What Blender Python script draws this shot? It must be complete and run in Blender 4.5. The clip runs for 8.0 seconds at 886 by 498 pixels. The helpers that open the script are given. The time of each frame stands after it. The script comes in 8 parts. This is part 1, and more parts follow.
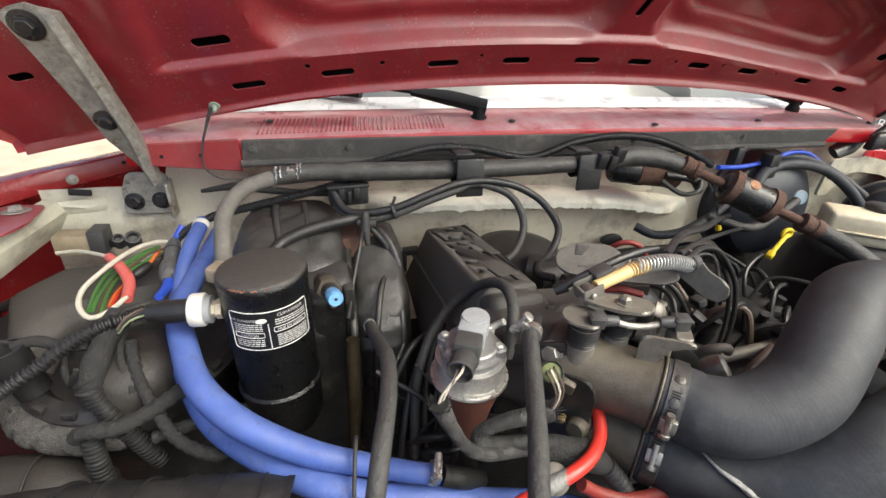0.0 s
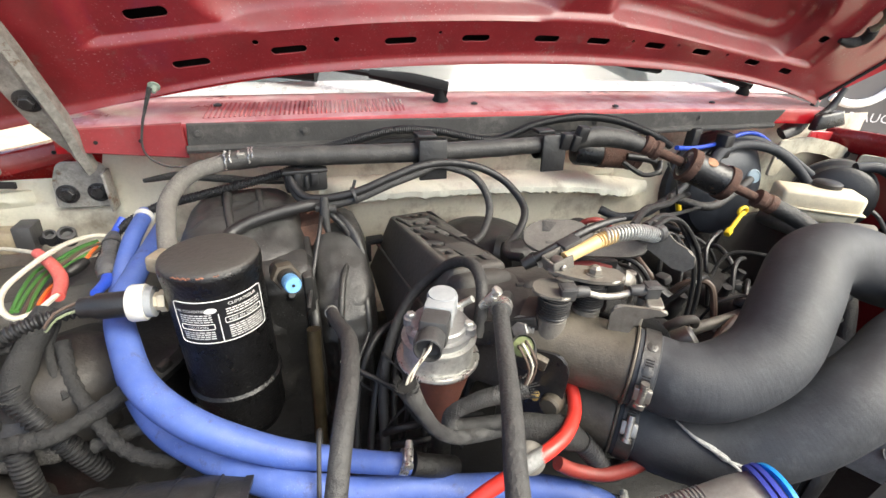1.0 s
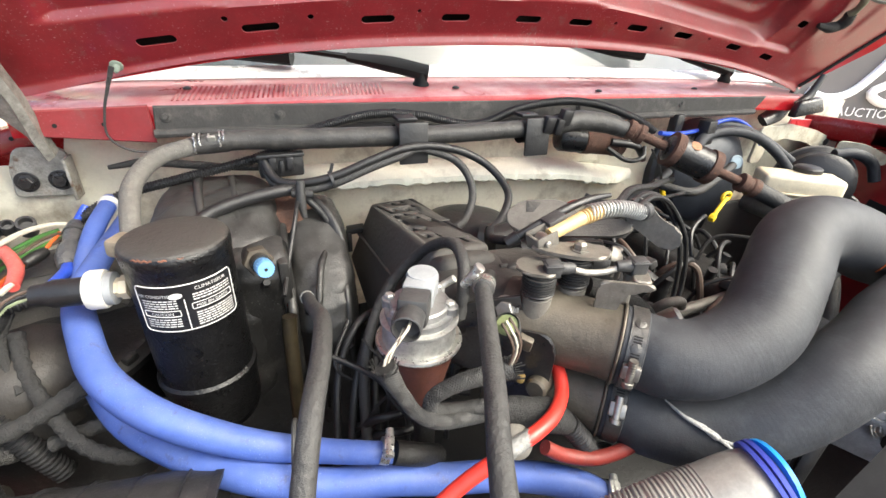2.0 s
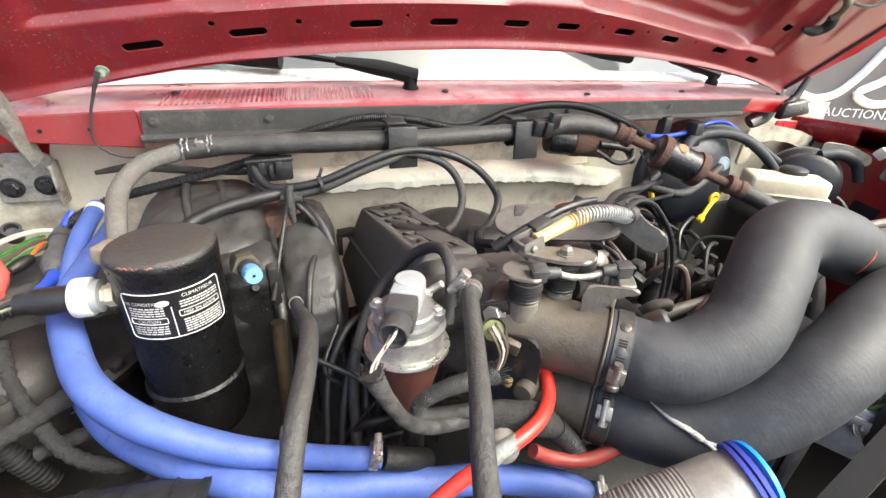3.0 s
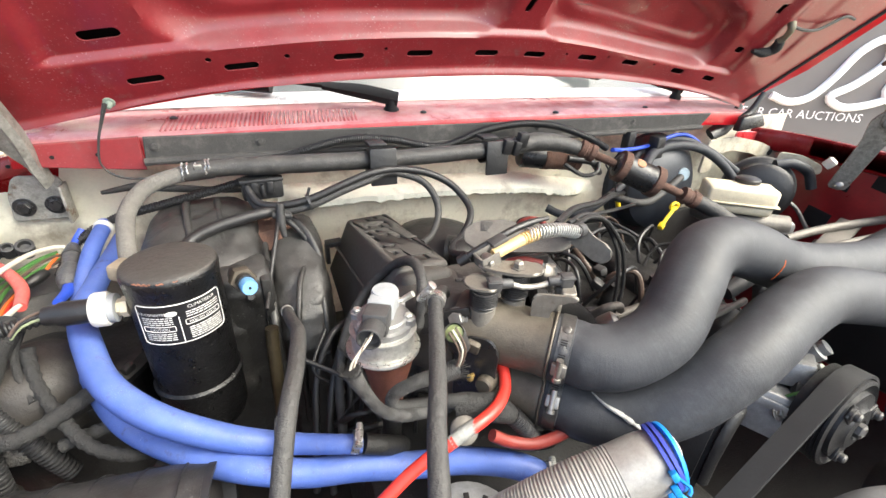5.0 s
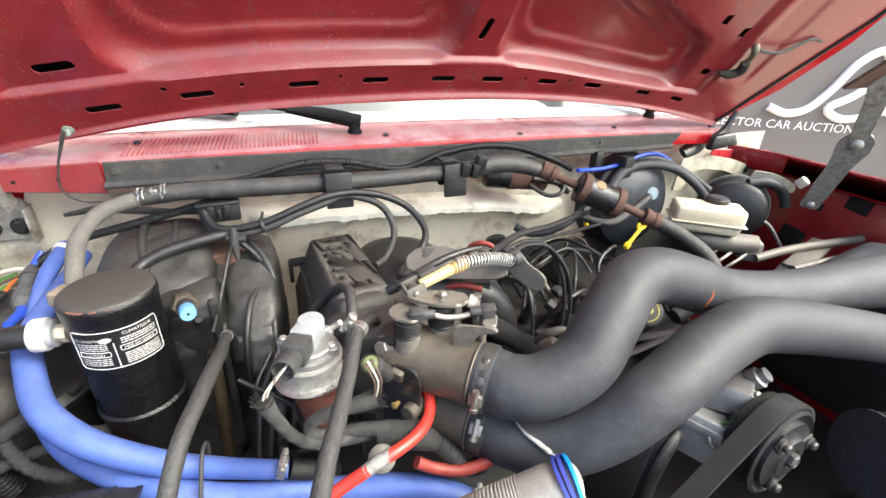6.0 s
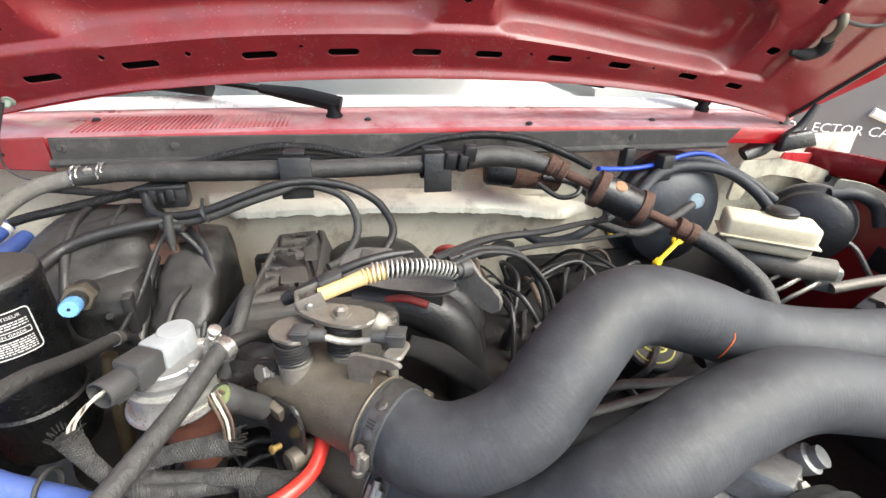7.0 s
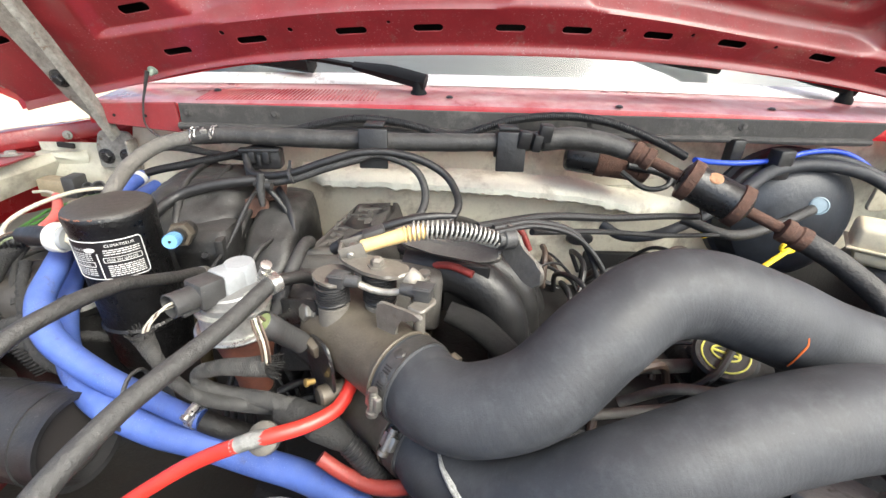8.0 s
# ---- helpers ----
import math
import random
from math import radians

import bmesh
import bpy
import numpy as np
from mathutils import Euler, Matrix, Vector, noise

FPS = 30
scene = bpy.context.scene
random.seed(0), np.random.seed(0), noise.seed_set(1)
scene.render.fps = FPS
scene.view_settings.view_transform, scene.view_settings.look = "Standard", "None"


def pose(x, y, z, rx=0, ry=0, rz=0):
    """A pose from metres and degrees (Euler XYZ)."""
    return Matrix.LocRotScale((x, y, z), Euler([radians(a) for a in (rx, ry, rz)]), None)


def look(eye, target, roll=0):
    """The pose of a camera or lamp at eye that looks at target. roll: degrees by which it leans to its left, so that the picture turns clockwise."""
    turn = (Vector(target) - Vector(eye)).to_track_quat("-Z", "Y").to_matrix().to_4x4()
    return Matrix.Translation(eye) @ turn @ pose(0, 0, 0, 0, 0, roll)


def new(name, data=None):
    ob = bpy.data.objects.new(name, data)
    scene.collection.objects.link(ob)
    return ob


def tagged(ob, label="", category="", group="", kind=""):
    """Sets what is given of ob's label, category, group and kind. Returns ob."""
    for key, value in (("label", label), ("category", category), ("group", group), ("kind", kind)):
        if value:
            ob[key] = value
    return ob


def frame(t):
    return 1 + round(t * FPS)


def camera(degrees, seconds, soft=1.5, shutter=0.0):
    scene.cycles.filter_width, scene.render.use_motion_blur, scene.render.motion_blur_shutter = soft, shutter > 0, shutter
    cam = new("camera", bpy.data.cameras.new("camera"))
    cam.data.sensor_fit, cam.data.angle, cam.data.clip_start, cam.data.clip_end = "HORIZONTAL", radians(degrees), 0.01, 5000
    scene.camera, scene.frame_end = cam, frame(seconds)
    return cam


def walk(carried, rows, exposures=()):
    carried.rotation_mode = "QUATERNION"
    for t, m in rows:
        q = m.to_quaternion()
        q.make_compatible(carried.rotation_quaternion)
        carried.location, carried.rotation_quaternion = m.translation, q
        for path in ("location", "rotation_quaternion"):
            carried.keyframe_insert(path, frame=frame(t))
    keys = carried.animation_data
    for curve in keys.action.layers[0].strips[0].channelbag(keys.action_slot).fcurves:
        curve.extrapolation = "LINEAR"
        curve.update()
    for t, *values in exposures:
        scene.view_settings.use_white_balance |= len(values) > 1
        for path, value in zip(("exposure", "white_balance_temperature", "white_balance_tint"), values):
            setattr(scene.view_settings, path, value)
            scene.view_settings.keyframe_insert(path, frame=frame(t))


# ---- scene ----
cam = camera(91.1, 8.0)
METRES, EYE, TILT, LEAN, TURN = 0.5, 1.42, -28.0, -2.2, -14.2
ROWS = [
    (0.0, 0.0, 0.0, 0.0, -0.0, 0.0, 0.0),
    (0.5, 0.0037, 0.0239, -0.0247, -2.8, -0.08, 1.38),
    (1.0, 0.0079, 0.0427, -0.0451, -4.21, -0.09, 2.06),
    (1.5, 0.0133, 0.0648, -0.0686, -5.26, -0.14, 2.58),
    (2.0, 0.0215, 0.0778, -0.0839, -5.95, -0.25, 2.9),
    (3.5, 0.0355, 0.0666, -0.0722, -6.98, -0.24, 3.39),
    (4.0, 0.0344, 0.0538, -0.0719, -7.2, -0.25, 3.52),
    (5.5, 0.0852, -0.1196, -0.0283, -7.95, -0.33, 3.92),
    (6.0, 0.2324, -0.1089, -0.0057, -6.92, 0.52, 3.46),
    (6.5, 0.3522, 0.0298, 0.0183, -4.66, 1.36, 2.41),
    (7.0, 0.5084, 0.1097, -0.0131, 0.71, 1.44, 0.01),
    (7.5, 0.5811, 0.1097, -0.0433, 7.83, 0.81, -3.44),
    (8.0, 0.6078, 0.122, -0.065, 13.25, 0.31, -6.08),
]
EXPOSURES = [(0.0, 1.62, 6500, 0), (1.0, 2.08, 6500, 0), (2.0, 2.28, 6500, 0), (4.0, 2.38, 6500, 0), (5.5, 2.42, 6420, 0), (6.5, 2.25, 6280, 0), (7.2, 2.17, 6280, 0), (8.0, 2.24, 6300, 0)]
walk(cam, [(t, pose(0, 0, EYE, TILT, LEAN, TURN) @ pose(METRES * x, METRES * y, METRES * z, 90 + pitch, roll, yaw)) for t, x, y, z, yaw, pitch, roll in ROWS], EXPOSURES)

# ---- light ----
world = bpy.data.worlds.new("sky")
scene.world = world
world.use_nodes = True
wn = world.node_tree
sky = wn.nodes.new("ShaderNodeTexSky")
sky.sky_type, sky.sun_disc = "NISHITA", False
sky.sun_elevation, sky.sun_rotation = radians(50.3), radians(129.8)
sky.air_density, sky.dust_density, sky.ozone_density = 0.6, 6.0, 0.8
wn.links.new(sky.outputs["Color"], wn.nodes["Background"].inputs["Color"])
wn.nodes["Background"].inputs["Strength"].default_value = 0.15
sun = new("sun", bpy.data.lights.new("sun", "SUN"))
sun.data.energy, sun.data.angle, sun.data.color = 0.5, radians(30), (1.0, 0.97, 0.94)
sun.matrix_world = look((4.0, -2.6, 6.6), (0.4, 0.4, 1.0))


# ---- materials ----
def mat(name, col, rough=0.5, metal=0.0, var=0.25, scale=18.0, bump=0.15, fine=260.0, dust=0.0, dust_or_sheen_from=-0.6, dust_or_sheen_col=(0.20, 0.17, 0.13), coat=0.0, spots=None, spot_amount=0.0, spot_scale=40.0, spec=0.5, soft=0.06, lump=None, grit=2.2):
    """Colour that varies at two scales, fine relief, a film of dust (on the cowl a painted sky sheen) on what faces up,
    and patches of another colour.
    """
    m = bpy.data.materials.new(name)
    m.use_nodes = True
    t = m.node_tree
    n, l = t.nodes, t.links
    b = n["Principled BSDF"]
    co = n.new("ShaderNodeTexCoord").outputs["Object"]

    def noise_at(s, detail=4.0, rough_n=0.6):
        k = n.new("ShaderNodeTexNoise")
        k.inputs["Scale"].default_value, k.inputs["Detail"].default_value, k.inputs["Roughness"].default_value = s, detail, rough_n
        l.new(co, k.inputs["Vector"])
        return k.outputs["Fac"]

    def ramp(fac, a, c):
        k = n.new("ShaderNodeMapRange")
        k.inputs["From Min"].default_value, k.inputs["From Max"].default_value = a, c
        l.new(fac, k.inputs["Value"])
        return k.outputs["Result"]

    def mix(fac, a, c):
        k = n.new("ShaderNodeMix")
        k.data_type = "RGBA"
        for value, i in ((fac, 0), (a, 6), (c, 7)):
            if isinstance(value, tuple):
                k.inputs[i].default_value = (*value, 1)
            elif isinstance(value, float):
                k.inputs[i].default_value = value
            else:
                l.new(value, k.inputs[i])
        return k.outputs[2]

    def times(a, c):
        k = n.new("ShaderNodeMath")
        k.operation = "MULTIPLY"
        l.new(a, k.inputs[0])
        if isinstance(c, float):
            k.inputs[1].default_value = c
        else:
            l.new(c, k.inputs[1])
        return k.outputs[0]

    lo = tuple(max(0.0, c * (1 - var)) for c in col)
    hi = tuple(min(1.0, c * (1 + var)) for c in col)
    scale *= 2.4
    if max(col) < 0.06:
        # dark plastics and rubbers: a thin, neutral film
        dust *= 0.6
        grey = sum(dust_or_sheen_col) / 3
        dust_or_sheen_col = tuple(0.5 * c + 0.5 * grey for c in dust_or_sheen_col)
    big, small = noise_at(scale, 6.0, 0.68), noise_at(fine * 1.6, 4.0, 0.65)
    colour = mix(ramp(big, 0.3, 0.7), lo, hi)
    colour = mix(times(ramp(small, 0.35, 0.75), 0.35), colour, tuple(c * 0.72 for c in col))
    rough_out = n.new("ShaderNodeMath")
    rough_out.operation = "MULTIPLY_ADD"
    l.new(ramp(big, 0.25, 0.75), rough_out.inputs[0])
    rough_out.inputs[1].default_value, rough_out.inputs[2].default_value = 0.18, max(0.03, rough - 0.09)
    r = rough_out.outputs[0]
    if spots:
        patch = ramp(noise_at(spot_scale, 6.0, 0.7), 0.81 - soft / 2 - spot_amount, 0.81 + soft / 2 - spot_amount)
        colour = mix(patch, colour, spots)
    if dust and grit:
        # loose grit, in crisp specks that crowd where the dirt lies
        crowd = times(ramp(noise_at(fine * 2.2, 2.0, 0.5), 0.64, 0.70), ramp(noise_at(scale * 1.3, 5.0, 0.7), 0.42, 0.66))
        colour = mix(times(crowd, min(0.7, dust * grit)), colour, tuple(min(0.8, c * 1.7) for c in dust_or_sheen_col))
    if dust:
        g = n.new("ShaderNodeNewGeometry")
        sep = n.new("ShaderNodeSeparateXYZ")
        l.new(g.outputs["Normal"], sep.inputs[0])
        film = times(times(ramp(noise_at(scale * 2.3, 6.0, 0.65), 0.2, 0.75), ramp(sep.outputs["Z"], dust_or_sheen_from, 0.9)), dust)
        colour = mix(film, colour, dust_or_sheen_col)
        k = n.new("ShaderNodeMath")
        k.operation = "MULTIPLY_ADD"
        l.new(film, k.inputs[0])
        k.inputs[1].default_value = 0.35
        l.new(r, k.inputs[2])
        k.use_clamp = True
        r = k.outputs[0]
    l.new(colour, b.inputs["Base Color"])
    l.new(r, b.inputs["Roughness"])
    b.inputs["Metallic"].default_value = metal
    b.inputs["Coat Weight"].default_value, b.inputs["Coat Roughness"].default_value = coat, 0.08
    b.inputs["Specular IOR Level"].default_value = spec
    if bump:
        k = n.new("ShaderNodeBump")
        k.inputs["Strength"].default_value, k.inputs["Distance"].default_value = bump, 0.001
        l.new(small, k.inputs["Height"])
        k2 = n.new("ShaderNodeBump")
        k2.inputs["Strength"].default_value, k2.inputs["Distance"].default_value = min(1.0, bump * 1.5), (0.0008 if metal else 0.003) if lump is None else lump
        l.new(noise_at(scale * 3.0, 5.0, 0.65), k2.inputs["Height"])
        l.new(k.outputs[0], k2.inputs["Normal"])
        l.new(k2.outputs[0], b.inputs["Normal"])
    return m


RED = mat("red_paint", (0.225, 0.017, 0.023), 0.34, var=0.25, scale=4, bump=0.05, fine=160, dust=0.46, dust_or_sheen_col=(0.235, 0.165, 0.158), coat=0.3, spots=(0.19, 0.072, 0.064), spot_amount=0.15, spot_scale=40, soft=0.14, lump=0.0008, grit=3.0)
RED_GLOSS = mat("red_gloss", (0.56, 0.014, 0.026), 0.20, var=0.08, scale=3, bump=0.02, coat=1.0, dust=0.15, dust_or_sheen_col=(0.6, 0.4, 0.4), lump=0.0003, grit=0.0)
# the pale film on up-facing paint stands in for reflected sky
COWL_SHEEN_RED = mat("cowl_sheen_red", (0.60, 0.018, 0.030), 0.20, var=0.08, scale=3, bump=0.02, coat=1.0, dust=0.85, dust_or_sheen_from=0.1, dust_or_sheen_col=(0.95, 0.77, 0.77), lump=0.0003, grit=0.0)
# wing red darkened to put shade on the left apron
RED_INNER_SHADED = mat("shaded_inner_wing_red", (0.075, 0.008, 0.010), 0.5, var=0.35, scale=6, bump=0.2, dust=0.25, dust_or_sheen_col=(0.09, 0.05, 0.045))
RED_RAIL = mat("fender_red", (0.36, 0.012, 0.018), 0.25, var=0.1, scale=4, bump=0.03, coat=0.8, dust=0.15, dust_or_sheen_col=(0.6, 0.4, 0.4), lump=0.0004, spots=(0.75, 0.70, 0.66), spot_amount=0.03, spot_scale=60)
WING_RED = mat("wing_red", (0.27, 0.010, 0.016), 0.32, var=0.3, scale=7, bump=0.15, coat=0.3, dust=0.12, dust_or_sheen_col=(0.16, 0.07, 0.06), spots=(0.30, 0.10, 0.09), spot_amount=0.06, spot_scale=40)
CREAM = mat("cream_paint", (0.77, 0.755, 0.64), 0.5, var=0.06, scale=6, bump=0.14, fine=120, spots=(0.36, 0.32, 0.25), spot_amount=0.20, spot_scale=15, soft=0.22, dust=0.12, dust_or_sheen_col=(0.34, 0.30, 0.24))
RUBBER = mat("hose_rubber", (0.029, 0.031, 0.036), 0.56, var=0.3, scale=8, bump=0.22, fine=520, dust=0.30, dust_or_sheen_col=(0.078, 0.083, 0.094), spots=(0.052, 0.055, 0.060), spot_amount=0.15, spot_scale=70, soft=0.34, spec=0.36, lump=0.0014, grit=1.2)
BLACK = mat("black_plastic", (0.014, 0.014, 0.015), 0.42, var=0.3, scale=14, bump=0.2, dust=0.16, dust_or_sheen_col=(0.075, 0.068, 0.06))
DUSTY = mat("dusty_plastic", (0.0085, 0.0085, 0.009), 0.34, var=0.45, scale=12, bump=0.22, dust=0.55, dust_or_sheen_col=(0.088, 0.082, 0.075), spots=(0.042, 0.038, 0.033), spot_amount=0.15, spot_scale=36, soft=0.12)
LID = mat("lid_plastic", (0.052, 0.048, 0.043), 0.6, var=0.35, scale=20, bump=0.35, dust=0.55, dust_or_sheen_col=(0.125, 0.115, 0.102))
LOOM = mat("loom_plastic", (0.014, 0.014, 0.015), 0.45, var=0.3, scale=25, bump=0.2, dust=0.2, dust_or_sheen_col=(0.085, 0.078, 0.07))
GREY_HOSE = mat("grey_hose", (0.028, 0.0275, 0.027), 0.55, var=0.35, scale=26, bump=0.4, dust=0.44, dust_or_sheen_col=(0.092, 0.088, 0.082), spots=(0.014, 0.014, 0.014), spot_amount=0.20, spot_scale=90, soft=0.1)
AC_HOSE = mat("foam_hose", (0.125, 0.120, 0.110), 0.75, var=0.3, scale=20, bump=0.5, fine=150, dust=0.3, dust_or_sheen_col=(0.19, 0.175, 0.15), spots=(0.09, 0.085, 0.077), spot_amount=0.15, spot_scale=60, soft=0.1)
BLUE = mat("blue_silicone", (0.050, 0.097, 0.345), 0.46, var=0.22, scale=9, bump=0.12, fine=500, dust=0.32, dust_or_sheen_col=(0.18, 0.22, 0.36), spots=(0.035, 0.050, 0.15), spot_amount=0.18, spot_scale=60, soft=0.10, spec=0.4)
CAN = mat("black_can", (0.0032, 0.0032, 0.0036), 0.30, var=0.4, scale=20, bump=0.35, fine=220, dust=0.10, dust_or_sheen_col=(0.10, 0.094, 0.088), spots=(0.10, 0.078, 0.062), spot_amount=0.10, spot_scale=210, grit=5.0)
CAN_TOP = mat("can_top", (0.036, 0.033, 0.030), 0.5, var=0.3, scale=25, bump=0.3, dust=0.5, dust_or_sheen_col=(0.088, 0.079, 0.068), spots=(0.17, 0.075, 0.042), spot_amount=0.13, spot_scale=70, soft=0.05)
ALLOY = mat("dirty_alloy", (0.100, 0.086, 0.067), 0.48, metal=0.35, var=0.3, scale=22, bump=0.35, fine=300, dust=0.3, dust_or_sheen_col=(0.11, 0.092, 0.07), spots=(0.055, 0.044, 0.033), spot_amount=0.17, spot_scale=60, soft=0.1)
CAST = mat("grey_casting", (0.150, 0.140, 0.125), 0.5, metal=0.3, var=0.3, scale=30, bump=0.35, dust=0.35, dust_or_sheen_col=(0.15, 0.135, 0.115), spots=(0.07, 0.06, 0.05), spot_amount=0.15, spot_scale=70, soft=0.1)
STEEL = mat("plain_steel", (0.30, 0.29, 0.27), 0.38, metal=0.85, var=0.25, scale=40, bump=0.2, dust=0.15)
ZINC = mat("zinc_plate", (0.52, 0.52, 0.49), 0.34, metal=0.6, var=0.3, scale=60, bump=0.35, fine=500, dust=0.2, dust_or_sheen_col=(0.22, 0.21, 0.18), spots=(0.30, 0.29, 0.26), spot_amount=0.20, spot_scale=190, soft=0.07)
BRIGHT = mat("bright_alloy", (0.30, 0.30, 0.30), 0.40, metal=0.5, var=0.3, scale=25, bump=0.3, dust=0.25, dust_or_sheen_col=(0.14, 0.13, 0.115), spots=(0.12, 0.115, 0.105), spot_amount=0.16, spot_scale=30, soft=0.1)
GALV = mat("hinge_steel", (0.27, 0.26, 0.235), 0.44, metal=0.35, var=0.5, scale=38, bump=0.7, fine=240, dust=0.15, spots=(0.13, 0.08, 0.05), spot_amount=0.19, spot_scale=34, soft=0.06)
RUST = mat("rusty_band", (0.085, 0.040, 0.026), 0.8, var=0.35, scale=45, bump=0.5, dust=0.15, dust_or_sheen_col=(0.12, 0.10, 0.08), spots=(0.16, 0.07, 0.038), spot_amount=0.12)
SATIN = mat("satin_black", (0.013, 0.013, 0.014), 0.3, var=0.3, scale=25, bump=0.2, spots=(0.28, 0.14, 0.07), spot_amount=0.10, spot_scale=34, dust=0.1)
COPPER = mat("brown_pipe", (0.17, 0.062, 0.040), 0.5, metal=0.3, var=0.3, scale=40, bump=0.3, dust=0.15)
WHITE = mat("white_plastic", (0.62, 0.61, 0.57), 0.4, var=0.10, scale=30, bump=0.05)
OFFWHITE = mat("aged_nylon", (0.52, 0.46, 0.34), 0.45, var=0.15, scale=30, bump=0.1)
TANK = mat("tank_plastic", (0.74, 0.66, 0.48), 0.38, var=0.15, scale=14, bump=0.1, dust=0.15)
SKYBLUE = mat("blue_cap", (0.15, 0.36, 0.64), 0.45, var=0.15, scale=60, bump=0.1, dust=0.15)
YELLOW = mat("yellow_plastic", (0.78, 0.56, 0.03), 0.4, var=0.1, scale=40, bump=0.05)
AMBER = mat("amber_boot", (0.62, 0.44, 0.20), 0.42, var=0.15, scale=60, bump=0.1, dust=0.2, dust_or_sheen_col=(0.3, 0.24, 0.15))
WIRE_RED = mat("red_cable", (0.55, 0.028, 0.02), 0.38, var=0.12, scale=30, bump=0.06, dust=0.06)
WIRE_DARKRED = mat("dark_red_cable", (0.24, 0.022, 0.018), 0.5, var=0.25, scale=30, bump=0.1, dust=0.2)
WIRE_WHITE = mat("cream_wire", (0.50, 0.47, 0.39), 0.45, var=0.15, scale=60, bump=0.05, dust=0.15)
WIRE_GREEN = mat("green_wire", (0.06, 0.17, 0.04), 0.45, var=0.15, scale=60, bump=0.05)
WIRE_ORANGE = mat("orange_wire", (0.62, 0.13, 0.03), 0.45, var=0.15, scale=60, bump=0.05)
WIRE_BLUE = mat("blue_wire", (0.028, 0.075, 0.48), 0.4, var=0.1, scale=60, bump=0.05)
WIRE_BROWN = mat("brown_wire", (0.085, 0.058, 0.044), 0.5, var=0.2, scale=60, bump=0.05)
BRAID = mat("braided_sleeve", (0.016, 0.0155, 0.015), 0.6, var=0.5, scale=120, bump=1.0, fine=700, lump=0.003)
TAPE = mat("cloth_tape", (0.020, 0.0197, 0.0193), 0.7, var=0.4, scale=50, bump=0.7, fine=350, dust=0.3, dust_or_sheen_col=(0.068, 0.064, 0.060))
SENSOR = mat("grey_plug", (0.27, 0.285, 0.30), 0.5, var=0.12, scale=40, bump=0.1, dust=0.12)
PLUG = mat("dark_grey_plug", (0.042, 0.042, 0.043), 0.45, var=0.2, scale=40, bump=0.15, dust=0.25, dust_or_sheen_col=(0.11, 0.10, 0.09))
FOIL = mat("foil_duct", (0.34, 0.33, 0.31), 0.42, metal=0.35, var=0.2, scale=40, bump=0.15, dust=0.2)
TIE_BLUE = mat("blue_tie", (0.02, 0.24, 0.62), 0.35, var=0.08, scale=60, bump=0.0)
CLAMP_STEEL = mat("clamp_steel", (0.56, 0.55, 0.52), 0.28, metal=0.85, var=0.2, scale=60, bump=0.15, dust=0.12)
BAND = mat("dull_band", (0.10, 0.098, 0.095), 0.4, metal=0.7, var=0.3, scale=60, bump=0.3, dust=0.25, dust_or_sheen_col=(0.08, 0.07, 0.06))
BELT = mat("belt_rubber", (0.014, 0.014, 0.015), 0.55, var=0.2, scale=30, bump=0.1)
GREY_SEAL = mat("weather_strip", (0.045, 0.043, 0.041), 0.75, var=0.35, scale=9, bump=0.4, dust=0.3, dust_or_sheen_col=(0.13, 0.122, 0.11), spots=(0.11, 0.102, 0.092), spot_amount=0.20, spot_scale=18, soft=0.18)
WIPER = mat("wiper_black", (0.005, 0.005, 0.0055), 0.6, var=0.3, scale=20, bump=0.1, spec=0.25)
# near black, paints the shade inside holes, slots and gaps
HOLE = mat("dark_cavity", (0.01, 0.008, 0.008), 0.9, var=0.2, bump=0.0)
LABEL_BLACK = mat("label_black", (0.012, 0.012, 0.013), 0.35, var=0.2, scale=40, bump=0.03)
LABEL_WHITE = mat("label_print", (0.62, 0.62, 0.60), 0.5, var=0.12, scale=80, bump=0.0)
GROUND = mat("concrete", (0.37, 0.325, 0.25), 0.85, var=0.2, scale=1.3, bump=0.3, fine=60)
SIGNWALL = mat("sign_panel", (0.140, 0.132, 0.131), 0.7, var=0.08, scale=2.0, bump=0.05)
SIGNWHITE = mat("sign_white", (0.85, 0.85, 0.85), 0.5, var=0.03, scale=3.0, bump=0.0)
# grime taken close to black for the shade deep in the bay
GRIME_SHADE = mat("grimy_shaded_block", (0.008, 0.0075, 0.007), 0.6, var=0.4, scale=30, bump=0.3, dust=0.2, dust_or_sheen_col=(0.018, 0.016, 0.013))


# ---- building helpers ----
ORIGIN = {}


def thing(name, at, label, category, group="", kind=""):
    ob = new(name)
    ob.location, ob.empty_display_size = at, 0.02
    ORIGIN[ob] = Vector(at)
    return tagged(ob, label, category, group, kind)


def part(name, bm, material, parent, label="", smooth=True):
    """Links a bmesh, given in world metres, as one mesh under a thing or a part."""
    o = ORIGIN[parent]
    bmesh.ops.translate(bm, vec=-o, verts=bm.verts)
    bmesh.ops.recalc_face_normals(bm, faces=bm.faces)
    me = bpy.data.meshes.new(name)
    if smooth:
        for f in bm.faces:
            f.smooth = True
        for e in bm.edges:
            if len(e.link_faces) == 2 and e.calc_face_angle(0) > 0.7:
                e.smooth = False
    bm.to_mesh(me)
    bm.free()
    me.materials.append(material)
    ob = new(name, me)
    ob.parent = parent
    ORIGIN[ob] = o
    if label:
        ob["label"] = label
    return ob


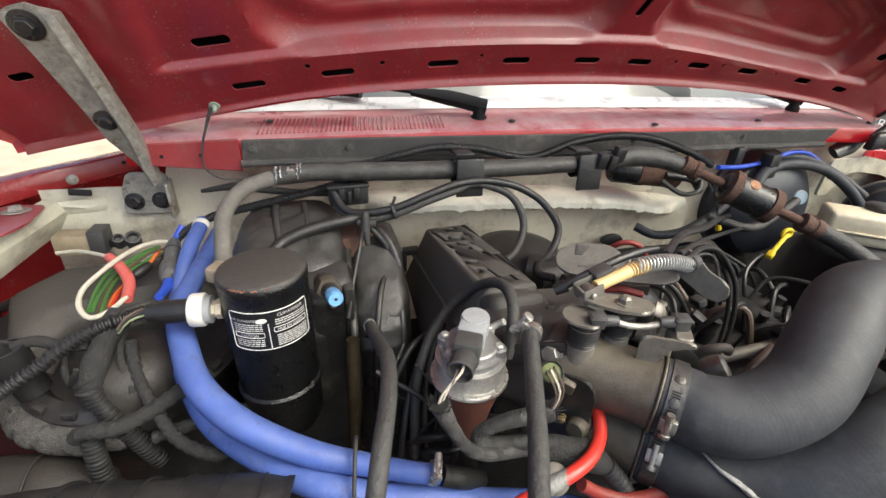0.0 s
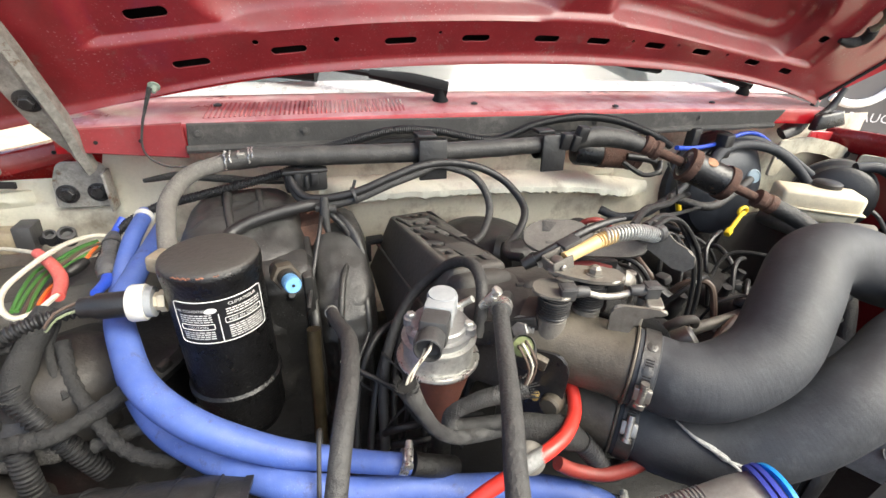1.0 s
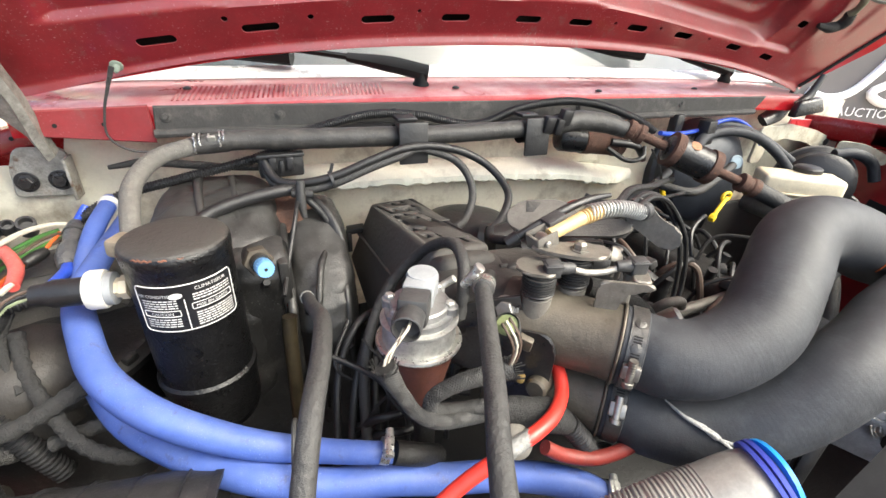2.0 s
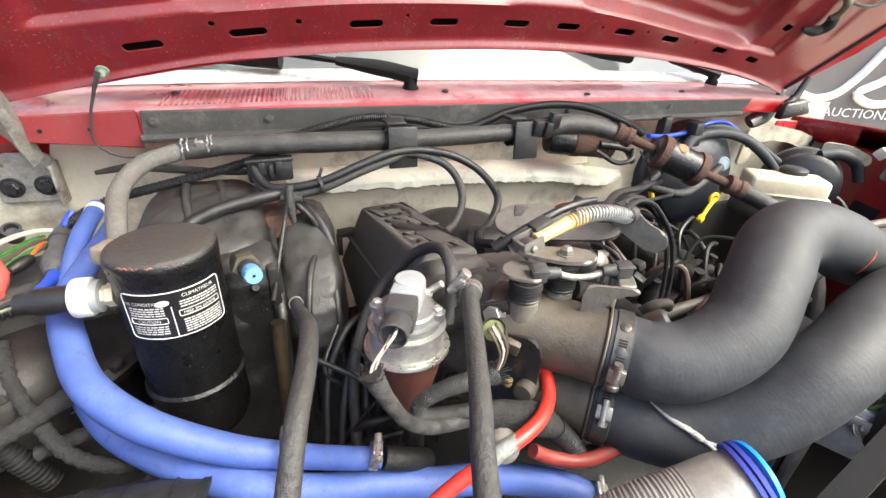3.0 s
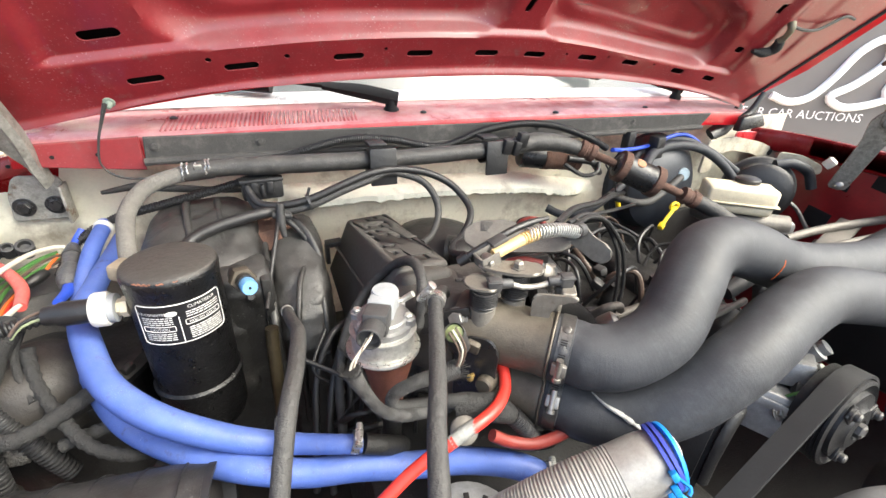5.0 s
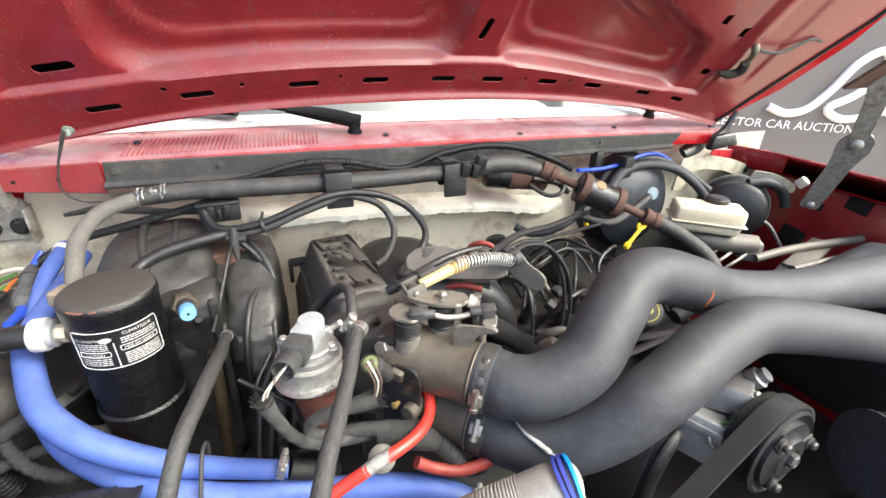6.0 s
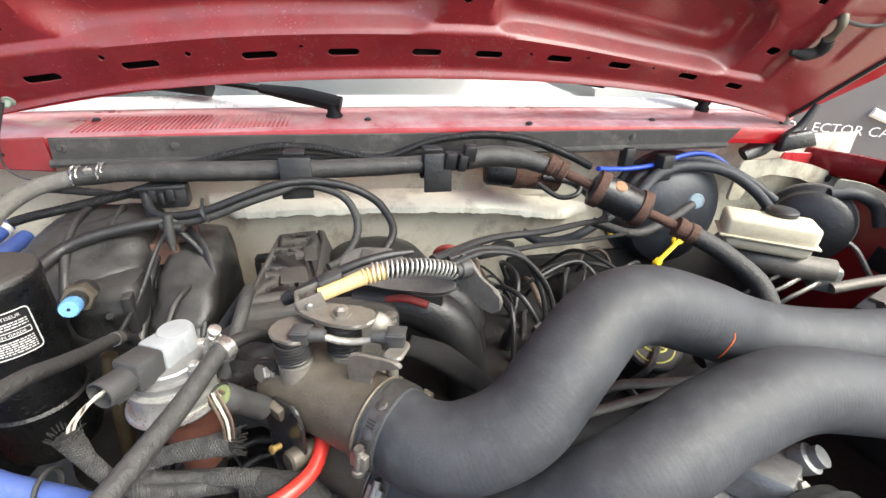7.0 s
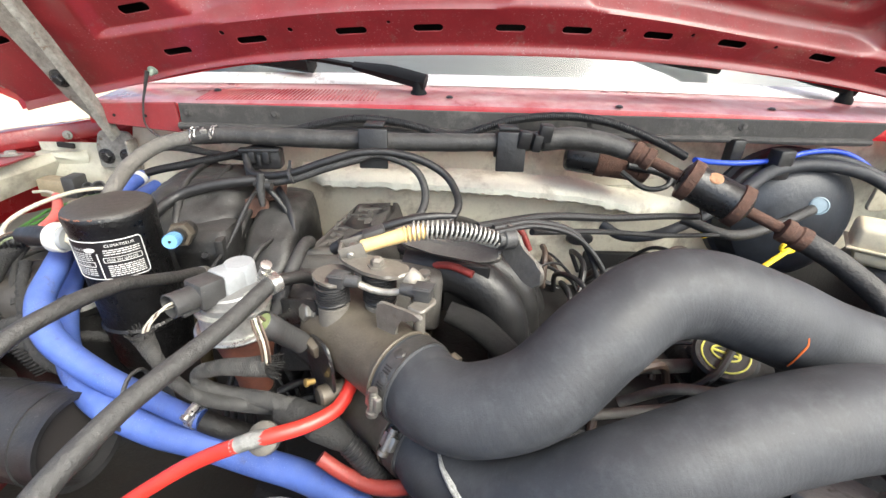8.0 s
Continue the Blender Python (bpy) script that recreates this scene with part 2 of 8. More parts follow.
def solo(name, bm, material, label, category, group="", kind="", smooth=True):
    """A thing that is one mesh, with its origin at its base."""
    vs = [v.co for v in bm.verts]
    lo = Vector([min(v[i] for v in vs) for i in range(3)])
    hi = Vector([max(v[i] for v in vs) for i in range(3)])
    o = Vector(((lo.x + hi.x) / 2, (lo.y + hi.y) / 2, lo.z))
    bmesh.ops.translate(bm, vec=-o, verts=bm.verts)
    bmesh.ops.recalc_face_normals(bm, faces=bm.faces)
    me = bpy.data.meshes.new(name)
    if smooth:
        for f in bm.faces:
            f.smooth = True
        for e in bm.edges:
            if len(e.link_faces) == 2 and e.calc_face_angle(0) > 0.7:
                e.smooth = False
    bm.to_mesh(me)
    bm.free()
    me.materials.append(material)
    ob = new(name, me)
    ob.location = o
    ORIGIN[ob] = o
    return tagged(ob, label, category, group, kind)


def spline(pts, step=0.006):
    """A smooth curve through the points, in even steps."""
    p = [Vector(q) for q in pts]
    if len(p) == 2:
        n = max(2, int((p[1] - p[0]).length / step))
        return [p[0].lerp(p[1], i / n) for i in range(n + 1)]
    p = [2 * p[0] - p[1]] + p + [2 * p[-1] - p[-2]]
    out = []
    for i in range(1, len(p) - 2):
        a, b, c, d = p[i - 1:i + 3]
        n = max(2, int((c - b).length / step))
        for k in range(n):
            t = k / n
            out.append(0.5 * (2 * b + (c - a) * t + (2 * a - 5 * b + 4 * c - d) * t * t + (3 * b - a - 3 * c + d) * t ** 3))
    out.append(p[-2])
    return out


def tube(bm, pts, r, n=14, step=0.006, rib=0.0, pitch=0.004, wobble=0.0, flat=1.0, caps=True, smooth_path=True, flute=0.0):
    """Sweeps a round section of radius r (a number, or one per given point) along a curve. rib and pitch corrugate it, flute grooves it lengthwise."""
    if rib:
        step = min(step, pitch / 4)
    path = spline(pts, step) if smooth_path else [Vector(q) for q in pts]
    m = len(path)
    dist = [0.0]
    for i in range(1, m):
        dist.append(dist[-1] + (path[i] - path[i - 1]).length)
    total = dist[-1] or 1.0
    tangent = [(path[min(i + 1, m - 1)] - path[max(i - 1, 0)]).normalized() for i in range(m)]
    side = tangent[0].orthogonal().normalized()
    seed = Vector(pts[0]) * 37.0
    rings = []
    for i in range(m):
        t = tangent[i]
        side = (side - t * side.dot(t)).normalized()
        up = t.cross(side)
        if isinstance(r, (list, tuple)):
            f = dist[i] / total * (len(r) - 1)
            k = min(int(f), len(r) - 2)
            rad = r[k] + (r[k + 1] - r[k]) * (f - k)
        else:
            rad = r
        if rib:
            rad += rib * (1 if (dist[i] / pitch) % 1.0 < 0.5 else -1) * 0.5
        if wobble:
            rad *= 1 + wobble * noise.noise(path[i] * 45.0 + seed)
        rings.append([bm.verts.new(path[i] + (side * math.cos(a) + up * math.sin(a) * flat) * rad * (1 + flute * (j % 2))) for j, a in ((j, 2 * math.pi * j / n) for j in range(n))])
    for a, b in zip(rings, rings[1:]):
        for j in range(n):
            bm.faces.new((a[j], a[(j + 1) % n], b[(j + 1) % n], b[j]))
    if caps:
        bm.faces.new(rings[0][::-1])
        bm.faces.new(rings[-1])
    return bm


def tubed(*args, **kw):
    return tube(bmesh.new(), *args, **kw)


def weave(bm, pts, r, strands=12, pitch=0.024, thick=0.00055):
    """Crossing helical strands of an open braid round a curve; r as for tube."""
    path = spline(pts, 0.0022)
    m = len(path)
    dist = [0.0]
    for i in range(1, m):
        dist.append(dist[-1] + (path[i] - path[i - 1]).length)
    side = (path[1] - path[0]).orthogonal().normalized()
    frames = []
    for i in range(m):
        t = (path[min(i + 1, m - 1)] - path[max(i - 1, 0)]).normalized()
        side = (side - t * side.dot(t)).normalized()
        frames.append((side.copy(), t.cross(side)))
    for turn in (-1, 1):
        for k in range(strands):
            line = []
            for i in range(m):
                f = dist[i] / dist[-1] * (len(r) - 1)
                j = min(int(f), len(r) - 2)
                rad = r[j] + (r[j + 1] - r[j]) * (f - j)
                a = 2 * math.pi * (k / strands + turn * dist[i] / pitch)
                line.append(path[i] + (frames[i][0] * math.cos(a) + frames[i][1] * math.sin(a)) * (rad + thick * 0.5))
            tube(bm, line, thick, 4, smooth_path=False, caps=False)
    return bm


def frame_of(axis, up=(0, 0, 1)):
    """A rotation whose z runs along the axis."""
    z = Vector(axis).normalized()
    u = Vector(up)
    if abs(z.dot(u.normalized())) > 0.98:
        u = Vector((0, 1, 0))
    x = u.cross(z).normalized()
    return Matrix((x, z.cross(x), z)).transposed()


def lathe(bm, profile, at, axis=(0, 0, 1), n=32, squash=1.0):
    """Turns (radius, height) pairs round an axis; closed at both ends."""
    rot, at = frame_of(axis), Vector(at)
    rings = []
    for r, h in profile:
        r = max(r, 0.0002)
        rings.append([bm.verts.new(at + rot @ Vector((r * math.cos(2 * math.pi * j / n), squash * r * math.sin(2 * math.pi * j / n), h))) for j in range(n)])
    for a, b in zip(rings, rings[1:]):
        for j in range(n):
            bm.faces.new((a[j], a[(j + 1) % n], b[(j + 1) % n], b[j]))
    bm.faces.new(rings[0][::-1])
    bm.faces.new(rings[-1])
    return bm


def lathed(*args, **kw):
    return lathe(bmesh.new(), *args, **kw)


def block(bm, at, size, turn=(0, 0, 0), bevel=0.002, seg=2, taper=1.0, rot=None):
    """A bevelled box; taper narrows its top."""
    b = bmesh.new()
    bmesh.ops.create_cube(b, size=1.0)
    for v in b.verts:
        k = taper if v.co.z > 0 else 1.0
        v.co = Vector((v.co.x * size[0] * k, v.co.y * size[1] * k, v.co.z * size[2]))
    if bevel:
        bmesh.ops.bevel(b, geom=b.edges[:], offset=min(bevel, min(size) * 0.45), segments=seg, affect="EDGES", profile=0.5)
    m = Matrix.Translation(at) @ (rot.to_4x4() if rot else pose(0, 0, 0, *turn))
    bmesh.ops.transform(b, matrix=m, verts=b.verts)
    me = bpy.data.meshes.new("tmp")
    b.to_mesh(me)
    b.free()
    bm.from_mesh(me)
    bpy.data.meshes.remove(me)
    return bm


def dented(bm, cuts=12, amount=0.004, scale=14.0):
    """Divides a shape finely and gives it the shallow hollows and folds of moulded, heat-aged plastic."""
    bmesh.ops.subdivide_edges(bm, edges=[e for e in bm.edges if e.calc_length() > 0.03], cuts=cuts, use_grid_fill=True)
    bm.normal_update()
    shift = []
    for v in bm.verts:
        f = noise.noise(v.co * scale) + 0.5 * (1 - 2 * abs(noise.noise(v.co * scale * 1.7 + Vector((3, 1, 2))))) + 0.25 * noise.noise(v.co * scale * 4)
        shift.append(v.normal * f * amount)
    for v, d in zip(bm.verts, shift):
        v.co += d
    return bm


def puff(bm, sections, n=56, power=3.6, rise=0.004):
    """A rounded moulded shell through superellipse sections (z, centre x, centre y, half width, half depth), closed on top."""
    out = []
    for a, b in zip(sections, sections[1:]):
        k = max(1, int(max(abs(b[0] - a[0]), abs(b[3] - a[3]), abs(b[4] - a[4])) / rise))
        out += [[p + (q - p) * i / k for p, q in zip(a, b)] for i in range(k)]
    out.append(list(sections[-1]))
    rings = []
    for z, cx, cy, rx, ry in out:
        ring = []
        for j in range(n):
            c, d = math.cos(2 * math.pi * j / n), math.sin(2 * math.pi * j / n)
            ring.append(bm.verts.new((cx + rx * math.copysign(abs(c) ** (2 / power), c), cy + ry * math.copysign(abs(d) ** (2 / power), d), z)))
        rings.append(ring)
    for a, b in zip(rings, rings[1:]):
        for j in range(n):
            bm.faces.new((a[j], a[(j + 1) % n], b[(j + 1) % n], b[j]))
    bm.faces.new(rings[0][::-1])
    bm.faces.new(rings[-1])
    return bm


def crumpled(bm, amount=0.003, scale=20.0):
    """Shallow hollows, folds and waves on a finely divided shape."""
    bm.normal_update()
    shift = []
    for v in bm.verts:
        f = noise.noise(v.co * scale) + 0.6 * (1 - 2 * abs(noise.noise(v.co * scale * 1.6 + Vector((3, 1, 2))))) + 0.25 * noise.noise(v.co * scale * 4)
        shift.append(v.normal * f * amount)
    for v, d in zip(bm.verts, shift):
        v.co += d
    return bm


def blocked(*args, **kw):
    return block(bmesh.new(), *args, **kw)


def plate(bm, outline, at, x_axis, y_axis, thick, bevel=0.0015, rounding=0):
    """A flat outline (x, y pairs) in the plane of two axes, given thickness along their normal."""
    x, y = Vector(x_axis).normalized(), Vector(y_axis).normalized()
    z = x.cross(y).normalized()
    y = z.cross(x)
    b = bmesh.new()
    pts = [Vector(p) for p in outline]
    if rounding:
        out = []
        k = len(pts)
        for i in range(k):
            a, c, d = pts[i - 1], pts[i], pts[(i + 1) % k]
            ra = min(rounding, (a - c).length * 0.45)
            rd = min(rounding, (d - c).length * 0.45)
            s, e = c + (a - c).normalized() * ra, c + (d - c).normalized() * rd
            for j in range(4):
                t = j / 3
                out.append(s * (1 - t) ** 2 + c * 2 * t * (1 - t) + e * t * t)
        pts = out
    lo = [b.verts.new(Vector(at) + x * p.x + y * p.y) for p in pts]
    hi = [b.verts.new(Vector(at) + x * p.x + y * p.y + z * thick) for p in pts]
    k = len(pts)
    b.faces.new(lo[::-1])
    top = b.faces.new(hi)
    for i in range(k):
        b.faces.new((lo[i], lo[(i + 1) % k], hi[(i + 1) % k], hi[i]))
    if bevel:
        bmesh.ops.bevel(b, geom=[e for e in top.edges], offset=min(bevel, thick * 0.45), segments=1, affect="EDGES")
    me = bpy.data.meshes.new("tmp")
    b.to_mesh(me)
    b.free()
    bm.from_mesh(me)
    bpy.data.meshes.remove(me)
    return bm


def plated(*args, **kw):
    return plate(bmesh.new(), *args, **kw)


def circle(r, n=24, x=0.0, y=0.0):
    return [(x + r * math.cos(2 * math.pi * i / n), y + r * math.sin(2 * math.pi * i / n)) for i in range(n)]


def bolt(parent, at, axis, r=0.007, washer=0.0, material=None, name="bolt", label=""):
    """A hexagon head with a flange."""
    bm = bmesh.new()
    if washer:
        lathe(bm, [(washer, 0), (washer, 0.0015), (washer * 0.9, 0.002)], at, axis, 20)
    lathe(bm, [(r * 1.18, 0.0015), (r * 1.2, 0.003), (r, 0.0035), (r, 0.007), (r * 0.86, 0.008), (0.001, 0.0082)], at, axis, 6)
    return part(name, bm, material or STEEL, parent, label, smooth=False)


def clamp_band(parent, at, axis, r, width=0.009, screw_dir=(0, 0, 1), name="hose_clamp", material=None, screw=None):
    """A worm-drive band round a hose, with its screw housing and screw."""
    rot = frame_of(axis)
    band = part(name, lathed([(r, -width / 2), (r + 0.0012, -width / 2), (r + 0.0012, width / 2), (r, width / 2)], at, axis, 36), material or ZINC, parent, "worm-drive steel hose clamp")
    d = Vector(screw_dir)
    a = Vector(axis).normalized()
    d = (d - a * d.dot(a)).normalized()
    c = Vector(at) + d * (r + 0.004)
    s = a.cross(d)
    part("clamp_housing", blocked(c, (width * 1.1, 0.013, 0.006), rot=Matrix((a, s, d)).transposed(), bevel=0.0015), screw or material or ZINC, band)
    bm = lathed([(0.0035, -0.012), (0.0035, 0.008), (0.0048, 0.0085), (0.0048, 0.012), (0.003, 0.0125)], c + d * 0.001, s, 12)
    for i in range(5):
        lathe(bm, [(0.0039, -0.010 + i * 0.0024), (0.0039, -0.009 + i * 0.0024)], c + d * 0.001, s, 10)
    part("clamp_screw", bm, screw or material or ZINC, band)
    bm = bmesh.new()
    for i in range(9):
        u = (d * math.cos(0.26 + i * 0.065) - s * math.sin(0.26 + i * 0.065))
        v = a.cross(u)
        block(bm, Vector(at) + u * (r + 0.0015), (width * 0.52, 0.0011, 0.0006), rot=Matrix((a, v, u)).transposed(), bevel=0)
    part("clamp_slots", bm, HOLE, band)
    return band


def text_into(bm, words, size, place):
    """Adds flat lettering to a mesh; place maps (x, y) of the line of text to a point of the world. Centred on x."""
    cu = bpy.data.curves.new("lettering", "FONT")
    cu.body, cu.size, cu.align_x = words, size, "CENTER"
    cu.resolution_u = 2
    ob = bpy.data.objects.new("lettering", cu)
    me = ob.to_mesh()
    vs = [bm.verts.new(place(v.co.x, v.co.y)) for v in me.vertices]
    for p in me.polygons:
        try:
            bm.faces.new([vs[i] for i in p.vertices])
        except ValueError:
            pass
    ob.to_mesh_clear()
    bpy.data.objects.remove(ob)
    bpy.data.curves.remove(cu)
    return bm


# ---- setting ----
bm = bmesh.new()
bmesh.ops.create_grid(bm, x_segments=2, y_segments=2, size=400)
solo("ground", bm, GROUND, "pale concrete ground under the truck", "ground", kind="structure", smooth=False)

# sunlit building wall far behind the truck
solo("building_wall", blocked((-5.0, 9.0, 1.6), (9.0, 0.3, 3.2), bevel=0.01), mat("beige_render", (0.72, 0.62, 0.46), 0.85, var=0.08, scale=0.6, bump=0.3, fine=30), "plain beige rendered wall of a distant building", "wall", kind="structure", smooth=False)

# sign wall beside the truck
SW = Vector((3.4, 2.3, 0.0))
SX = Vector((0.833, -0.553, 0.0))
SN = Vector((-0.553, -0.833, 0.0))
sign = thing("sign_wall", SW, "grey printed sign panel with white lettering standing beside the truck", "sign", kind="structure")
part("panel", plated([(-1.6, 0.05), (4.5, 0.05), (4.5, 2.4), (-1.6, 2.4)], SW - SN * 0.03, SX, (0, 0, 1), 0.03), SIGNWALL, sign, smooth=False)
bm = bmesh.new()
text_into(bm, "COLLECTOR CAR AUCTIONS", 0.088, lambda x, y: SW + SX * (x + 0.36) + Vector((0, 0, 0.875 + y)) + SN * 0.004)
part("lettering", bm, SIGNWHITE, sign, "white capital lettering", smooth=False)
bm = bmesh.new()
tube(bm, [SW + SX * (0.20 + a * 1.3) + Vector((0, 0, 1.0 + (b - 1.0) * 1.35)) + SN * 0.01 for a, b in ((0.06, 1.02), (0.16, 0.99), (0.26, 1.02), (0.34, 1.12), (0.42, 1.26), (0.52, 1.32), (0.56, 1.22), (0.46, 1.10), (0.36, 1.03), (0.44, 0.98), (0.56, 1.0), (0.66, 1.05), (0.72, 1.13), (0.66, 1.16), (0.62, 1.08), (0.68, 1.02), (0.80, 1.05), (0.9, 1.14), (0.86, 1.18), (0.8, 1.1), (0.86, 1.02), (1.0, 1.06))], 0.028, 8, step=0.03, flat=1.0)
part("swash", bm, SIGNWHITE, sign, "white hand-drawn swash")

# cab front: cowl panel, windscreen and roof behind the engine bay
MID = 0.42


cab = thing("truck_cab", (MID, 1.2, 0.9), "red pickup truck cab with a glossy cowl and windscreen", "truck cab", kind="structure")
bm = bmesh.new()
NX = 60
PROFILE = [(0.695, 1.226), (0.695, 1.250), (0.697, 1.256), (0.703, 1.259), (0.73, 1.264), (0.78, 1.271), (0.82, 1.274), (0.85, 1.270), (0.87, 1.262)]
rows = []
for i in range(NX + 1):
    x = -0.285 + i * (1.505 / NX)
    rows.append([bm.verts.new((x, y + (0.02 if j < 4 else 0.02 + 0.09 * (y - 0.7) / 0.15) * (x - MID) ** 2, z - 0.028 * (x - MID) ** 2)) for j, (y, z) in enumerate(PROFILE)])
for a, b in zip(rows, rows[1:]):
    for j in range(len(PROFILE) - 1):
        bm.faces.new((a[j], a[j + 1], b[j + 1], b[j]))
bmesh.ops.solidify(bm, geom=bm.faces[:], thickness=0.0015)
cowl = part("cowl_panel", bm, COWL_SHEEN_RED, cab, "glossy red cowl panel with a louvred vent")


def cowl_point(x, y, up=0.0):
    k = (y - 0.7) / 0.15
    z = np.interp(y, [p[0] for p in PROFILE[3:]], [p[1] for p in PROFILE[3:]])
    return Vector((x, y + (0.02 + 0.09 * k) * (x - MID) ** 2, z - 0.028 * (x - MID) ** 2 + up))


for i in range(44):
    x = -0.105 + i * 0.0068
    bm = bmesh.new()
    tube(bm, [cowl_point(x + s * 0.006, 0.708 + s * 0.055, -0.0009) for s in (0, 0.33, 0.66, 1)], 0.0021, 6, step=0.02)
    part("louvre", bm, RED_RAIL, cowl)
for x, y in ((0.592, 0.70), (0.315, 0.725), (-0.09, 0.75), (0.86, 0.72)):
    part("cowl_screw", lathed([(0.006, 0), (0.006, 0.002), (0.003, 0.004)], cowl_point(x, y, 0.001), (0, 0, 1), 12), BLACK, cowl)

# windscreen
bm = bmesh.new()
rows = []
for i in range(31):
    x = -0.42 + i * (1.68 / 30)
    row = []
    for j in range(13):
        s = j / 12
        row.append(bm.verts.new((MID + (x - MID) * (1 - 0.12 * s), 0.835 + 0.12 * (x - MID) ** 2 + 0.46 * s, 1.262 - 0.028 * (x - MID) ** 2 + 0.50 * s + 0.02 * math.sin(s * 3.14))))
    rows.append(row)
for a, b in zip(rows, rows[1:]):
    for j in range(12):
        bm.faces.new((a[j], a[j + 1], b[j + 1], b[j]))
GLASS = bpy.data.materials.new("windscreen_glass")
GLASS.use_nodes = True
gb = GLASS.node_tree.nodes["Principled BSDF"]
gb.inputs["Base Color"].default_value, gb.inputs["Roughness"].default_value, gb.inputs["Transmission Weight"].default_value, gb.inputs["IOR"].default_value = (0.75, 0.82, 0.80, 1), 0.02, 1.0, 1.5
part("windscreen", bm, GLASS, cab, "sloping tinted windscreen glass")
bm = bmesh.new()
tube(bm, [(MID + (x - MID), 0.832 + 0.12 * (x - MID) ** 2, 1.268 - 0.028 * (x - MID) ** 2) for x in [(-0.45 + k * 0.0875) for k in range(21)]], 0.007, 8, step=0.03)
part("windscreen_seal", bm, BLACK, cab)
# white strip added in place of the sky reflected at the windscreen base
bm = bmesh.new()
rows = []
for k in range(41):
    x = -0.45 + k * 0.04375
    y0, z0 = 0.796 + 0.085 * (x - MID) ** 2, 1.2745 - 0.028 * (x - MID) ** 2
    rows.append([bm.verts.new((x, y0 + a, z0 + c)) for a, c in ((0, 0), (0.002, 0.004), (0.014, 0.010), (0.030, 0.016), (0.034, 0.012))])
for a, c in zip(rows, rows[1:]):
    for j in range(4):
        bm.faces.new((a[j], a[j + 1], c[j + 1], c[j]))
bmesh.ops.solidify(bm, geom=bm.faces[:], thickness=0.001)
part("sky_glare_strip", bm, mat("sky_glare_white", (0.88, 0.88, 0.88), 0.30, metal=0.2, var=0.05, scale=10, bump=0.02), cab, "white strip added for the sky glare along the windscreen base")
# cab shell behind the glass
CLOTH = mat("grey_trim", (0.20, 0.205, 0.21), 0.8, var=0.15, scale=8, bump=0.2)
bm = bmesh.new()
block(bm, (MID, 1.12, 1.24), (1.4, 0.5, 0.05), bevel=0.02)
part("dashboard", bm, CLOTH, cab, "grey dashboard top")
bm = bmesh.new()
block(bm, (MID, 2.1, 0.88), (1.5, 0.08, 0.70), bevel=0.02)
part("seat_back", bm, CLOTH, cab)
bm = bmesh.new()
block(bm, (MID, 1.85, 1.78), (1.46, 1.2, 0.05), bevel=0.02)
part("roof", bm, RED_GLOSS, cab)
for sx in (-1, 1):
    bm = bmesh.new()
    tube(bm, [(MID + sx * 0.78, 0.93, 1.25), (MID + sx * 0.75, 1.1, 1.44), (MID + sx * 0.70, 1.30, 1.76)], 0.024, 10, step=0.05)
    part("pillar", bm, RED_GLOSS, cab)
    part("pillar", tubed([(MID + sx * 0.70, 2.40, 1.76), (MID + sx * 0.76, 2.44, 1.25)], 0.03, 10, step=0.05), RED_GLOSS, cab)
    part("door", blocked((MID + sx * 0.77, 1.70, 0.88), (0.08, 1.44, 0.74), bevel=0.03, seg=3), RED_GLOSS, cab)
part("back_panel", blocked((MID, 2.42, 0.90), (1.46, 0.05, 0.72), bevel=0.02), RED_GLOSS, cab)
mirror = thing("rear_view_mirror", (0.60, 1.13, 1.26), "dark rear-view mirror seen through the windscreen", "mirror")
part("housing", blocked((0.61, 1.14, 1.287), (0.28, 0.025, 0.034), (0, 0, -6), bevel=0.012, seg=3), BLACK, mirror)
part("mirror_glass", blocked((0.61, 1.1255, 1.287), (0.26, 0.003, 0.026), (0, 0, -6), bevel=0.001), mat("mirror_glass", (0.8, 0.8, 0.8), 0.05, metal=1.0, var=0.02, bump=0), mirror)
part("stem", tubed([(0.61, 1.14, 1.30), (0.61, 1.16, 1.42)], 0.006, 8, step=0.03), BLACK, mirror)

# wipers
for k, (bx, by, bz, ex, ey, ez) in enumerate(((0.262, 0.752, 1.262, -0.10, 0.86, 1.290), (1.050, 0.812, 1.262, 0.66, 0.895, 1.312))):
    w = thing("windscreen_wiper", (bx, by, bz), "black windscreen wiper arm resting on the cowl" if k else "black windscreen wiper arm and blade on a stout pivot", "wiper", "wipers")
    part("pivot", lathed([(0.014, 0), (0.014, 0.012), (0.011, 0.016), (0.011, 0.03), (0.006, 0.034)], (bx, by, bz - 0.006), (0, 0, 1), 16), WIPER, w)
    d = Vector((ex - bx, ey - by, ez - bz))
    p0 = Vector((bx, by, bz + 0.022))
    bm = bmesh.new()
    tube(bm, [p0 + Vector((0.012, 0, 0.0)), p0 + d * 0.12 + Vector((0, 0, 0.008)), p0 + d * 0.32 + Vector((0, 0, 0.012))], [0.015, 0.0145, 0.008], 8, step=0.01, flat=0.75)
    part("arm_cover", bm, WIPER, w)
    part("arm", tubed([p0 + d * 0.3 + Vector((0, 0, 0.012)), p0 + d * 0.65 + Vector((0, 0, 0.014)), p0 + d + Vector((0, 0, 0.006))], 0.005, 6, step=0.03), WIPER, w)
    # blade made thick to include its shadow on the glass
    part("blade", tubed([p0 + d * 0.55 + Vector((0, 0.01, 0.004)), p0 + d * 0.9 + Vector((0, 0.02, 0.002)), p0 + d * 1.35 + Vector((0, 0.05, -0.004))], 0.017, 6, step=0.03), WIPER, w)

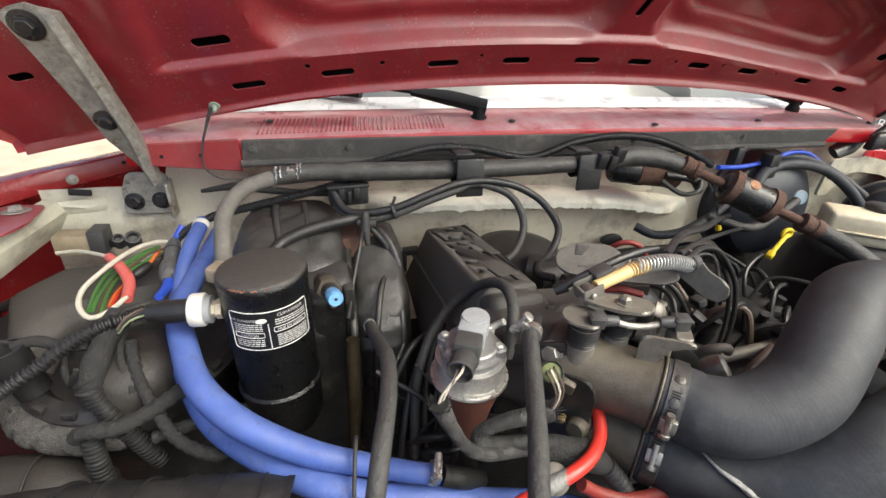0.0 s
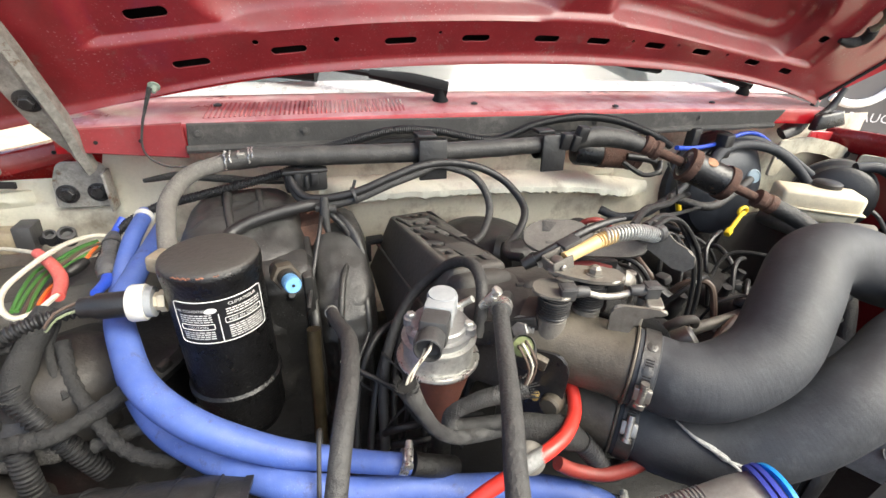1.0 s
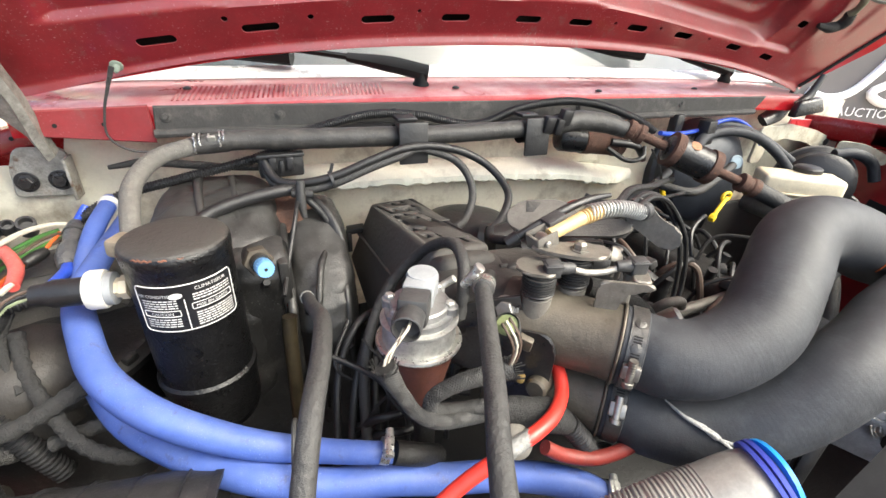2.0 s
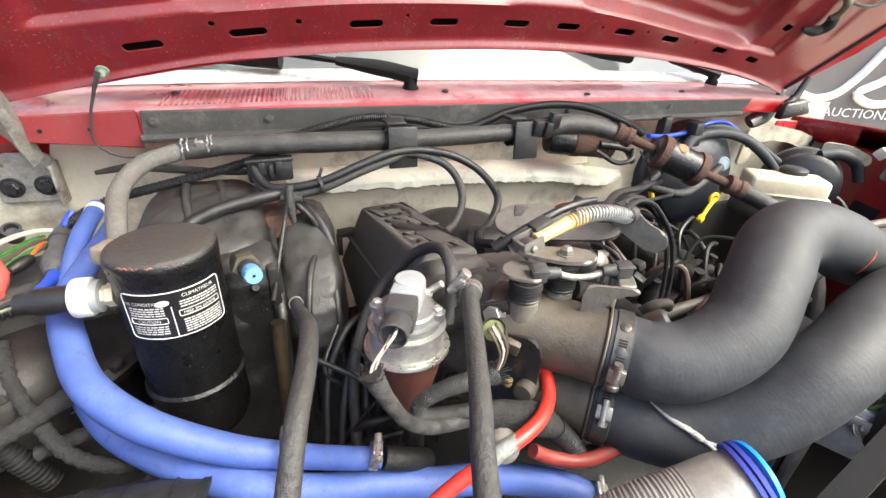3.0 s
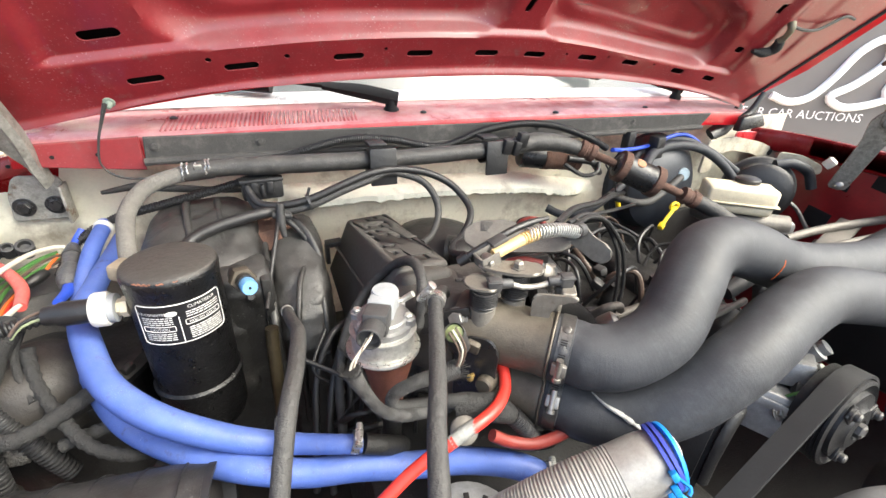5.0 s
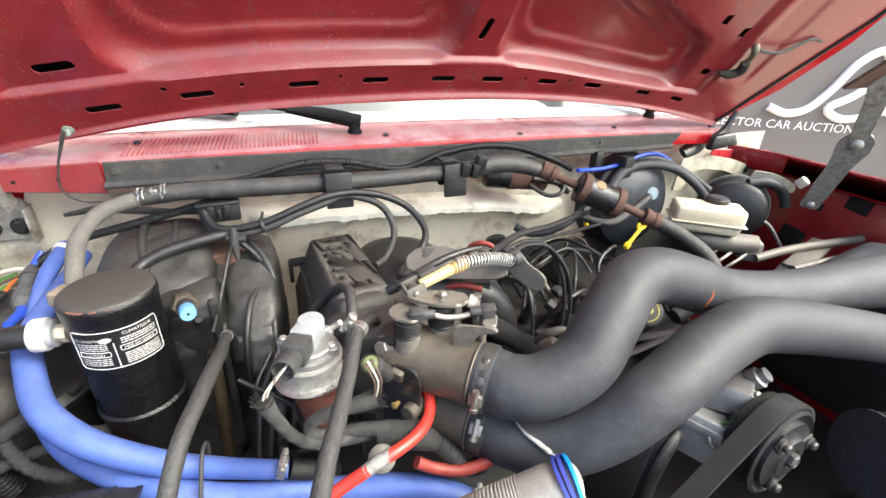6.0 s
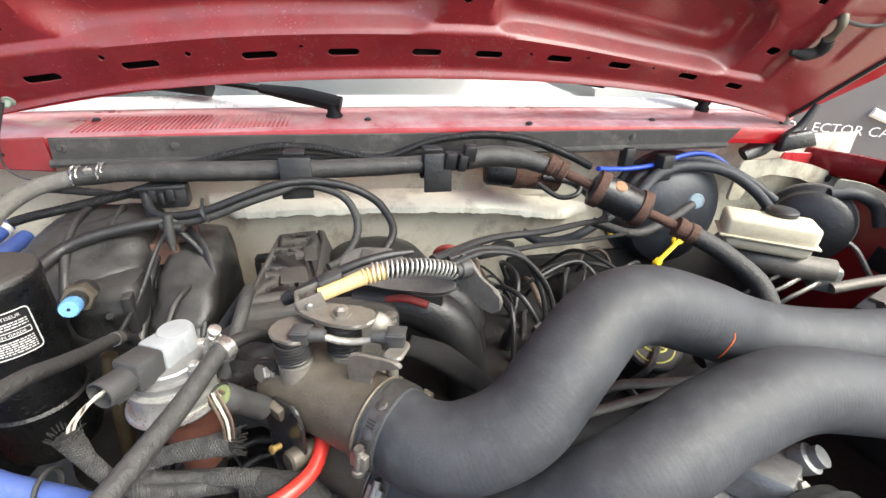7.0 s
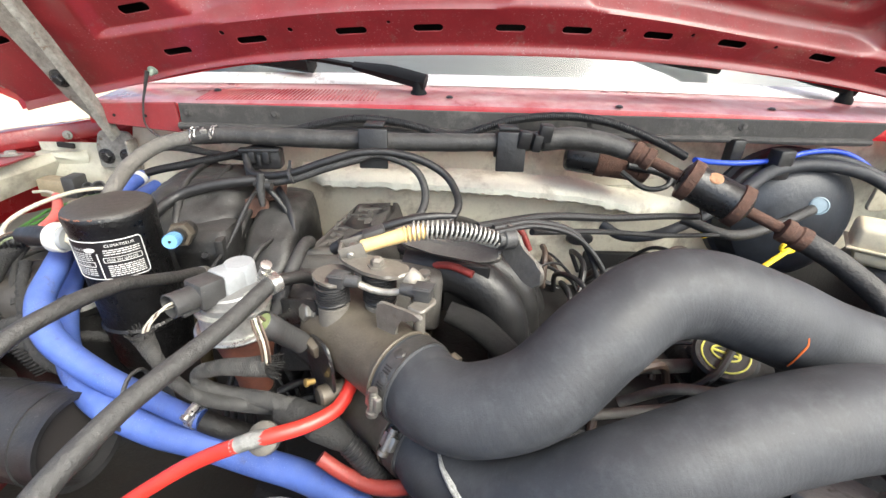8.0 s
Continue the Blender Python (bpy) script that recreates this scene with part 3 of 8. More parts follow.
# firewall and bay
def step01(a, b, x):
    t = min(1.0, max(0.0, (x - a) / (b - a)))
    return t * t * (3 - 2 * t)


def ledge_z(x):
    """Height of the ledge that runs across the firewall and droops to one side."""
    return float(np.interp(x, (0.0, 0.2, 0.4, 0.55, 0.66, 0.78), (1.118, 1.118, 1.111, 1.100, 1.082, 1.062)))


bay = thing("engine_bay", (MID, 0.76, 0.6), "cream-painted firewall and aprons of the engine bay, dirty and stained", "engine bay", kind="structure")
bm = bmesh.new()
NXF, NZF = 110, 44
rows = []
for i in range(NXF + 1):
    x = -0.435 + i * 1.895 / NXF
    row = []
    for j in range(NZF + 1):
        z = 0.62 + j * ((1.165 if x < -0.262 else 1.22) - 0.62) / NZF
        y = 0.756
        zl = ledge_z(x)
        edge = step01(0.0, 0.07, x - 0.04) * (1 - step01(0.74, 0.80, x))
        # the lower wall stands forward of the part above the ledge
        y -= edge * 0.020 * (1 / (1 + math.exp((z - zl) / 0.004)))
        # a round recess behind the small canister
        q = ((x - 0.60) / 0.115) ** 2 + ((z - 1.165) / 0.048) ** 2
        y += 0.018 * (1 - step01(0.7, 1.25, q)) - 0.007 * math.exp(-((q - 1.35) / 0.25) ** 2)
        if x < -0.1:
            y -= 0.012 / (1 + math.exp((z - 1.115 - 0.08 * max(0, -0.25 - x)) / 0.006))
        y += 0.006 * noise.noise(Vector((x * 6, z * 6, 0.3))) + 0.002 * noise.noise(Vector((x * 30, z * 30, 1.3)))
        row.append(bm.verts.new((x, y, z)))
    rows.append(row)
for a, b in zip(rows, rows[1:]):
    for j in range(NZF):
        bm.faces.new((a[j], b[j], b[j + 1], a[j + 1]))
bmesh.ops.solidify(bm, geom=bm.faces[:], thickness=-0.004)
part("firewall", bm, CREAM, bay)
bm = bmesh.new()
rows = []
for i in range(241):
    x = 0.045 + i * 0.72 / 240
    z = ledge_z(x)
    e = step01(0.045, 0.10, x) * (1 - step01(0.66, 0.765, x))
    rag = 0.0035 * noise.noise(Vector((x * 70, 0.3, 0.1))) + 0.0030 * noise.noise(Vector((x * 190, 0.7, 0.4))) - 0.004 * step01(0.5, 0.62, x) * abs(noise.noise(Vector((x * 40, 2.2, 0))))
    fold = 0.004 * noise.noise(Vector((x * 25, 1.3, 0.9)))
    rows.append([bm.verts.new((x, 0.760 - d * (0.25 + 0.75 * e) + f * fold, z + c + g * rag)) for d, c, f, g in ((0.0, 0.022, 0, 0), (0.030, 0.019, 0.4, 0), (0.052, 0.013, 1, 0), (0.060, 0.004, 1, 0.3), (0.060, -0.006, 1, 1.0), (0.054, -0.010, 0.5, 1.0), (0.020, -0.007, 0, 0))])
for a, b in zip(rows, rows[1:]):
    for j in range(6):
        bm.faces.new((a[j], b[j], b[j + 1], a[j + 1]))
part("ledge", bm, CREAM, bay, "folded cream ledge with a ragged sealer edge")
# weather strip panel under the cowl lip
bm = bmesh.new()
plate(bm, [(-0.13, 0), (1.02, 0.0), (1.045, 0.034), (-0.125, 0.038)], (0, 0.700, 1.212), (1, 0, 0), (0, -0.10, 1), 0.004)
part("weather_strip", bm, GREY_SEAL, bay, "dusty grey weather strip below the cowl lip", smooth=False)
bm = bmesh.new()
tube(bm, [(-0.13 + 0.0575 * k, 0.692 + 0.002 * math.sin(k * 1.7), 1.214) for k in range(21)], 0.006, 8, step=0.03, wobble=0.2)
part("strip_seal", bm, GREY_SEAL, bay)
for x in (-0.113, 0.03, 0.2, 0.55, 0.8):
    part("clip_stud", lathed([(0.008, 0), (0.0075, 0.0015), (0.004, 0.0025), (0.0035, 0.005)], (x, 0.6945, 1.236), (0, -1, 0.1), 14), GREY_SEAL, bay)
# red ends of the cowl beside the strip
for x0, x1 in ((-0.27, -0.131),):
    bm = bmesh.new()
    plate(bm, [(x0, 0.01), (x1, -0.005), (x1, 0.045), (x0, 0.040)], (0, 0.7, 1.206), (1, 0, 0), (0, -0.05, 1), 0.004)
    e = part("cowl_end", bm, RED, bay, "red painted end of the cowl", smooth=False)
    for f in (0.25, 0.62):
        part("end_hole", lathed([(0.0026, 0), (0.0026, 0.001)], (x0 + (x1 - x0) * f, 0.6945, 1.228), (0, -1, 0.05), 12), HOLE, e)

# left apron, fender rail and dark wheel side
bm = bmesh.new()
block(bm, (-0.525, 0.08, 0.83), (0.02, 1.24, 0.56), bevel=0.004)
part("apron", bm, RED_INNER_SHADED, bay, "red inner wing, coloured darker for shade")
bm = bmesh.new()
rows = []
for a, b in (((-0.60, 0.30, 1.135), (-0.52, 0.30, 1.085)), ((-0.455, 0.55, 1.143), (-0.44, 0.58, 1.098)), ((-0.425, 0.66, 1.146), (-0.425, 0.69, 1.106)), ((-0.412, 0.745, 1.148), (-0.412, 0.757, 1.112)), ((-0.35, 0.752, 1.150), (-0.36, 0.757, 1.120))):
    a, b = Vector(a), Vector(b)
    rows.append([bm.verts.new(p) for p in (a + Vector((-0.02, 0.02, 0.002)), a, a.lerp(b, 0.5) + Vector((0.008, -0.006, 0.003)), b, b + Vector((-0.006, 0.01, -0.012)))])
for a, b in zip(rows, rows[1:]):
    for j in range(4):
        bm.faces.new((a[j], b[j], b[j + 1], a[j + 1]))
bmesh.ops.solidify(bm, geom=bm.faces[:], thickness=0.003)
part("apron_flange", bm, CREAM, bay, "cream apron flange")
part("dark_gap", blocked((-0.375, 0.742, 1.163), (0.03, 0.006, 0.010), (0, 6, 0), bevel=0.002), HOLE, bay)
fender = thing("front_fender", (-0.5, 0.7, 1.1), "red front fender rail with chipped paint beside the engine bay", "fender", "fenders", kind="structure")
LIP = spline([(-0.275, 0.80, 1.224), (-0.33, 0.805, 1.204), (-0.40, 0.785, 1.191), (-0.455, 0.735, 1.187), (-0.52, 0.62, 1.183), (-0.56, 0.40, 1.172), (-0.575, 0.0, 1.15), (-0.575, -0.5, 1.10)], 0.02)
bm = bmesh.new()
rows = []
for k, p in enumerate(LIP):
    d = (LIP[min(k + 1, len(LIP) - 1)] - LIP[max(k - 1, 0)]).normalized()
    o = Vector((d.y, -d.x, 0)).normalized()
    if o.x > 0 and o.y < 0:
        o = -o
    rows.append([bm.verts.new(p + o * a + Vector((0, 0, c))) for a, c in ((0.004, -0.034), (0.0, -0.030), (0.0, -0.004), (0.003, 0.0), (0.02, 0.002), (0.04, -0.002), (0.065, -0.016), (0.085, -0.05), (0.095, -0.12), (0.10, -0.5))])
for a, b in zip(rows, rows[1:]):
    for j in range(9):
        bm.faces.new((a[j], a[j + 1], b[j + 1], b[j]))
bmesh.ops.solidify(bm, geom=bm.faces[:], thickness=0.0015)
part("wing", bm, RED_RAIL, fender)
bm = bmesh.new()
plate(bm, [(-0.52, 0.60), (-0.415, 0.612), (-0.403, 0.650), (-0.412, 0.722), (-0.468, 0.722)], (0, 0, 1.152), (1, 0, 0), (0, 1, 0), 0.003, rounding=0.012)
part("rail_tab", bm, RED, fender, smooth=False)
bolt(fender, (-0.437, 0.697, 1.155), (0, 0.1, 1), 0.0085, 0.017, GALV)
bolt(fender, (-0.398, 0.780, 1.172), (0.3, -0.9, 0.1), 0.005, 0.008, GALV)
part("rail_hole", lathed([(0.003, 0), (0.003, 0.001)], (-0.33, 0.8035, 1.190), (0.05, -1, 0), 10), HOLE, fender)

# right apron and fender
bm = bmesh.new()
block(bm, (1.40, 0.13, 0.85), (0.03, 1.36, 0.62), bevel=0.006)
part("apron", bm, WING_RED, bay, "red inner wing")
fender2 = thing("front_fender", (1.45, 0.4, 1.0), "red front fender rail with a pierced inner panel", "fender", "fenders", kind="structure")
bm = bmesh.new()
rows = []
for k in range(41):
    y = -0.55 + 1.33 * k / 40
    bend = 0.05 * step01(0.62, 0.80, y)
    rows.append([bm.verts.new((1.352 + a - bend, y, 1.190 - 0.010 * step01(0.2, -0.55, y) + c)) for a, c in ((0.030, -0.060), (0.004, -0.052), (0.0, -0.046), (0.0, -0.006), (0.003, -0.001), (0.012, 0.0), (0.030, -0.006), (0.050, -0.020), (0.072, -0.050), (0.088, -0.10), (0.098, -0.2), (0.105, -0.5))])
for a, b in zip(rows, rows[1:]):
    for j in range(11):
        bm.faces.new((a[j], a[j + 1], b[j + 1], b[j]))
bmesh.ops.solidify(bm, geom=bm.faces[:], thickness=0.0015)
part("wing", bm, RED_RAIL, fender2)
for y, z, h, w in ((0.55, 0.986, 0.05, 0.06), (0.442, 1.124, 0.055, 0.050), (0.520, 1.083, 0.018, 0.020)):
    part("panel_hole", blocked((1.384, y, z), (0.004, w, h), (8, 0, 0), bevel=0.001), HOLE, fender2)
# cream corner pressing at the far side of the firewall
bm = bmesh.new()
plate(bm, [(1.075, 1.09), (1.080, 1.176), (1.18, 1.180), (1.28, 1.162), (1.40, 1.124), (1.40, 1.10), (1.36, 1.10), (1.30, 1.118), (1.25, 1.134), (1.17, 1.146), (1.125, 1.138), (1.11, 1.09)], (0, 0.705, 0), (1, 0, 0), (0, 0, 1), 0.006, rounding=0.012)
bm2 = bmesh.new()
plate(bm2, [(1.225, 1.145), (1.47, 1.130), (1.47, 1.168), (1.235, 1.184)], (0, 0.742, 0), (1, 0, 0), (0, 0, 1), 0.004, rounding=0.006)
part("cowl_corner", bm2, RED_RAIL, bay, "glossy red cowl corner", smooth=False)
# dirt-spotted copy of the cream, darkened for the shaded corner
DIRTY_SHADED_CREAM = mat("grimy_shaded_cream", (0.46, 0.43, 0.34), 0.55, var=0.15, scale=9, bump=0.2, spots=(0.22, 0.19, 0.145), spot_amount=0.24, spot_scale=22, soft=0.2, dust=0.15, dust_or_sheen_col=(0.28, 0.25, 0.20))
corner = part("corner_pressing", bm, DIRTY_SHADED_CREAM, bay, smooth=False)
part("pressing_hole", lathed([(0.009, 0), (0.009, 0.001)], (1.335, 0.6975, 1.130), (0, -1, 0), 14), HOLE, corner)
part("corner_panel", blocked((1.22, 0.775, 1.08), (0.36, 0.012, 0.14), bevel=0.004), DIRTY_SHADED_CREAM, bay)
bm = bmesh.new()
plate(bm, [(0, 0), (0.10, -0.012), (0.10, 0.012), (0.05, 0.032), (0, 0.034)], (1.275, 0.64, 1.118), (0.6, -0.75, 0), (0, 0, 1), 0.004, rounding=0.012)
tab = part("corner_tab", bm, DIRTY_SHADED_CREAM, bay, smooth=False)
part("tab_hole", lathed([(0.008, 0), (0.008, 0.001)], (1.305, 0.598, 1.134), (-0.78, -0.6, 0), 14), HOLE, tab)
# sheet added to darken the low corner in place of unmodelled clutter
part("dark_backing", blocked((1.00, 0.728, 0.80), (0.82, 0.016, 0.36), bevel=0.006), GRIME_SHADE, bay, "black sheet added low on the firewall to keep that corner dark")
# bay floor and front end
part("bay_floor", blocked((MID, 0.12, 0.55), (2.0, 1.4, 0.04), bevel=0.005), GRIME_SHADE, bay)
part("front_panel", blocked((MID, -0.52, 0.80), (1.9, 0.06, 0.5), bevel=0.02), RED, bay)

# ---- hood ----
HO, HV, HN = Vector((0, 0.656, 1.372)), Vector((0, -0.588, 0.809)), Vector((0, -0.809, -0.588))


def hood_edge(x):
    return -0.039 - 0.18 * (x - MID) ** 2 - 0.012 * step01(0.05, -0.25, x)


def hood_half(v):
    return min(0.95, 0.785 + 0.50 * max(0.0, v + 0.15))


def hood_x(u, half):
    """From -1..1 across the hood to metres; one side reaches a little further out."""
    return MID + u * half - 0.062 * max(0.0, -u) ** 3


def crease_line(x):
    """Where the slotted strip ends and the panel begins to fall away."""
    return sum(float(np.interp(x + d, (-0.35, -0.20, -0.05, 0.02, 0.10, 0.18, 0.28, 0.39, 0.47, 0.53, 0.63, 0.765, 0.92, 1.05, 1.2), (-0.062, -0.0366, -0.0085, 0.0005, 0.0125, 0.0205, 0.0265, 0.0295, 0.0302, 0.0272, 0.0142, -0.0080, -0.0317, -0.050, -0.072))) for d in (-0.03, -0.015, 0, 0.015, 0.03)) / 5


def soft_min(a, b, k):
    h = max(k - abs(a - b), 0.0) / k
    return min(a, b) - h * h * k / 4


def hood_depth(x, v):
    """How far the inner panel stands towards the engine."""
    below = v - crease_line(x)
    # first step, from corner to corner
    w = -0.010 * step01(0.0, 0.010, below) * step01(-0.215, -0.190, x) * (1 - step01(1.03, 1.055, x))
    # two bays with round corners on either side of the middle rib
    across = abs(x - 0.450 - 0.06 * (v - 0.05)) - 0.030
    inside = soft_min(below + 0.002, across, 0.055)
    inside = soft_min(inside, x + 0.088, 0.085)
    inside = soft_min(inside, 0.968 - x, 0.05)
    inside = soft_min(inside, (0.985 - 2.5 * (v - 0.075) - x) / 2.7, 0.04)
    w -= 0.026 * math.sin(1.5708 * min(1.0, max(0.0, inside / 0.027)))
    # panels set into the bays
    w -= 0.006 * step01(0.041, 0.050, inside)
    # long swages on the wings
    for xm in (x, 2 * MID - x):
        w -= 0.004 * step01(-0.33, -0.31, xm) * (1 - step01(-0.25, -0.22, xm)) * step01(-0.02, 0.02, v)
    # rolled rear edge
    w += 0.010 * (1 - step01(0.0, 0.012, v - hood_edge(x)))
    return w


def hood_at(x, v, w):
    return HO + Vector((x, 0, 0)) + HV * v + HN * w


hood = thing("hood", (MID, 0.66, 1.37), "raised red hood seen from below, with slots along its rear edge", "hood", kind="structure")
bm = bmesh.new()
NXH = 320
STRIP = [0, 0.03, 0.06, 0.10, 0.15, 0.25, 0.35, 0.45, 0.55, 0.65, 0.75, 0.85, 0.92, 0.97, 1]
FALL = [0.0015, 0.003, 0.005, 0.007, 0.009, 0.0115, 0.014, 0.017, 0.020, 0.024, 0.028, 0.032, 0.037] + [0.037 + 0.005 * k for k in range(1, 52)]
rows = []
for i in range(NXH + 1):
    u = -1 + 2 * i / NXH
    edge = hood_edge(hood_x(u, 0.785))
    line = 0.0
    for k in range(4):
        line = crease_line(hood_x(u, hood_half(line)))
    row = []
    for v in [edge + (line - edge) * f for f in STRIP] + [line + d for d in FALL] + [0.40, 0.48, 0.6, 0.8, 1.0, 1.16]:
        x = hood_x(u, hood_half(v))
        row.append(bm.verts.new(hood_at(x, v, hood_depth(x, v))))
    rows.append(row)
for a, b in zip(rows, rows[1:]):
    for j in range(len(rows[0]) - 1):
        bm.faces.new((a[j], a[j + 1], b[j + 1], b[j]))
bmesh.ops.recalc_face_normals(bm, faces=bm.faces)
bmesh.ops.solidify(bm, geom=bm.faces[:], thickness=0.0025)
inner = part("inner_panel", bm, RED, hood, "pressed red inner panel with dull, dusty paint")


def stadium(length, width, n=8):
    h = length / 2 - width / 2
    return [(h + width / 2 * math.cos(-math.pi / 2 + math.pi * k / n), width / 2 * math.sin(-math.pi / 2 + math.pi * k / n)) for k in range(n + 1)] + [(-h + width / 2 * math.cos(math.pi / 2 + math.pi * k / n), width / 2 * math.sin(math.pi / 2 + math.pi * k / n)) for k in range(n + 1)]


SLOTS = [(-0.101, -0.0535, 0.046, 0.012, 0), (0.0205, -0.030, 0.046, 0.012, 0), (0.170, -0.011, 0.046, 0.012, 0), (0.281, -0.003, 0.043, 0.012, 0), (0.398, 0.0, 0.043, 0.012, 0), (0.493, -0.001, 0.043, 0.012, 0),
         (0.611, -0.006, 0.043, 0.012, 0), (0.723, -0.016, 0.043, 0.012, 0), (0.871, -0.036, 0.042, 0.012, 0), (0.988, -0.0565, 0.042, 0.012, 0), (-0.1335, 0.008, 0.048, 0.014, 0), (0.450, 0.089, 0.012, 0.040, 14), (-0.36, -0.043, 0.03, 0.012, 0), (1.015, 0.012, 0.03, 0.014, 0)]
SMALL = [(0.082, -0.012, 0.004), (0.225, 0.004, 0.003), (0.56, 0.001, 0.003), (0.66, -0.004, 0.003), (0.79, -0.02, 0.003), (-0.02, -0.02, 0.004)]
bm = bmesh.new()
for x, v, a, b, turn in SLOTS:
    c, s = math.cos(radians(turn)), math.sin(radians(turn))
    tilt = -0.36 * (x - MID) * (v < 0.05)
    ax = (Vector((1, 0, 0)) + HV * tilt).normalized()
    w = hood_depth(x, v)
    outline = stadium(a, b) if a > b else [(-q, p) for p, q in stadium(b, a)]
    plate(bm, [(p * c - q * s, p * s + q * c) for p, q in outline], hood_at(x, v, w + 0.02), ax, -HV, 0.04, bevel=0)
for x, v, r in SMALL:
    plate(bm, circle(r, 12), hood_at(x, v, hood_depth(x, v) + 0.02), (1, 0, 0), -HV, 0.04, bevel=0)
for x, v in ((0.945, 0.132), (1.02, 0.108)):
    plate(bm, [(-0.009, -0.009), (0.009, -0.011), (0.009, 0.011), (-0.009, 0.009)], hood_at(x, v, hood_depth(x, v) + 0.02), (1, 0, 0), -HV, 0.04, bevel=0)
cutter = part("cutter", bm, HOLE, hood, smooth=False)
cut = inner.modifiers.new("openings", "BOOLEAN")
cut.operation, cut.object, cut.solver = "DIFFERENCE", cutter, "EXACT"
bpy.context.view_layer.update()
cut_mesh = bpy.data.meshes.new_from_object(inner.evaluated_get(bpy.context.evaluated_depsgraph_get()))
inner.modifiers.clear()
inner.data = cut_mesh
bpy.data.objects.remove(cutter)
# turned lips round the openings
PALE_EDGE = mat("chipped_edge", (0.34, 0.24, 0.225), 0.5, var=0.4, scale=50, bump=0.2, spots=(0.22, 0.03, 0.03), spot_amount=0.25, spot_scale=60, soft=0.1)
for x, v, a, b, turn in SLOTS:
    outline = stadium(a + 0.002, b + 0.002) if a > b else [(-q, p) for p, q in stadium(b + 0.002, a + 0.002)]
    c, s = math.cos(radians(turn)), math.sin(radians(turn))
    tilt = -0.36 * (x - MID) * (v < 0.05)
    ax = (Vector((1, 0, 0)) + HV * tilt).normalized()
    ay = (-HV + Vector((1, 0, 0)) * tilt).normalized()
    w = hood_depth(x, v)
    pts = [hood_at(x, v, w + 0.0004) + ax * (p * c - q * s) + ay * (p * s + q * c) for p, q in outline]
    part("slot_lip", tubed(pts + [pts[0]], 0.0009, 5, smooth_path=False, caps=False), PALE_EDGE, hood)
bm = bmesh.new()
rows = []
for i in range(41):
    u = -1 + 2 * i / 40
    rows.append([bm.verts.new(hood_at(hood_x(u, 0.80 if s < 0.05 else 0.90 if s < 0.15 else 0.96), hood_edge(hood_x(u, 0.785)) * (1 - step01(0, 0.5, s)) + s - 0.002 * (s < 0.05), (0.006 if s == 0 else 0.0 if abs(u) == 1 else -0.062) - 0.02 * (1 - u * u) * s)) for s in (0, 0.014, 0.1, 0.2, 0.5, 0.9, 1.22)])
for a, b in zip(rows, rows[1:]):
    for j in range(6):
        bm.faces.new((a[j], a[j + 1], b[j + 1], b[j]))
bmesh.ops.solidify(bm, geom=bm.faces[:], thickness=0.002)
part("outer_skin", bm, RED_GLOSS, hood)
# dark sheet added behind the slots so that they read as shaded
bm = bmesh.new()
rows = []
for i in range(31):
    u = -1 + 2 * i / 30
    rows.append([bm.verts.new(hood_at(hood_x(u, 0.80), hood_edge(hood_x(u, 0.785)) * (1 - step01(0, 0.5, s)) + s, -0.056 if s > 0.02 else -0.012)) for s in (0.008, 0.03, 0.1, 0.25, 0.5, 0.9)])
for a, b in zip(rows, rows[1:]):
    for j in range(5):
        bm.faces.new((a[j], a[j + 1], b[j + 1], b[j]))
part("cavity_shade", bm, HOLE, hood, "dark sheet added for the shade inside the hood")
PRIMER = mat("primer_edge", (0.26, 0.21, 0.19), 0.55, var=0.3, scale=14, bump=0.2, dust=0.2, spots=(0.24, 0.03, 0.03), spot_amount=0.2, spot_scale=30, soft=0.1)
for sx in (-1, 1):
    bm = bmesh.new()
    pts = []
    for k in range(12):
        v = -0.15 + k * 0.12
        pts.append(hood_at(hood_x(sx, hood_half(v) + 0.012), v + (0 if k else 0.01), -0.018))
    tube(bm, pts, 0.016, 10, step=0.04)
    part("side_flange", bm, PRIMER, hood, "worn side flange with grey primer showing")
part("edge_groove", tubed([hood_at(MID + hood_half(v) - 0.012, v, hood_depth(MID + hood_half(v) - 0.012, v) + 0.002) for v in [-0.135 + 0.05 * k for k in range(14)]], 0.006, 8, step=0.02), HOLE, hood, "dark strip along the side groove")
# raised seams that outline the pressed panels
SEALER = mat("sealer", (0.13, 0.05, 0.045), 0.6, bump=0.3)
for pts in (((-0.046, 0.30), (-0.042, 0.075), (-0.036, 0.0495), (-0.0224, 0.0390), (0.027, 0.0425), (0.10, 0.0525), (0.20, 0.0620), (0.30, 0.0685), (0.356, 0.0725), (0.378, 0.081), (0.388, 0.10), (0.395, 0.30)), ((0.505, 0.30), (0.516, 0.11), (0.527, 0.0868), (0.544, 0.0725), (0.62, 0.0634), (0.7426, 0.046), (0.88, 0.028), (0.907, 0.026), (0.9224, 0.0314), (0.930, 0.05), (0.915, 0.070), (0.81, 0.112), (0.66, 0.17))):
    part("seam", tubed([hood_at(x, v, hood_depth(x, v) + 0.0002) for x, v in pts], 0.0013, 6, step=0.006, wobble=0.5), SEALER, hood, "bead of seam sealer")


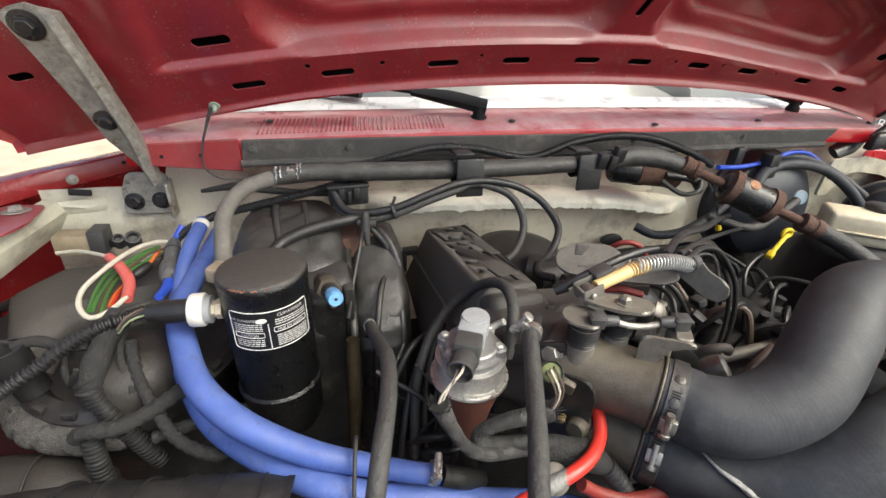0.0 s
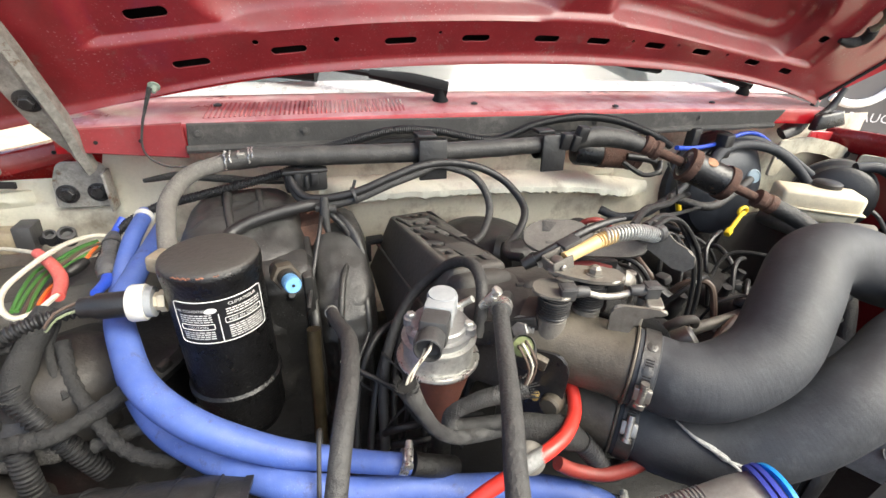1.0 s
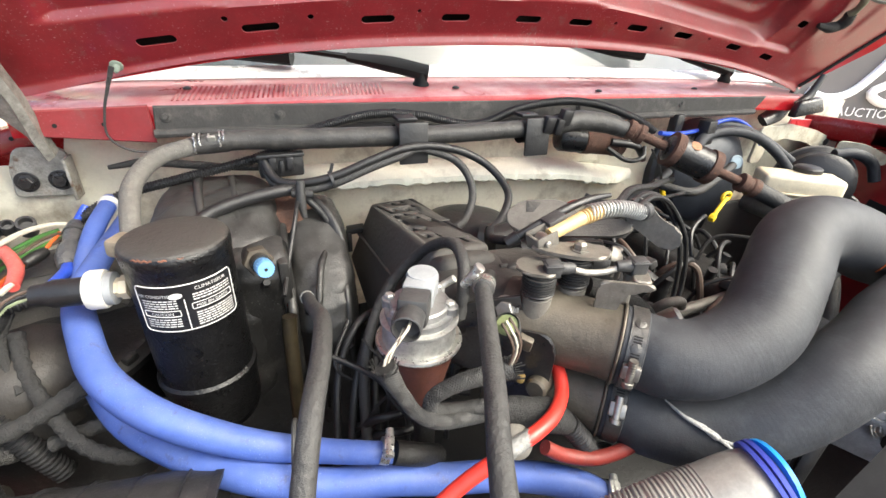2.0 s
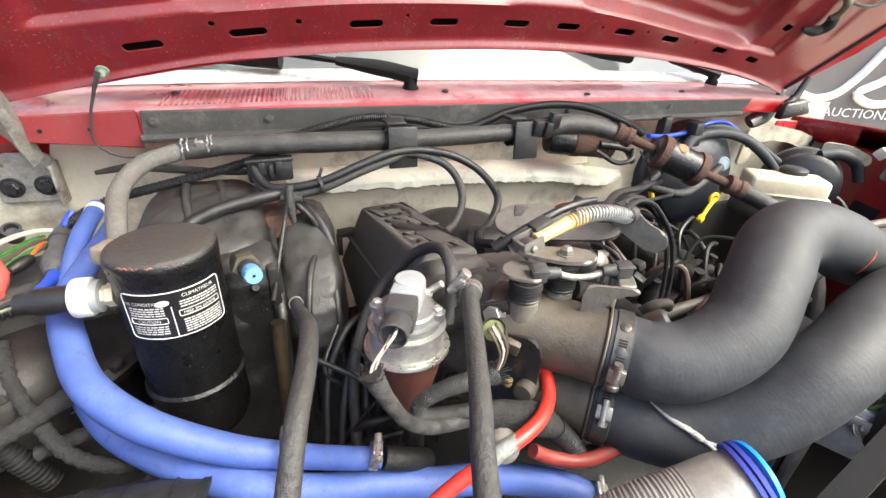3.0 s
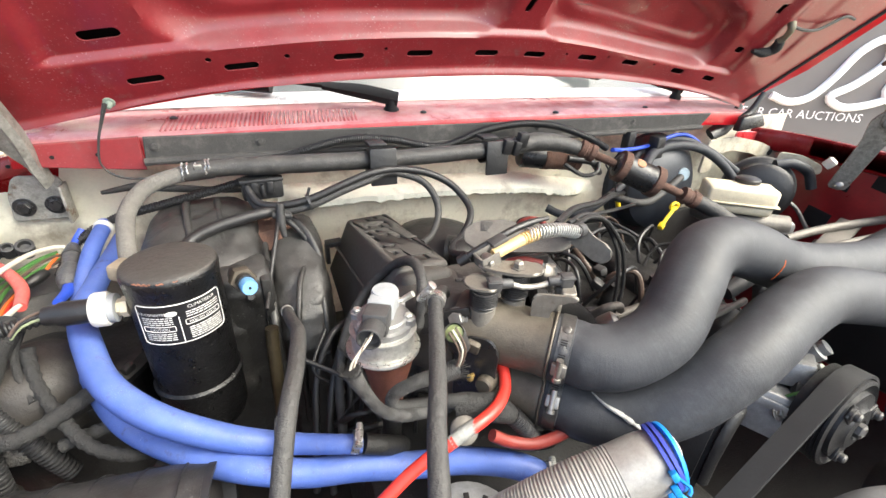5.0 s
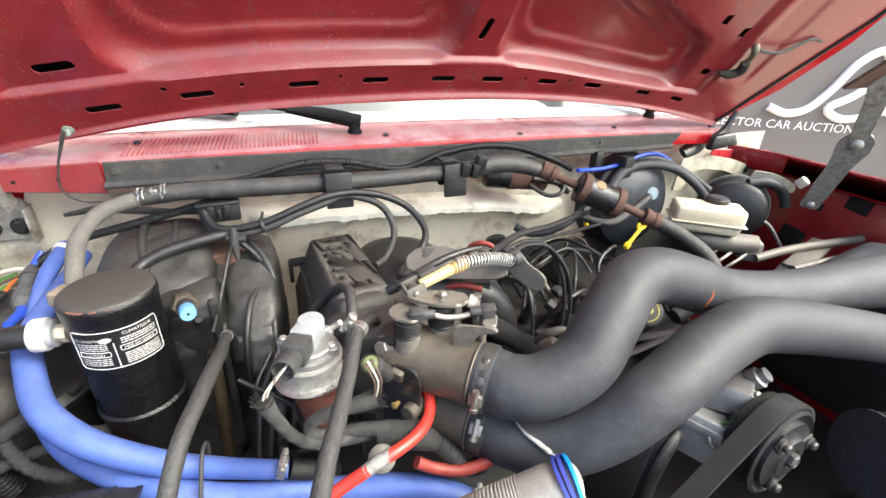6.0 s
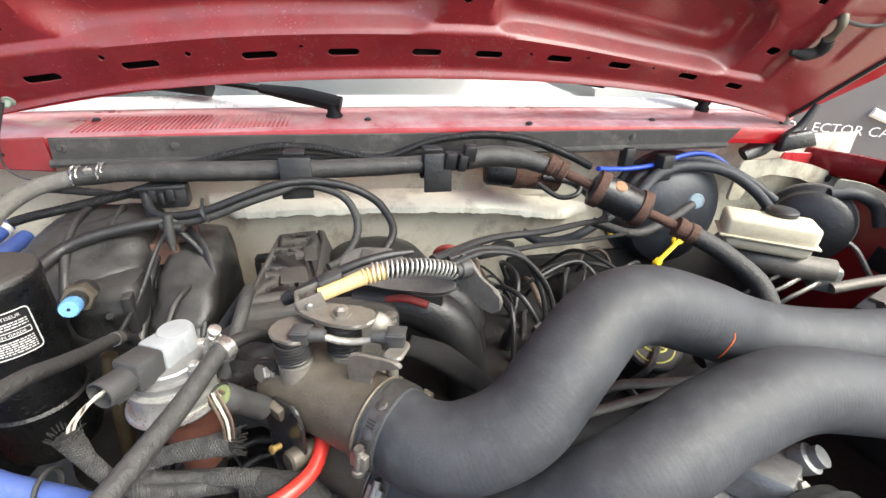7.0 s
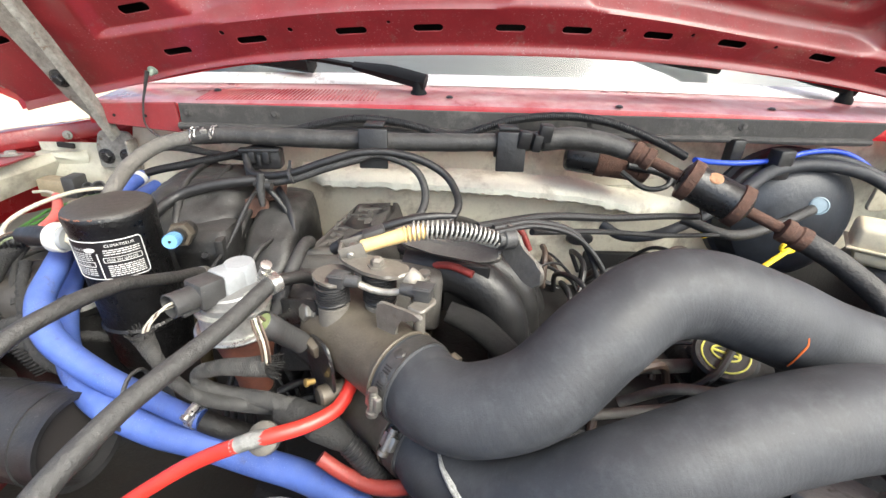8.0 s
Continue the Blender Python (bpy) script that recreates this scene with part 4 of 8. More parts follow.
# ---- hood hinges ----
def hinge_left():
    h = thing("hinge_assembly", (-0.285, 0.745, 1.13), "worn grey steel hood hinge with a long flat arm", "hinge", "hood hinges")
    bm = bmesh.new()
    plate(bm, [(-0.323, 1.124), (-0.252, 1.122), (-0.246, 1.166), (-0.254, 1.190), (-0.306, 1.192), (-0.318, 1.165)], (0, 0.744, 0), (1, 0, 0), (0, 0, 1), 0.005, rounding=0.008)
    b = part("bracket", bm, GALV, h, "steel wall bracket", smooth=False)
    part("bracket_flange", blocked((-0.249, 0.732, 1.150), (0.004, 0.028, 0.058), bevel=0.001), GALV, b)
    for x in (-0.304, -0.266):
        bolt(h, (x, 0.7385, 1.146), (0, -1, 0), 0.009, 0.014, SATIN)
    # arm: coordinates (x, distance up from the knee) in the plane of its flat
    knee = Vector((0, 0.675, 1.258))
    up, out = Vector((0, -0.369, 0.929)), Vector((0, -0.929, -0.369))
    down, out2 = Vector((0, 0.395, -0.919)), Vector((0, -0.919, -0.395))
    left = ((-0.262, -0.056), (-0.266, -0.045), (-0.288, 0.0), (-0.297, 0.045), (-0.3063, 0.082), (-0.3159, 0.119), (-0.3263, 0.153), (-0.324, 0.161), (-0.316, 0.1660))
    ridge = ((-0.257, -0.078), (-0.260, -0.045), (-0.2590, 0.003), (-0.2645, 0.045), (-0.2698, 0.086), (-0.2760, 0.122), (-0.2815, 0.156), (-0.288, 0.164), (-0.297, 0.1675))
    bm = bmesh.new()
    rows = []
    for k, ((lx, ls), (rx, rs)) in enumerate(zip(left, ridge)):
        def at(x, s, w):
            return Vector((x, 0, 0)) + knee + (up * s + out * w if s > 0 else down * -s + out2 * w)
        f = 0.0 if k > 6 else 1.0
        rows.append([bm.verts.new(q) for q in (at(lx, ls, -0.004), at(lx, ls, 0.0), at(lx + 0.003, ls, 0.0015), at(lx * 0.25 + rx * 0.75, rs, 0.0), at(rx - 0.003, rs, 0.005 * f), at(rx + 0.001, rs, 0.009 * f), at(rx + 0.009 * f, rs + 0.004, 0.004 * f), at(rx + 0.010 * f, rs + 0.004, -0.008 * f - 0.003), at(rx, rs, -0.004))])
    for a, b2 in zip(rows, rows[1:]):
        for j in range(9):
            bm.faces.new((a[j], a[(j + 1) % 9], b2[(j + 1) % 9], b2[j]))
    bm.faces.new(rows[0])
    bm.faces.new(rows[-1][::-1])
    part("arm", bm, GALV, h, "scuffed flat hinge arm with a folded edge")
    for x, s, r in ((-0.2765, 0.0314, 0.008), (-0.3045, 0.149, 0.0095)):
        p = Vector((x, 0, 0)) + knee + up * s + out * 0.001
        part("washer", lathed([(r * 1.75, 0), (r * 1.75, 0.0015), (r * 1.4, 0.0025)], p, out, 24), SATIN, h)
        bolt(h, p + out * 0.001, out, r, r * 1.35, SATIN)


def hinge_right():
    h = thing("hinge_assembly", (1.28, 0.5, 1.1), "grey steel hood hinge with a folding link on the fender side", "hinge", "hood hinges")
    p0, p1, p2 = Vector((1.30, 0.50, 1.105)), Vector((1.27, 0.452, 1.262)), Vector((1.22, 0.43, 1.40))
    for q0, q1, w in ((p0, p1, 0.019), (p1, p2, 0.016)):
        d = (q1 - q0)
        x = d.normalized()
        n = Vector((-0.75, -0.65, 0))
        y = n.cross(x).normalized()
        bm = bmesh.new()
        L = d.length
        plate(bm, [(-0.01, -w), (L * 0.7, -w * 1.1), (L, -w * 1.7), (L + 0.03, -w * 0.9), (L + 0.03, w * 0.9), (L, w * 1.7), (L * 0.7, w * 1.1), (-0.01, w)], q0, x, y, 0.005, rounding=0.012)
        part("link", bm, GALV, h, smooth=False)
    part("pivot", lathed([(0.012, -0.006), (0.012, 0.010), (0.006, 0.013)], p1, (-0.75, -0.65, 0), 16), STEEL, h)
    part("pivot", lathed([(0.010, -0.006), (0.010, 0.010), (0.006, 0.013)], p0, (-0.75, -0.65, 0), 16), STEEL, h)
    bm = bmesh.new()
    plate(bm, [(-0.03, -0.03), (0.09, -0.02), (0.12, 0.04), (0.0, 0.05)], Vector((1.17, 0.44, 1.40)), (1, 0, 0), HV, 0.006, rounding=0.01)
    part("hood_bracket", bm, RUST, h, "rust-stained bracket", smooth=False)
    h2 = thing("hood_stay_bracket", (1.17, 0.73, 1.15), "small black bracket at the corner of the cowl", "bracket")
    part("strap", tubed([(1.10, 0.72, 1.185), (1.14, 0.722, 1.20), (1.175, 0.728, 1.215), (1.20, 0.735, 1.255)], [0.016, 0.02, 0.013, 0.008], 8, step=0.01, flat=0.5), SATIN, h2)
    part("foot", blocked((1.183, 0.685, 1.222), (0.085, 0.025, 0.036), (0, -10, -8), bevel=0.007, taper=0.7), SATIN, h2)
    part("link", tubed([(1.17, 0.70, 1.222), (1.20, 0.70, 1.245), (1.222, 0.70, 1.29)], [0.012, 0.009, 0.006], 8, step=0.01, flat=0.5), SATIN, h2)


hinge_left()
hinge_right()

# lamp socket and wire under the hood
g = thing("hood_lamp_socket", hood_at(1.07, 0.07, 0.004), "wired lamp socket under the hood with tape and a grey lead", "lamp socket")
part("socket", tubed([hood_at(1.070, 0.088, 0.004), hood_at(1.068, 0.082, 0.014), hood_at(1.072, 0.066, 0.016), hood_at(1.072, 0.052, 0.014)], [0.008, 0.0075, 0.0065, 0.008], 12, step=0.004, wobble=0.25), mat("old_brass", (0.17, 0.16, 0.11), 0.5, metal=0.4), g, "corroded brass socket")
part("tape", tubed([hood_at(1.072, 0.054, 0.014), hood_at(1.079, 0.040, 0.016), hood_at(1.074, 0.027, 0.014), hood_at(1.055, 0.022, 0.012), hood_at(1.034, 0.0215, 0.006)], [0.008, 0.010, 0.010, 0.008, 0.004], 10, step=0.006, wobble=0.4), TAPE, g)
part("lead", tubed([hood_at(1.070, 0.086, 0.012), hood_at(1.115, 0.081, 0.014), hood_at(1.159, 0.083, 0.012), hood_at(1.190, 0.098, 0.008), hood_at(1.215, 0.112, 0.006), hood_at(1.258, 0.106, 0.004)], 0.0032, 8, step=0.01), GREY_HOSE, g)
g = thing("ground_strap", (-0.156, 0.68, 1.29), "thin grey earth wire with a green crusted screw", "wire")
part("screw", lathed([(0.0075, 0), (0.0075, 0.002), (0.0045, 0.003), (0.004, 0.007), (0.002, 0.012)], hood_at(-0.152, -0.082, 0.012), HN, 10), mat("verdigris", (0.22, 0.27, 0.22), 0.7, var=0.3, bump=0.4), g)
part("lead", tubed([(-0.155, 0.684, 1.298), (-0.166, 0.684, 1.272), (-0.175, 0.683, 1.248), (-0.180, 0.683, 1.216), (-0.161, 0.684, 1.196), (-0.127, 0.690, 1.190), (-0.10, 0.70, 1.186)], [0.0032, 0.0018, 0.0015, 0.0015, 0.0015, 0.0015], 7), GREY_HOSE, g)

# ---- accumulator ----
AX, AY = -0.080, 0.430
acc = thing("accumulator", (AX, AY, 0.95), "glossy black air-conditioning can with a dusty, rust-rimmed top and printed label", "accumulator")
part("body", lathed([(0.034, 0.955), (0.041, 0.962), (0.0455, 0.975), (0.0455, 1.022), (0.0478, 1.024), (0.0478, 1.029), (0.0450, 1.032), (0.0450, 1.156), (0.0456, 1.159), (0.0456, 1.164), (0.0462, 1.166), (0.0464, 1.174), (0.0456, 1.1775), (0.0440, 1.179)], (AX, AY, 0), (0, 0, 1), 48), CAN, acc)
part("cap", lathed([(0.0440, 1.1760), (0.0452, 1.1778), (0.0446, 1.1796), (0.0425, 1.1810), (0.036, 1.1828), (0.018, 1.1845), (0.001, 1.185)], (AX, AY, 0), (0, 0, 1), 56), CAN_TOP, acc, "dull dusty cap with rust at the rim")


for a0, a1, r in ((-128, -104, 0.0011), (-98, -90, 0.0008), (-80, -74, 0.0007)):
    part("rust_chip", tubed([(AX + 0.0449 * math.cos(radians(a)), AY + 0.0449 * math.sin(radians(a)), 1.1778 + 0.0006 * math.sin(a)) for a in range(a0, a1 + 1, 2)], r, 6, wobble=0.5, step=0.002), mat("rim_rust", (0.24, 0.10, 0.06), 0.8, var=0.5, scale=90, bump=0.6), acc, "chipped rust at the rim")


def on_can(lift):
    """Wraps label coordinates (arc, height) round the can; arc zero faces the front."""
    def place(x, y):
        a = radians(-84) + x / 0.045
        return Vector((AX + (0.0451 + lift) * math.cos(a), AY + (0.0451 + lift) * math.sin(a), 1.129 + y))
    return place


def label_patch(x0, x1, y0, y1, lift, n=16):
    bm = bmesh.new()
    f = on_can(lift)
    cols = [[bm.verts.new(f(x0 + (x1 - x0) * i / n, y)) for y in (y0, y1)] for i in range(n + 1)]
    for a, b in zip(cols, cols[1:]):
        bm.faces.new((a[0], b[0], b[1], a[1]))
    return bm


def label_frame(x0, x1, y0, y1, r, lift, rad):
    f = on_can(lift)
    pts = []
    for cx, cy, a0 in ((x1 - r, y1 - r, 0), (x0 + r, y1 - r, 90), (x0 + r, y0 + r, 180), (x1 - r, y0 + r, 270)):
        pts += [(cx + r * math.cos(radians(a0 + 30 * k)), cy + r * math.sin(radians(a0 + 30 * k))) for k in range(4)]
    out = []
    for (ax, ay), (bx, by) in zip(pts, pts[1:] + pts[:1]):
        k = max(1, int(abs(bx - ax) / 0.004))
        out += [f(ax + (bx - ax) * i / k, ay + (by - ay) * i / k) for i in range(k)]
    out.append(out[0])
    return tubed(out, rad, 4, smooth_path=False, caps=False)


lab = part("label", label_patch(-0.040, 0.046, -0.0235, 0.0235, 0.0002), LABEL_BLACK, acc, "black label with white printed text")
part("label_border", label_frame(-0.040, 0.046, -0.0235, 0.0235, 0.004, 0.0003, 0.0006), LABEL_WHITE, lab)
bm = bmesh.new()
for words, x, y, size in (("AIR CONDITIONER", -0.020, 0.0125, 0.0042), ("CLIMATISEUR", 0.024, 0.0165, 0.0048), ("CAUTION", -0.020, -0.006, 0.0042), ("MISE EN GARDE", 0.023, -0.001, 0.0042)):
    text_into(bm, words, size, (lambda x0, y0: lambda a, b: on_can(0.0006)(x0 + a, y0 + b))(x, y))
part("lettering", bm, LABEL_WHITE, lab, smooth=False)
bm = bmesh.new()
for x0, x1, ys in ((-0.036, -0.006, (0.009, 0.0065, 0.004, 0.0015)), (-0.036, -0.006, (-0.0105, -0.0130, -0.0155, -0.018)), (0.006, 0.042, (0.0125, 0.0100, 0.0072)), (0.006, 0.042, (-0.0070, -0.0095, -0.0120, -0.0145, -0.0170, -0.0195))):
    for k, y in enumerate(ys):
        x = x0 + 0.001
        rng = random.Random(int((y + 1) * 10000) + int(x0 * 1000))
        while x < x1:
            w = rng.uniform(0.0015, 0.0055)
            b2 = label_patch(x, min(x1, x + w), y - 0.0006, y + 0.0006, 0.0005, 2)
            me = bpy.data.meshes.new("tmp")
            b2.to_mesh(me)
            b2.free()
            bm.from_mesh(me)
            bpy.data.meshes.remove(me)
            x += w + 0.0008
part("fine_print", bm, LABEL_WHITE, lab, smooth=False)
part("label_rule", tubed([on_can(0.0004)(0.0, -0.0235 + 0.0065 * k) for k in range(6)], 0.0006, 4), LABEL_WHITE, lab)
part("label_rule", label_frame(-0.036, -0.005, -0.0075, -0.0015, 0.001, 0.0004, 0.0004), LABEL_WHITE, lab)
part("label_rule", label_frame(0.005, 0.042, -0.0025, 0.0035, 0.001, 0.0004, 0.0004), LABEL_WHITE, lab)
bm = bmesh.new()
lathe(bm, [(0.0055, 0), (0.0055, 0.0006)], on_can(0.0003)(-0.006, 0.0135), Vector((0.05, -1, 0)), 20, squash=0.5)
part("oval_mark", bm, LABEL_WHITE, lab)

part("line_fitting", blocked((-0.124, 0.448, 1.167), (0.026, 0.024, 0.018), (0, 6, -25), bevel=0.004), mat("tan_fitting", (0.24, 0.20, 0.145), 0.55, var=0.3, scale=40, bump=0.3, dust=0.3), acc, "tan line fitting at the rim")
# pressure switch on the can
sw = thing("pressure_switch", (-0.15, 0.425, 1.135), "white-collared pressure switch plugged into the can", "switch")
sd = Vector((-0.93, 0.05, 0.02))
s0 = Vector((-0.124, 0.424, 1.137))
part("stem", lathed([(0.011, 0), (0.011, 0.006), (0.009, 0.007), (0.009, 0.018)], s0, sd, 6), OFFWHITE, sw, smooth=False)
part("collar", lathed([(0.009, 0.0165), (0.0170, 0.017), (0.0180, 0.0185), (0.0180, 0.029), (0.0170, 0.031), (0.012, 0.031)], s0, sd, 28), WHITE, sw, "white plastic collar")
part("retainer", lathed([(0.010, 0.010), (0.0150, 0.0105), (0.0150, 0.0175), (0.010, 0.018)], s0, sd, 24), SENSOR, sw, "grey retainer ring")
part("plug", lathed([(0.0125, 0.029), (0.0125, 0.058), (0.0105, 0.062), (0.0095, 0.072)], s0, sd, 12), BLACK, sw)
for k in range(3):
    part("wire", tubed([s0 + sd * 0.07 + Vector((0, 0, 0.004 * (k - 1))), s0 + sd * 0.082 + Vector((0, 0.002 * k, 0.003 * (k - 1))), s0 + sd * 0.098 + Vector((0.0, -0.004, -0.004 + 0.003 * (k - 1))), s0 + sd * 0.108 + Vector((0.0, -0.010, -0.016 + 0.002 * k))], 0.0014, 6), (mat("faded_green_wire", (0.19, 0.22, 0.13), 0.5), BLACK, WIRE_BROWN)[k], sw)

# service port
pt = thing("service_port", (-0.02, 0.43, 1.12), "dusty service port with a sky-blue plastic cap", "service port")
pa, pb = Vector((-0.0195, 0.465, 1.1315)), Vector((-0.006, 0.406, 1.1436))
d = (pb - pa).normalized()
part("fitting", lathed([(0.012, -0.006), (0.013, 0), (0.013, 0.012), (0.010, 0.014), (0.010, 0.04)], pa, d, 14), DUSTY, pt)
part("nut", lathed([(0.0145, 0.012), (0.0155, 0.015), (0.0155, 0.026), (0.0145, 0.028)], pa, d, 6), ALLOY, pt, smooth=False)
bm = lathed([(0.0080, 0.040), (0.0084, 0.042), (0.0084, 0.056), (0.0078, 0.0585), (0.0020, 0.0585), (0.0018, 0.0565)], pa, d, 22)
cap = part("cap", bm, SKYBLUE, pt, "sky-blue plastic dust cap")
for k in range(22):
    a = 2 * math.pi * k / 22
    fr = frame_of(d)
    o = fr @ Vector((math.cos(a) * 0.0084, math.sin(a) * 0.0084, 0))
    part("grip_rib", tubed([pa + o + d * 0.042, pa + o + d * 0.057], 0.0006, 4), SKYBLUE, cap)
part("pinhole", lathed([(0.0016, 0.0586), (0.0016, 0.0589)], pa, d, 10), HOLE, cap)


# ---- coolant, heater and intake hoses ----
def hose_thing(name, pts, r, material, label, category, group="", n=16, hose="hose", **kw):
    t = thing(name, tuple(Vector(pts[len(pts) // 2])), label, category, group)
    part(hose, tubed(pts, r, n, **kw), material, t)
    return t


# throttle body with two bores
TBX, TBY = Vector((0.71, -0.70, 0.0)).normalized(), Vector((0.70, 0.71, 0.0)).normalized()
TA, TB_ = Vector((0.279, 0.233, 1.118)), Vector((0.283, 0.236, 1.046))
tb = thing("throttle_assembly", (0.24, 0.27, 1.0), "dirty cast alloy throttle body with two stacked bores", "throttle body")
bm = bmesh.new()
lathe(bm, [(0.036, -0.105), (0.0375, -0.095), (0.036, -0.075), (0.0345, -0.05), (0.0338, -0.012), (0.0345, -0.010), (0.0345, -0.004), (0.031, -0.003), (0.031, 0.004)], TA, TBX, 40)
part("upper_bore", bm, ALLOY, tb)
bm = bmesh.new()
lathe(bm, [(0.036, -0.105), (0.0365, -0.095), (0.035, -0.05), (0.0338, -0.012), (0.0345, -0.010), (0.0345, -0.004), (0.031, -0.003), (0.031, 0.004)], TB_, TBX, 40)
part("lower_bore", bm, ALLOY, tb)
part("flange", blocked(TA.lerp(TB_, 0.5) - TBX * 0.108 + TBY * 0.008 - Vector((0, 0, 0.014)), (0.078, 0.014, 0.120), rot=Matrix((TBY, -TBX, Vector((0, 0, 1)))).transposed(), bevel=0.006), ALLOY, tb)
bolt(tb, (0.190, 0.284, 1.141), (-0.72, -0.62, 0.3), 0.0085, 0.012, STEEL, label="bright flange bolt")
part("boss", lathed([(0.011, 0), (0.010, 0.022), (0.008, 0.024)], TA - TBX * 0.055 - TBY * 0.026 + Vector((0, 0, -0.040)), (-0.8, -0.55, 0.1), 14), ALLOY, tb)
part("stop_lug", blocked((0.203, 0.264, 1.122), (0.014, 0.024, 0.014), (10, 10, -45), bevel=0.002), ALLOY, tb)
for k, (px, py, base, top) in enumerate(((0.214, 0.276, 1.146, 1.178), (0.254, 0.281, 1.146, 1.188))):
    s = part("shaft_boss", lathed([(0.015, base - 0.012), (0.0135, base), (0.0135, base + 0.010), (0.0115, base + 0.011)], (px, py, 0), (0, 0, 1), 24), CAST, tb)
    coil = []
    turns = int((top - base - 0.013) / 0.0026)
    for i in range(turns * 16 + 1):
        ang = 2 * math.pi * i / 16
        coil.append((px + 0.0138 * math.cos(ang), py + 0.0138 * math.sin(ang), base + 0.0125 + 0.0026 * i / 16))
    part("spring_core", lathed([(0.0118, base + 0.01), (0.0118, top)], (px, py, 0), (0, 0, 1), 16), BLACK, s)
    bm = tubed(coil, 0.0012, 6, smooth_path=False)
    part("return_spring", bm, BLACK, s, "stacked dark return spring")
WORN = mat("worn_lever", (0.175, 0.162, 0.142), 0.42, metal=0.45, var=0.3, scale=28, bump=0.3, dust=0.3, dust_or_sheen_col=(0.22, 0.20, 0.17), spots=(0.11, 0.092, 0.075), spot_amount=0.17, spot_scale=60, soft=0.12)
bm = bmesh.new()
plate(bm, [(-0.018, -0.012), (-0.006, -0.018), (0.014, -0.014), (0.020, 0.000), (0.012, 0.014), (-0.008, 0.017), (-0.020, 0.006)], (0.216, 0.282, 1.179), TBX, TBY, 0.0028, rounding=0.005)
part("throttle_lever", bm, WORN, tb, "worn plated lever", smooth=False)
bm = bmesh.new()
plate(bm, [(-0.044, 0.004), (-0.030, -0.006), (-0.006, -0.014), (0.016, -0.014), (0.026, -0.006), (0.028, 0.006), (0.016, 0.014), (-0.012, 0.014), (-0.036, 0.014)], (0.2545, 0.279, 1.1895), (0.93, -0.36, 0), (0.36, 0.93, 0), 0.0032, rounding=0.005)
part("throttle_lever", bm, WORN, tb, "worn plated lever", smooth=False)
part("lever_turn", tubed([(0.2795, 0.2690, 1.1910), (0.2850, 0.2665, 1.1880), (0.2880, 0.2650, 1.1800), (0.2885, 0.2645, 1.1660)], [0.0075, 0.0078, 0.0075, 0.0065], 10, flat=0.28), WORN, tb)
part("shaft_nut", lathed([(0.0085, 0), (0.0085, 0.0014), (0.0058, 0.0016), (0.0058, 0.0062), (0.0048, 0.0070), (0.0030, 0.0086), (0.001, 0.0086)], (0.2535, 0.2790, 1.1925), (0, 0, 1), 6), WORN, tb, smooth=False)
bm = bmesh.new()
plate(bm, [(-0.008, 0.000), (0.032, 0.002), (0.034, -0.004), (0.018, -0.006), (0.009, -0.014), (0.007, -0.040), (-0.011, -0.032), (-0.012, -0.006)], (0.2665, 0.2455, 1.1785), (0.84, -0.54, 0.0), (0, 0, 1), 0.003, rounding=0.006)
part("stop_bracket", bm, WORN, tb, "bent stop bracket", smooth=False)
bm = bmesh.new()
plate(bm, [(0.014, 0.000), (0.030, 0.0), (0.030, 0.022), (0.018, 0.026)], (0.2680, 0.2460, 1.1780), (0.84, -0.54, 0.0), (0.54, 0.84, 0.0), 0.0026, rounding=0.005)
part("stop_shelf", bm, WORN, tb, smooth=False)
part("adjust_screw", lathed([(0.0028, -0.020), (0.0028, 0.000), (0.0046, 0.0005), (0.0046, 0.0030), (0.0028, 0.0034), (0.0028, 0.0064), (0.0050, 0.0068), (0.0050, 0.0090), (0.003, 0.0100)], (0.2930, 0.2760, 1.1810), (0, 0, 1), 14), STEEL, tb)
part("post", tubed([(0.2900, 0.2520, 1.125), (0.2900, 0.2520, 1.178)], 0.0050, 12), WORN, tb)
rod0, rod1 = Vector((0.2220, 0.2710, 1.1835)), Vector((0.2935, 0.2500, 1.1865))
part("link_rod", tubed([rod0, rod0.lerp(rod1, 0.22) + Vector((0, 0, -0.0010)), rod0.lerp(rod1, 0.40) + Vector((0, 0, -0.0052)), rod0.lerp(rod1, 0.62) + Vector((0, 0, -0.0052)), rod0.lerp(rod1, 0.80) + Vector((0, 0, -0.0010)), rod1], 0.0030, 12), mat("rod_zinc", (0.40, 0.38, 0.34), 0.4, metal=0.6, var=0.3, scale=70, bump=0.4, dust=0.2), tb, "bright throttle link rod")
for c, s in ((rod0, 1), (rod1, -1)):
    dr = (rod1 - rod0).normalized() * s
    rr = Matrix((dr, Vector((0, 0, 1)).cross(dr), Vector((0, 0, 1)))).transposed()
    sock = part("link_socket", blocked(c, (0.014, 0.013, 0.014), rot=rr, bevel=0.0025), PLUG, tb, "dark plastic rod socket")
    part("socket_neck", lathed([(0.0056, 0.0), (0.0052, 0.010), (0.0044, 0.014), (0.003, 0.0145)], c + dr * 0.005, dr, 14), PLUG, sock)
    part("socket_rib", blocked(c + Vector((0, 0, 0.0045)), (0.0155, 0.0145, 0.002), rot=rr, bevel=0.0008), PLUG, sock)
part("idle_screw", lathed([(0.0055, 0), (0.0055, 0.040), (0.0085, 0.042), (0.0085, 0.050), (0.0045, 0.052), (0.0045, 0.060)], (0.283, 0.286, 1.118), (0.62, -0.40, -0.24), 14), ALLOY, tb)
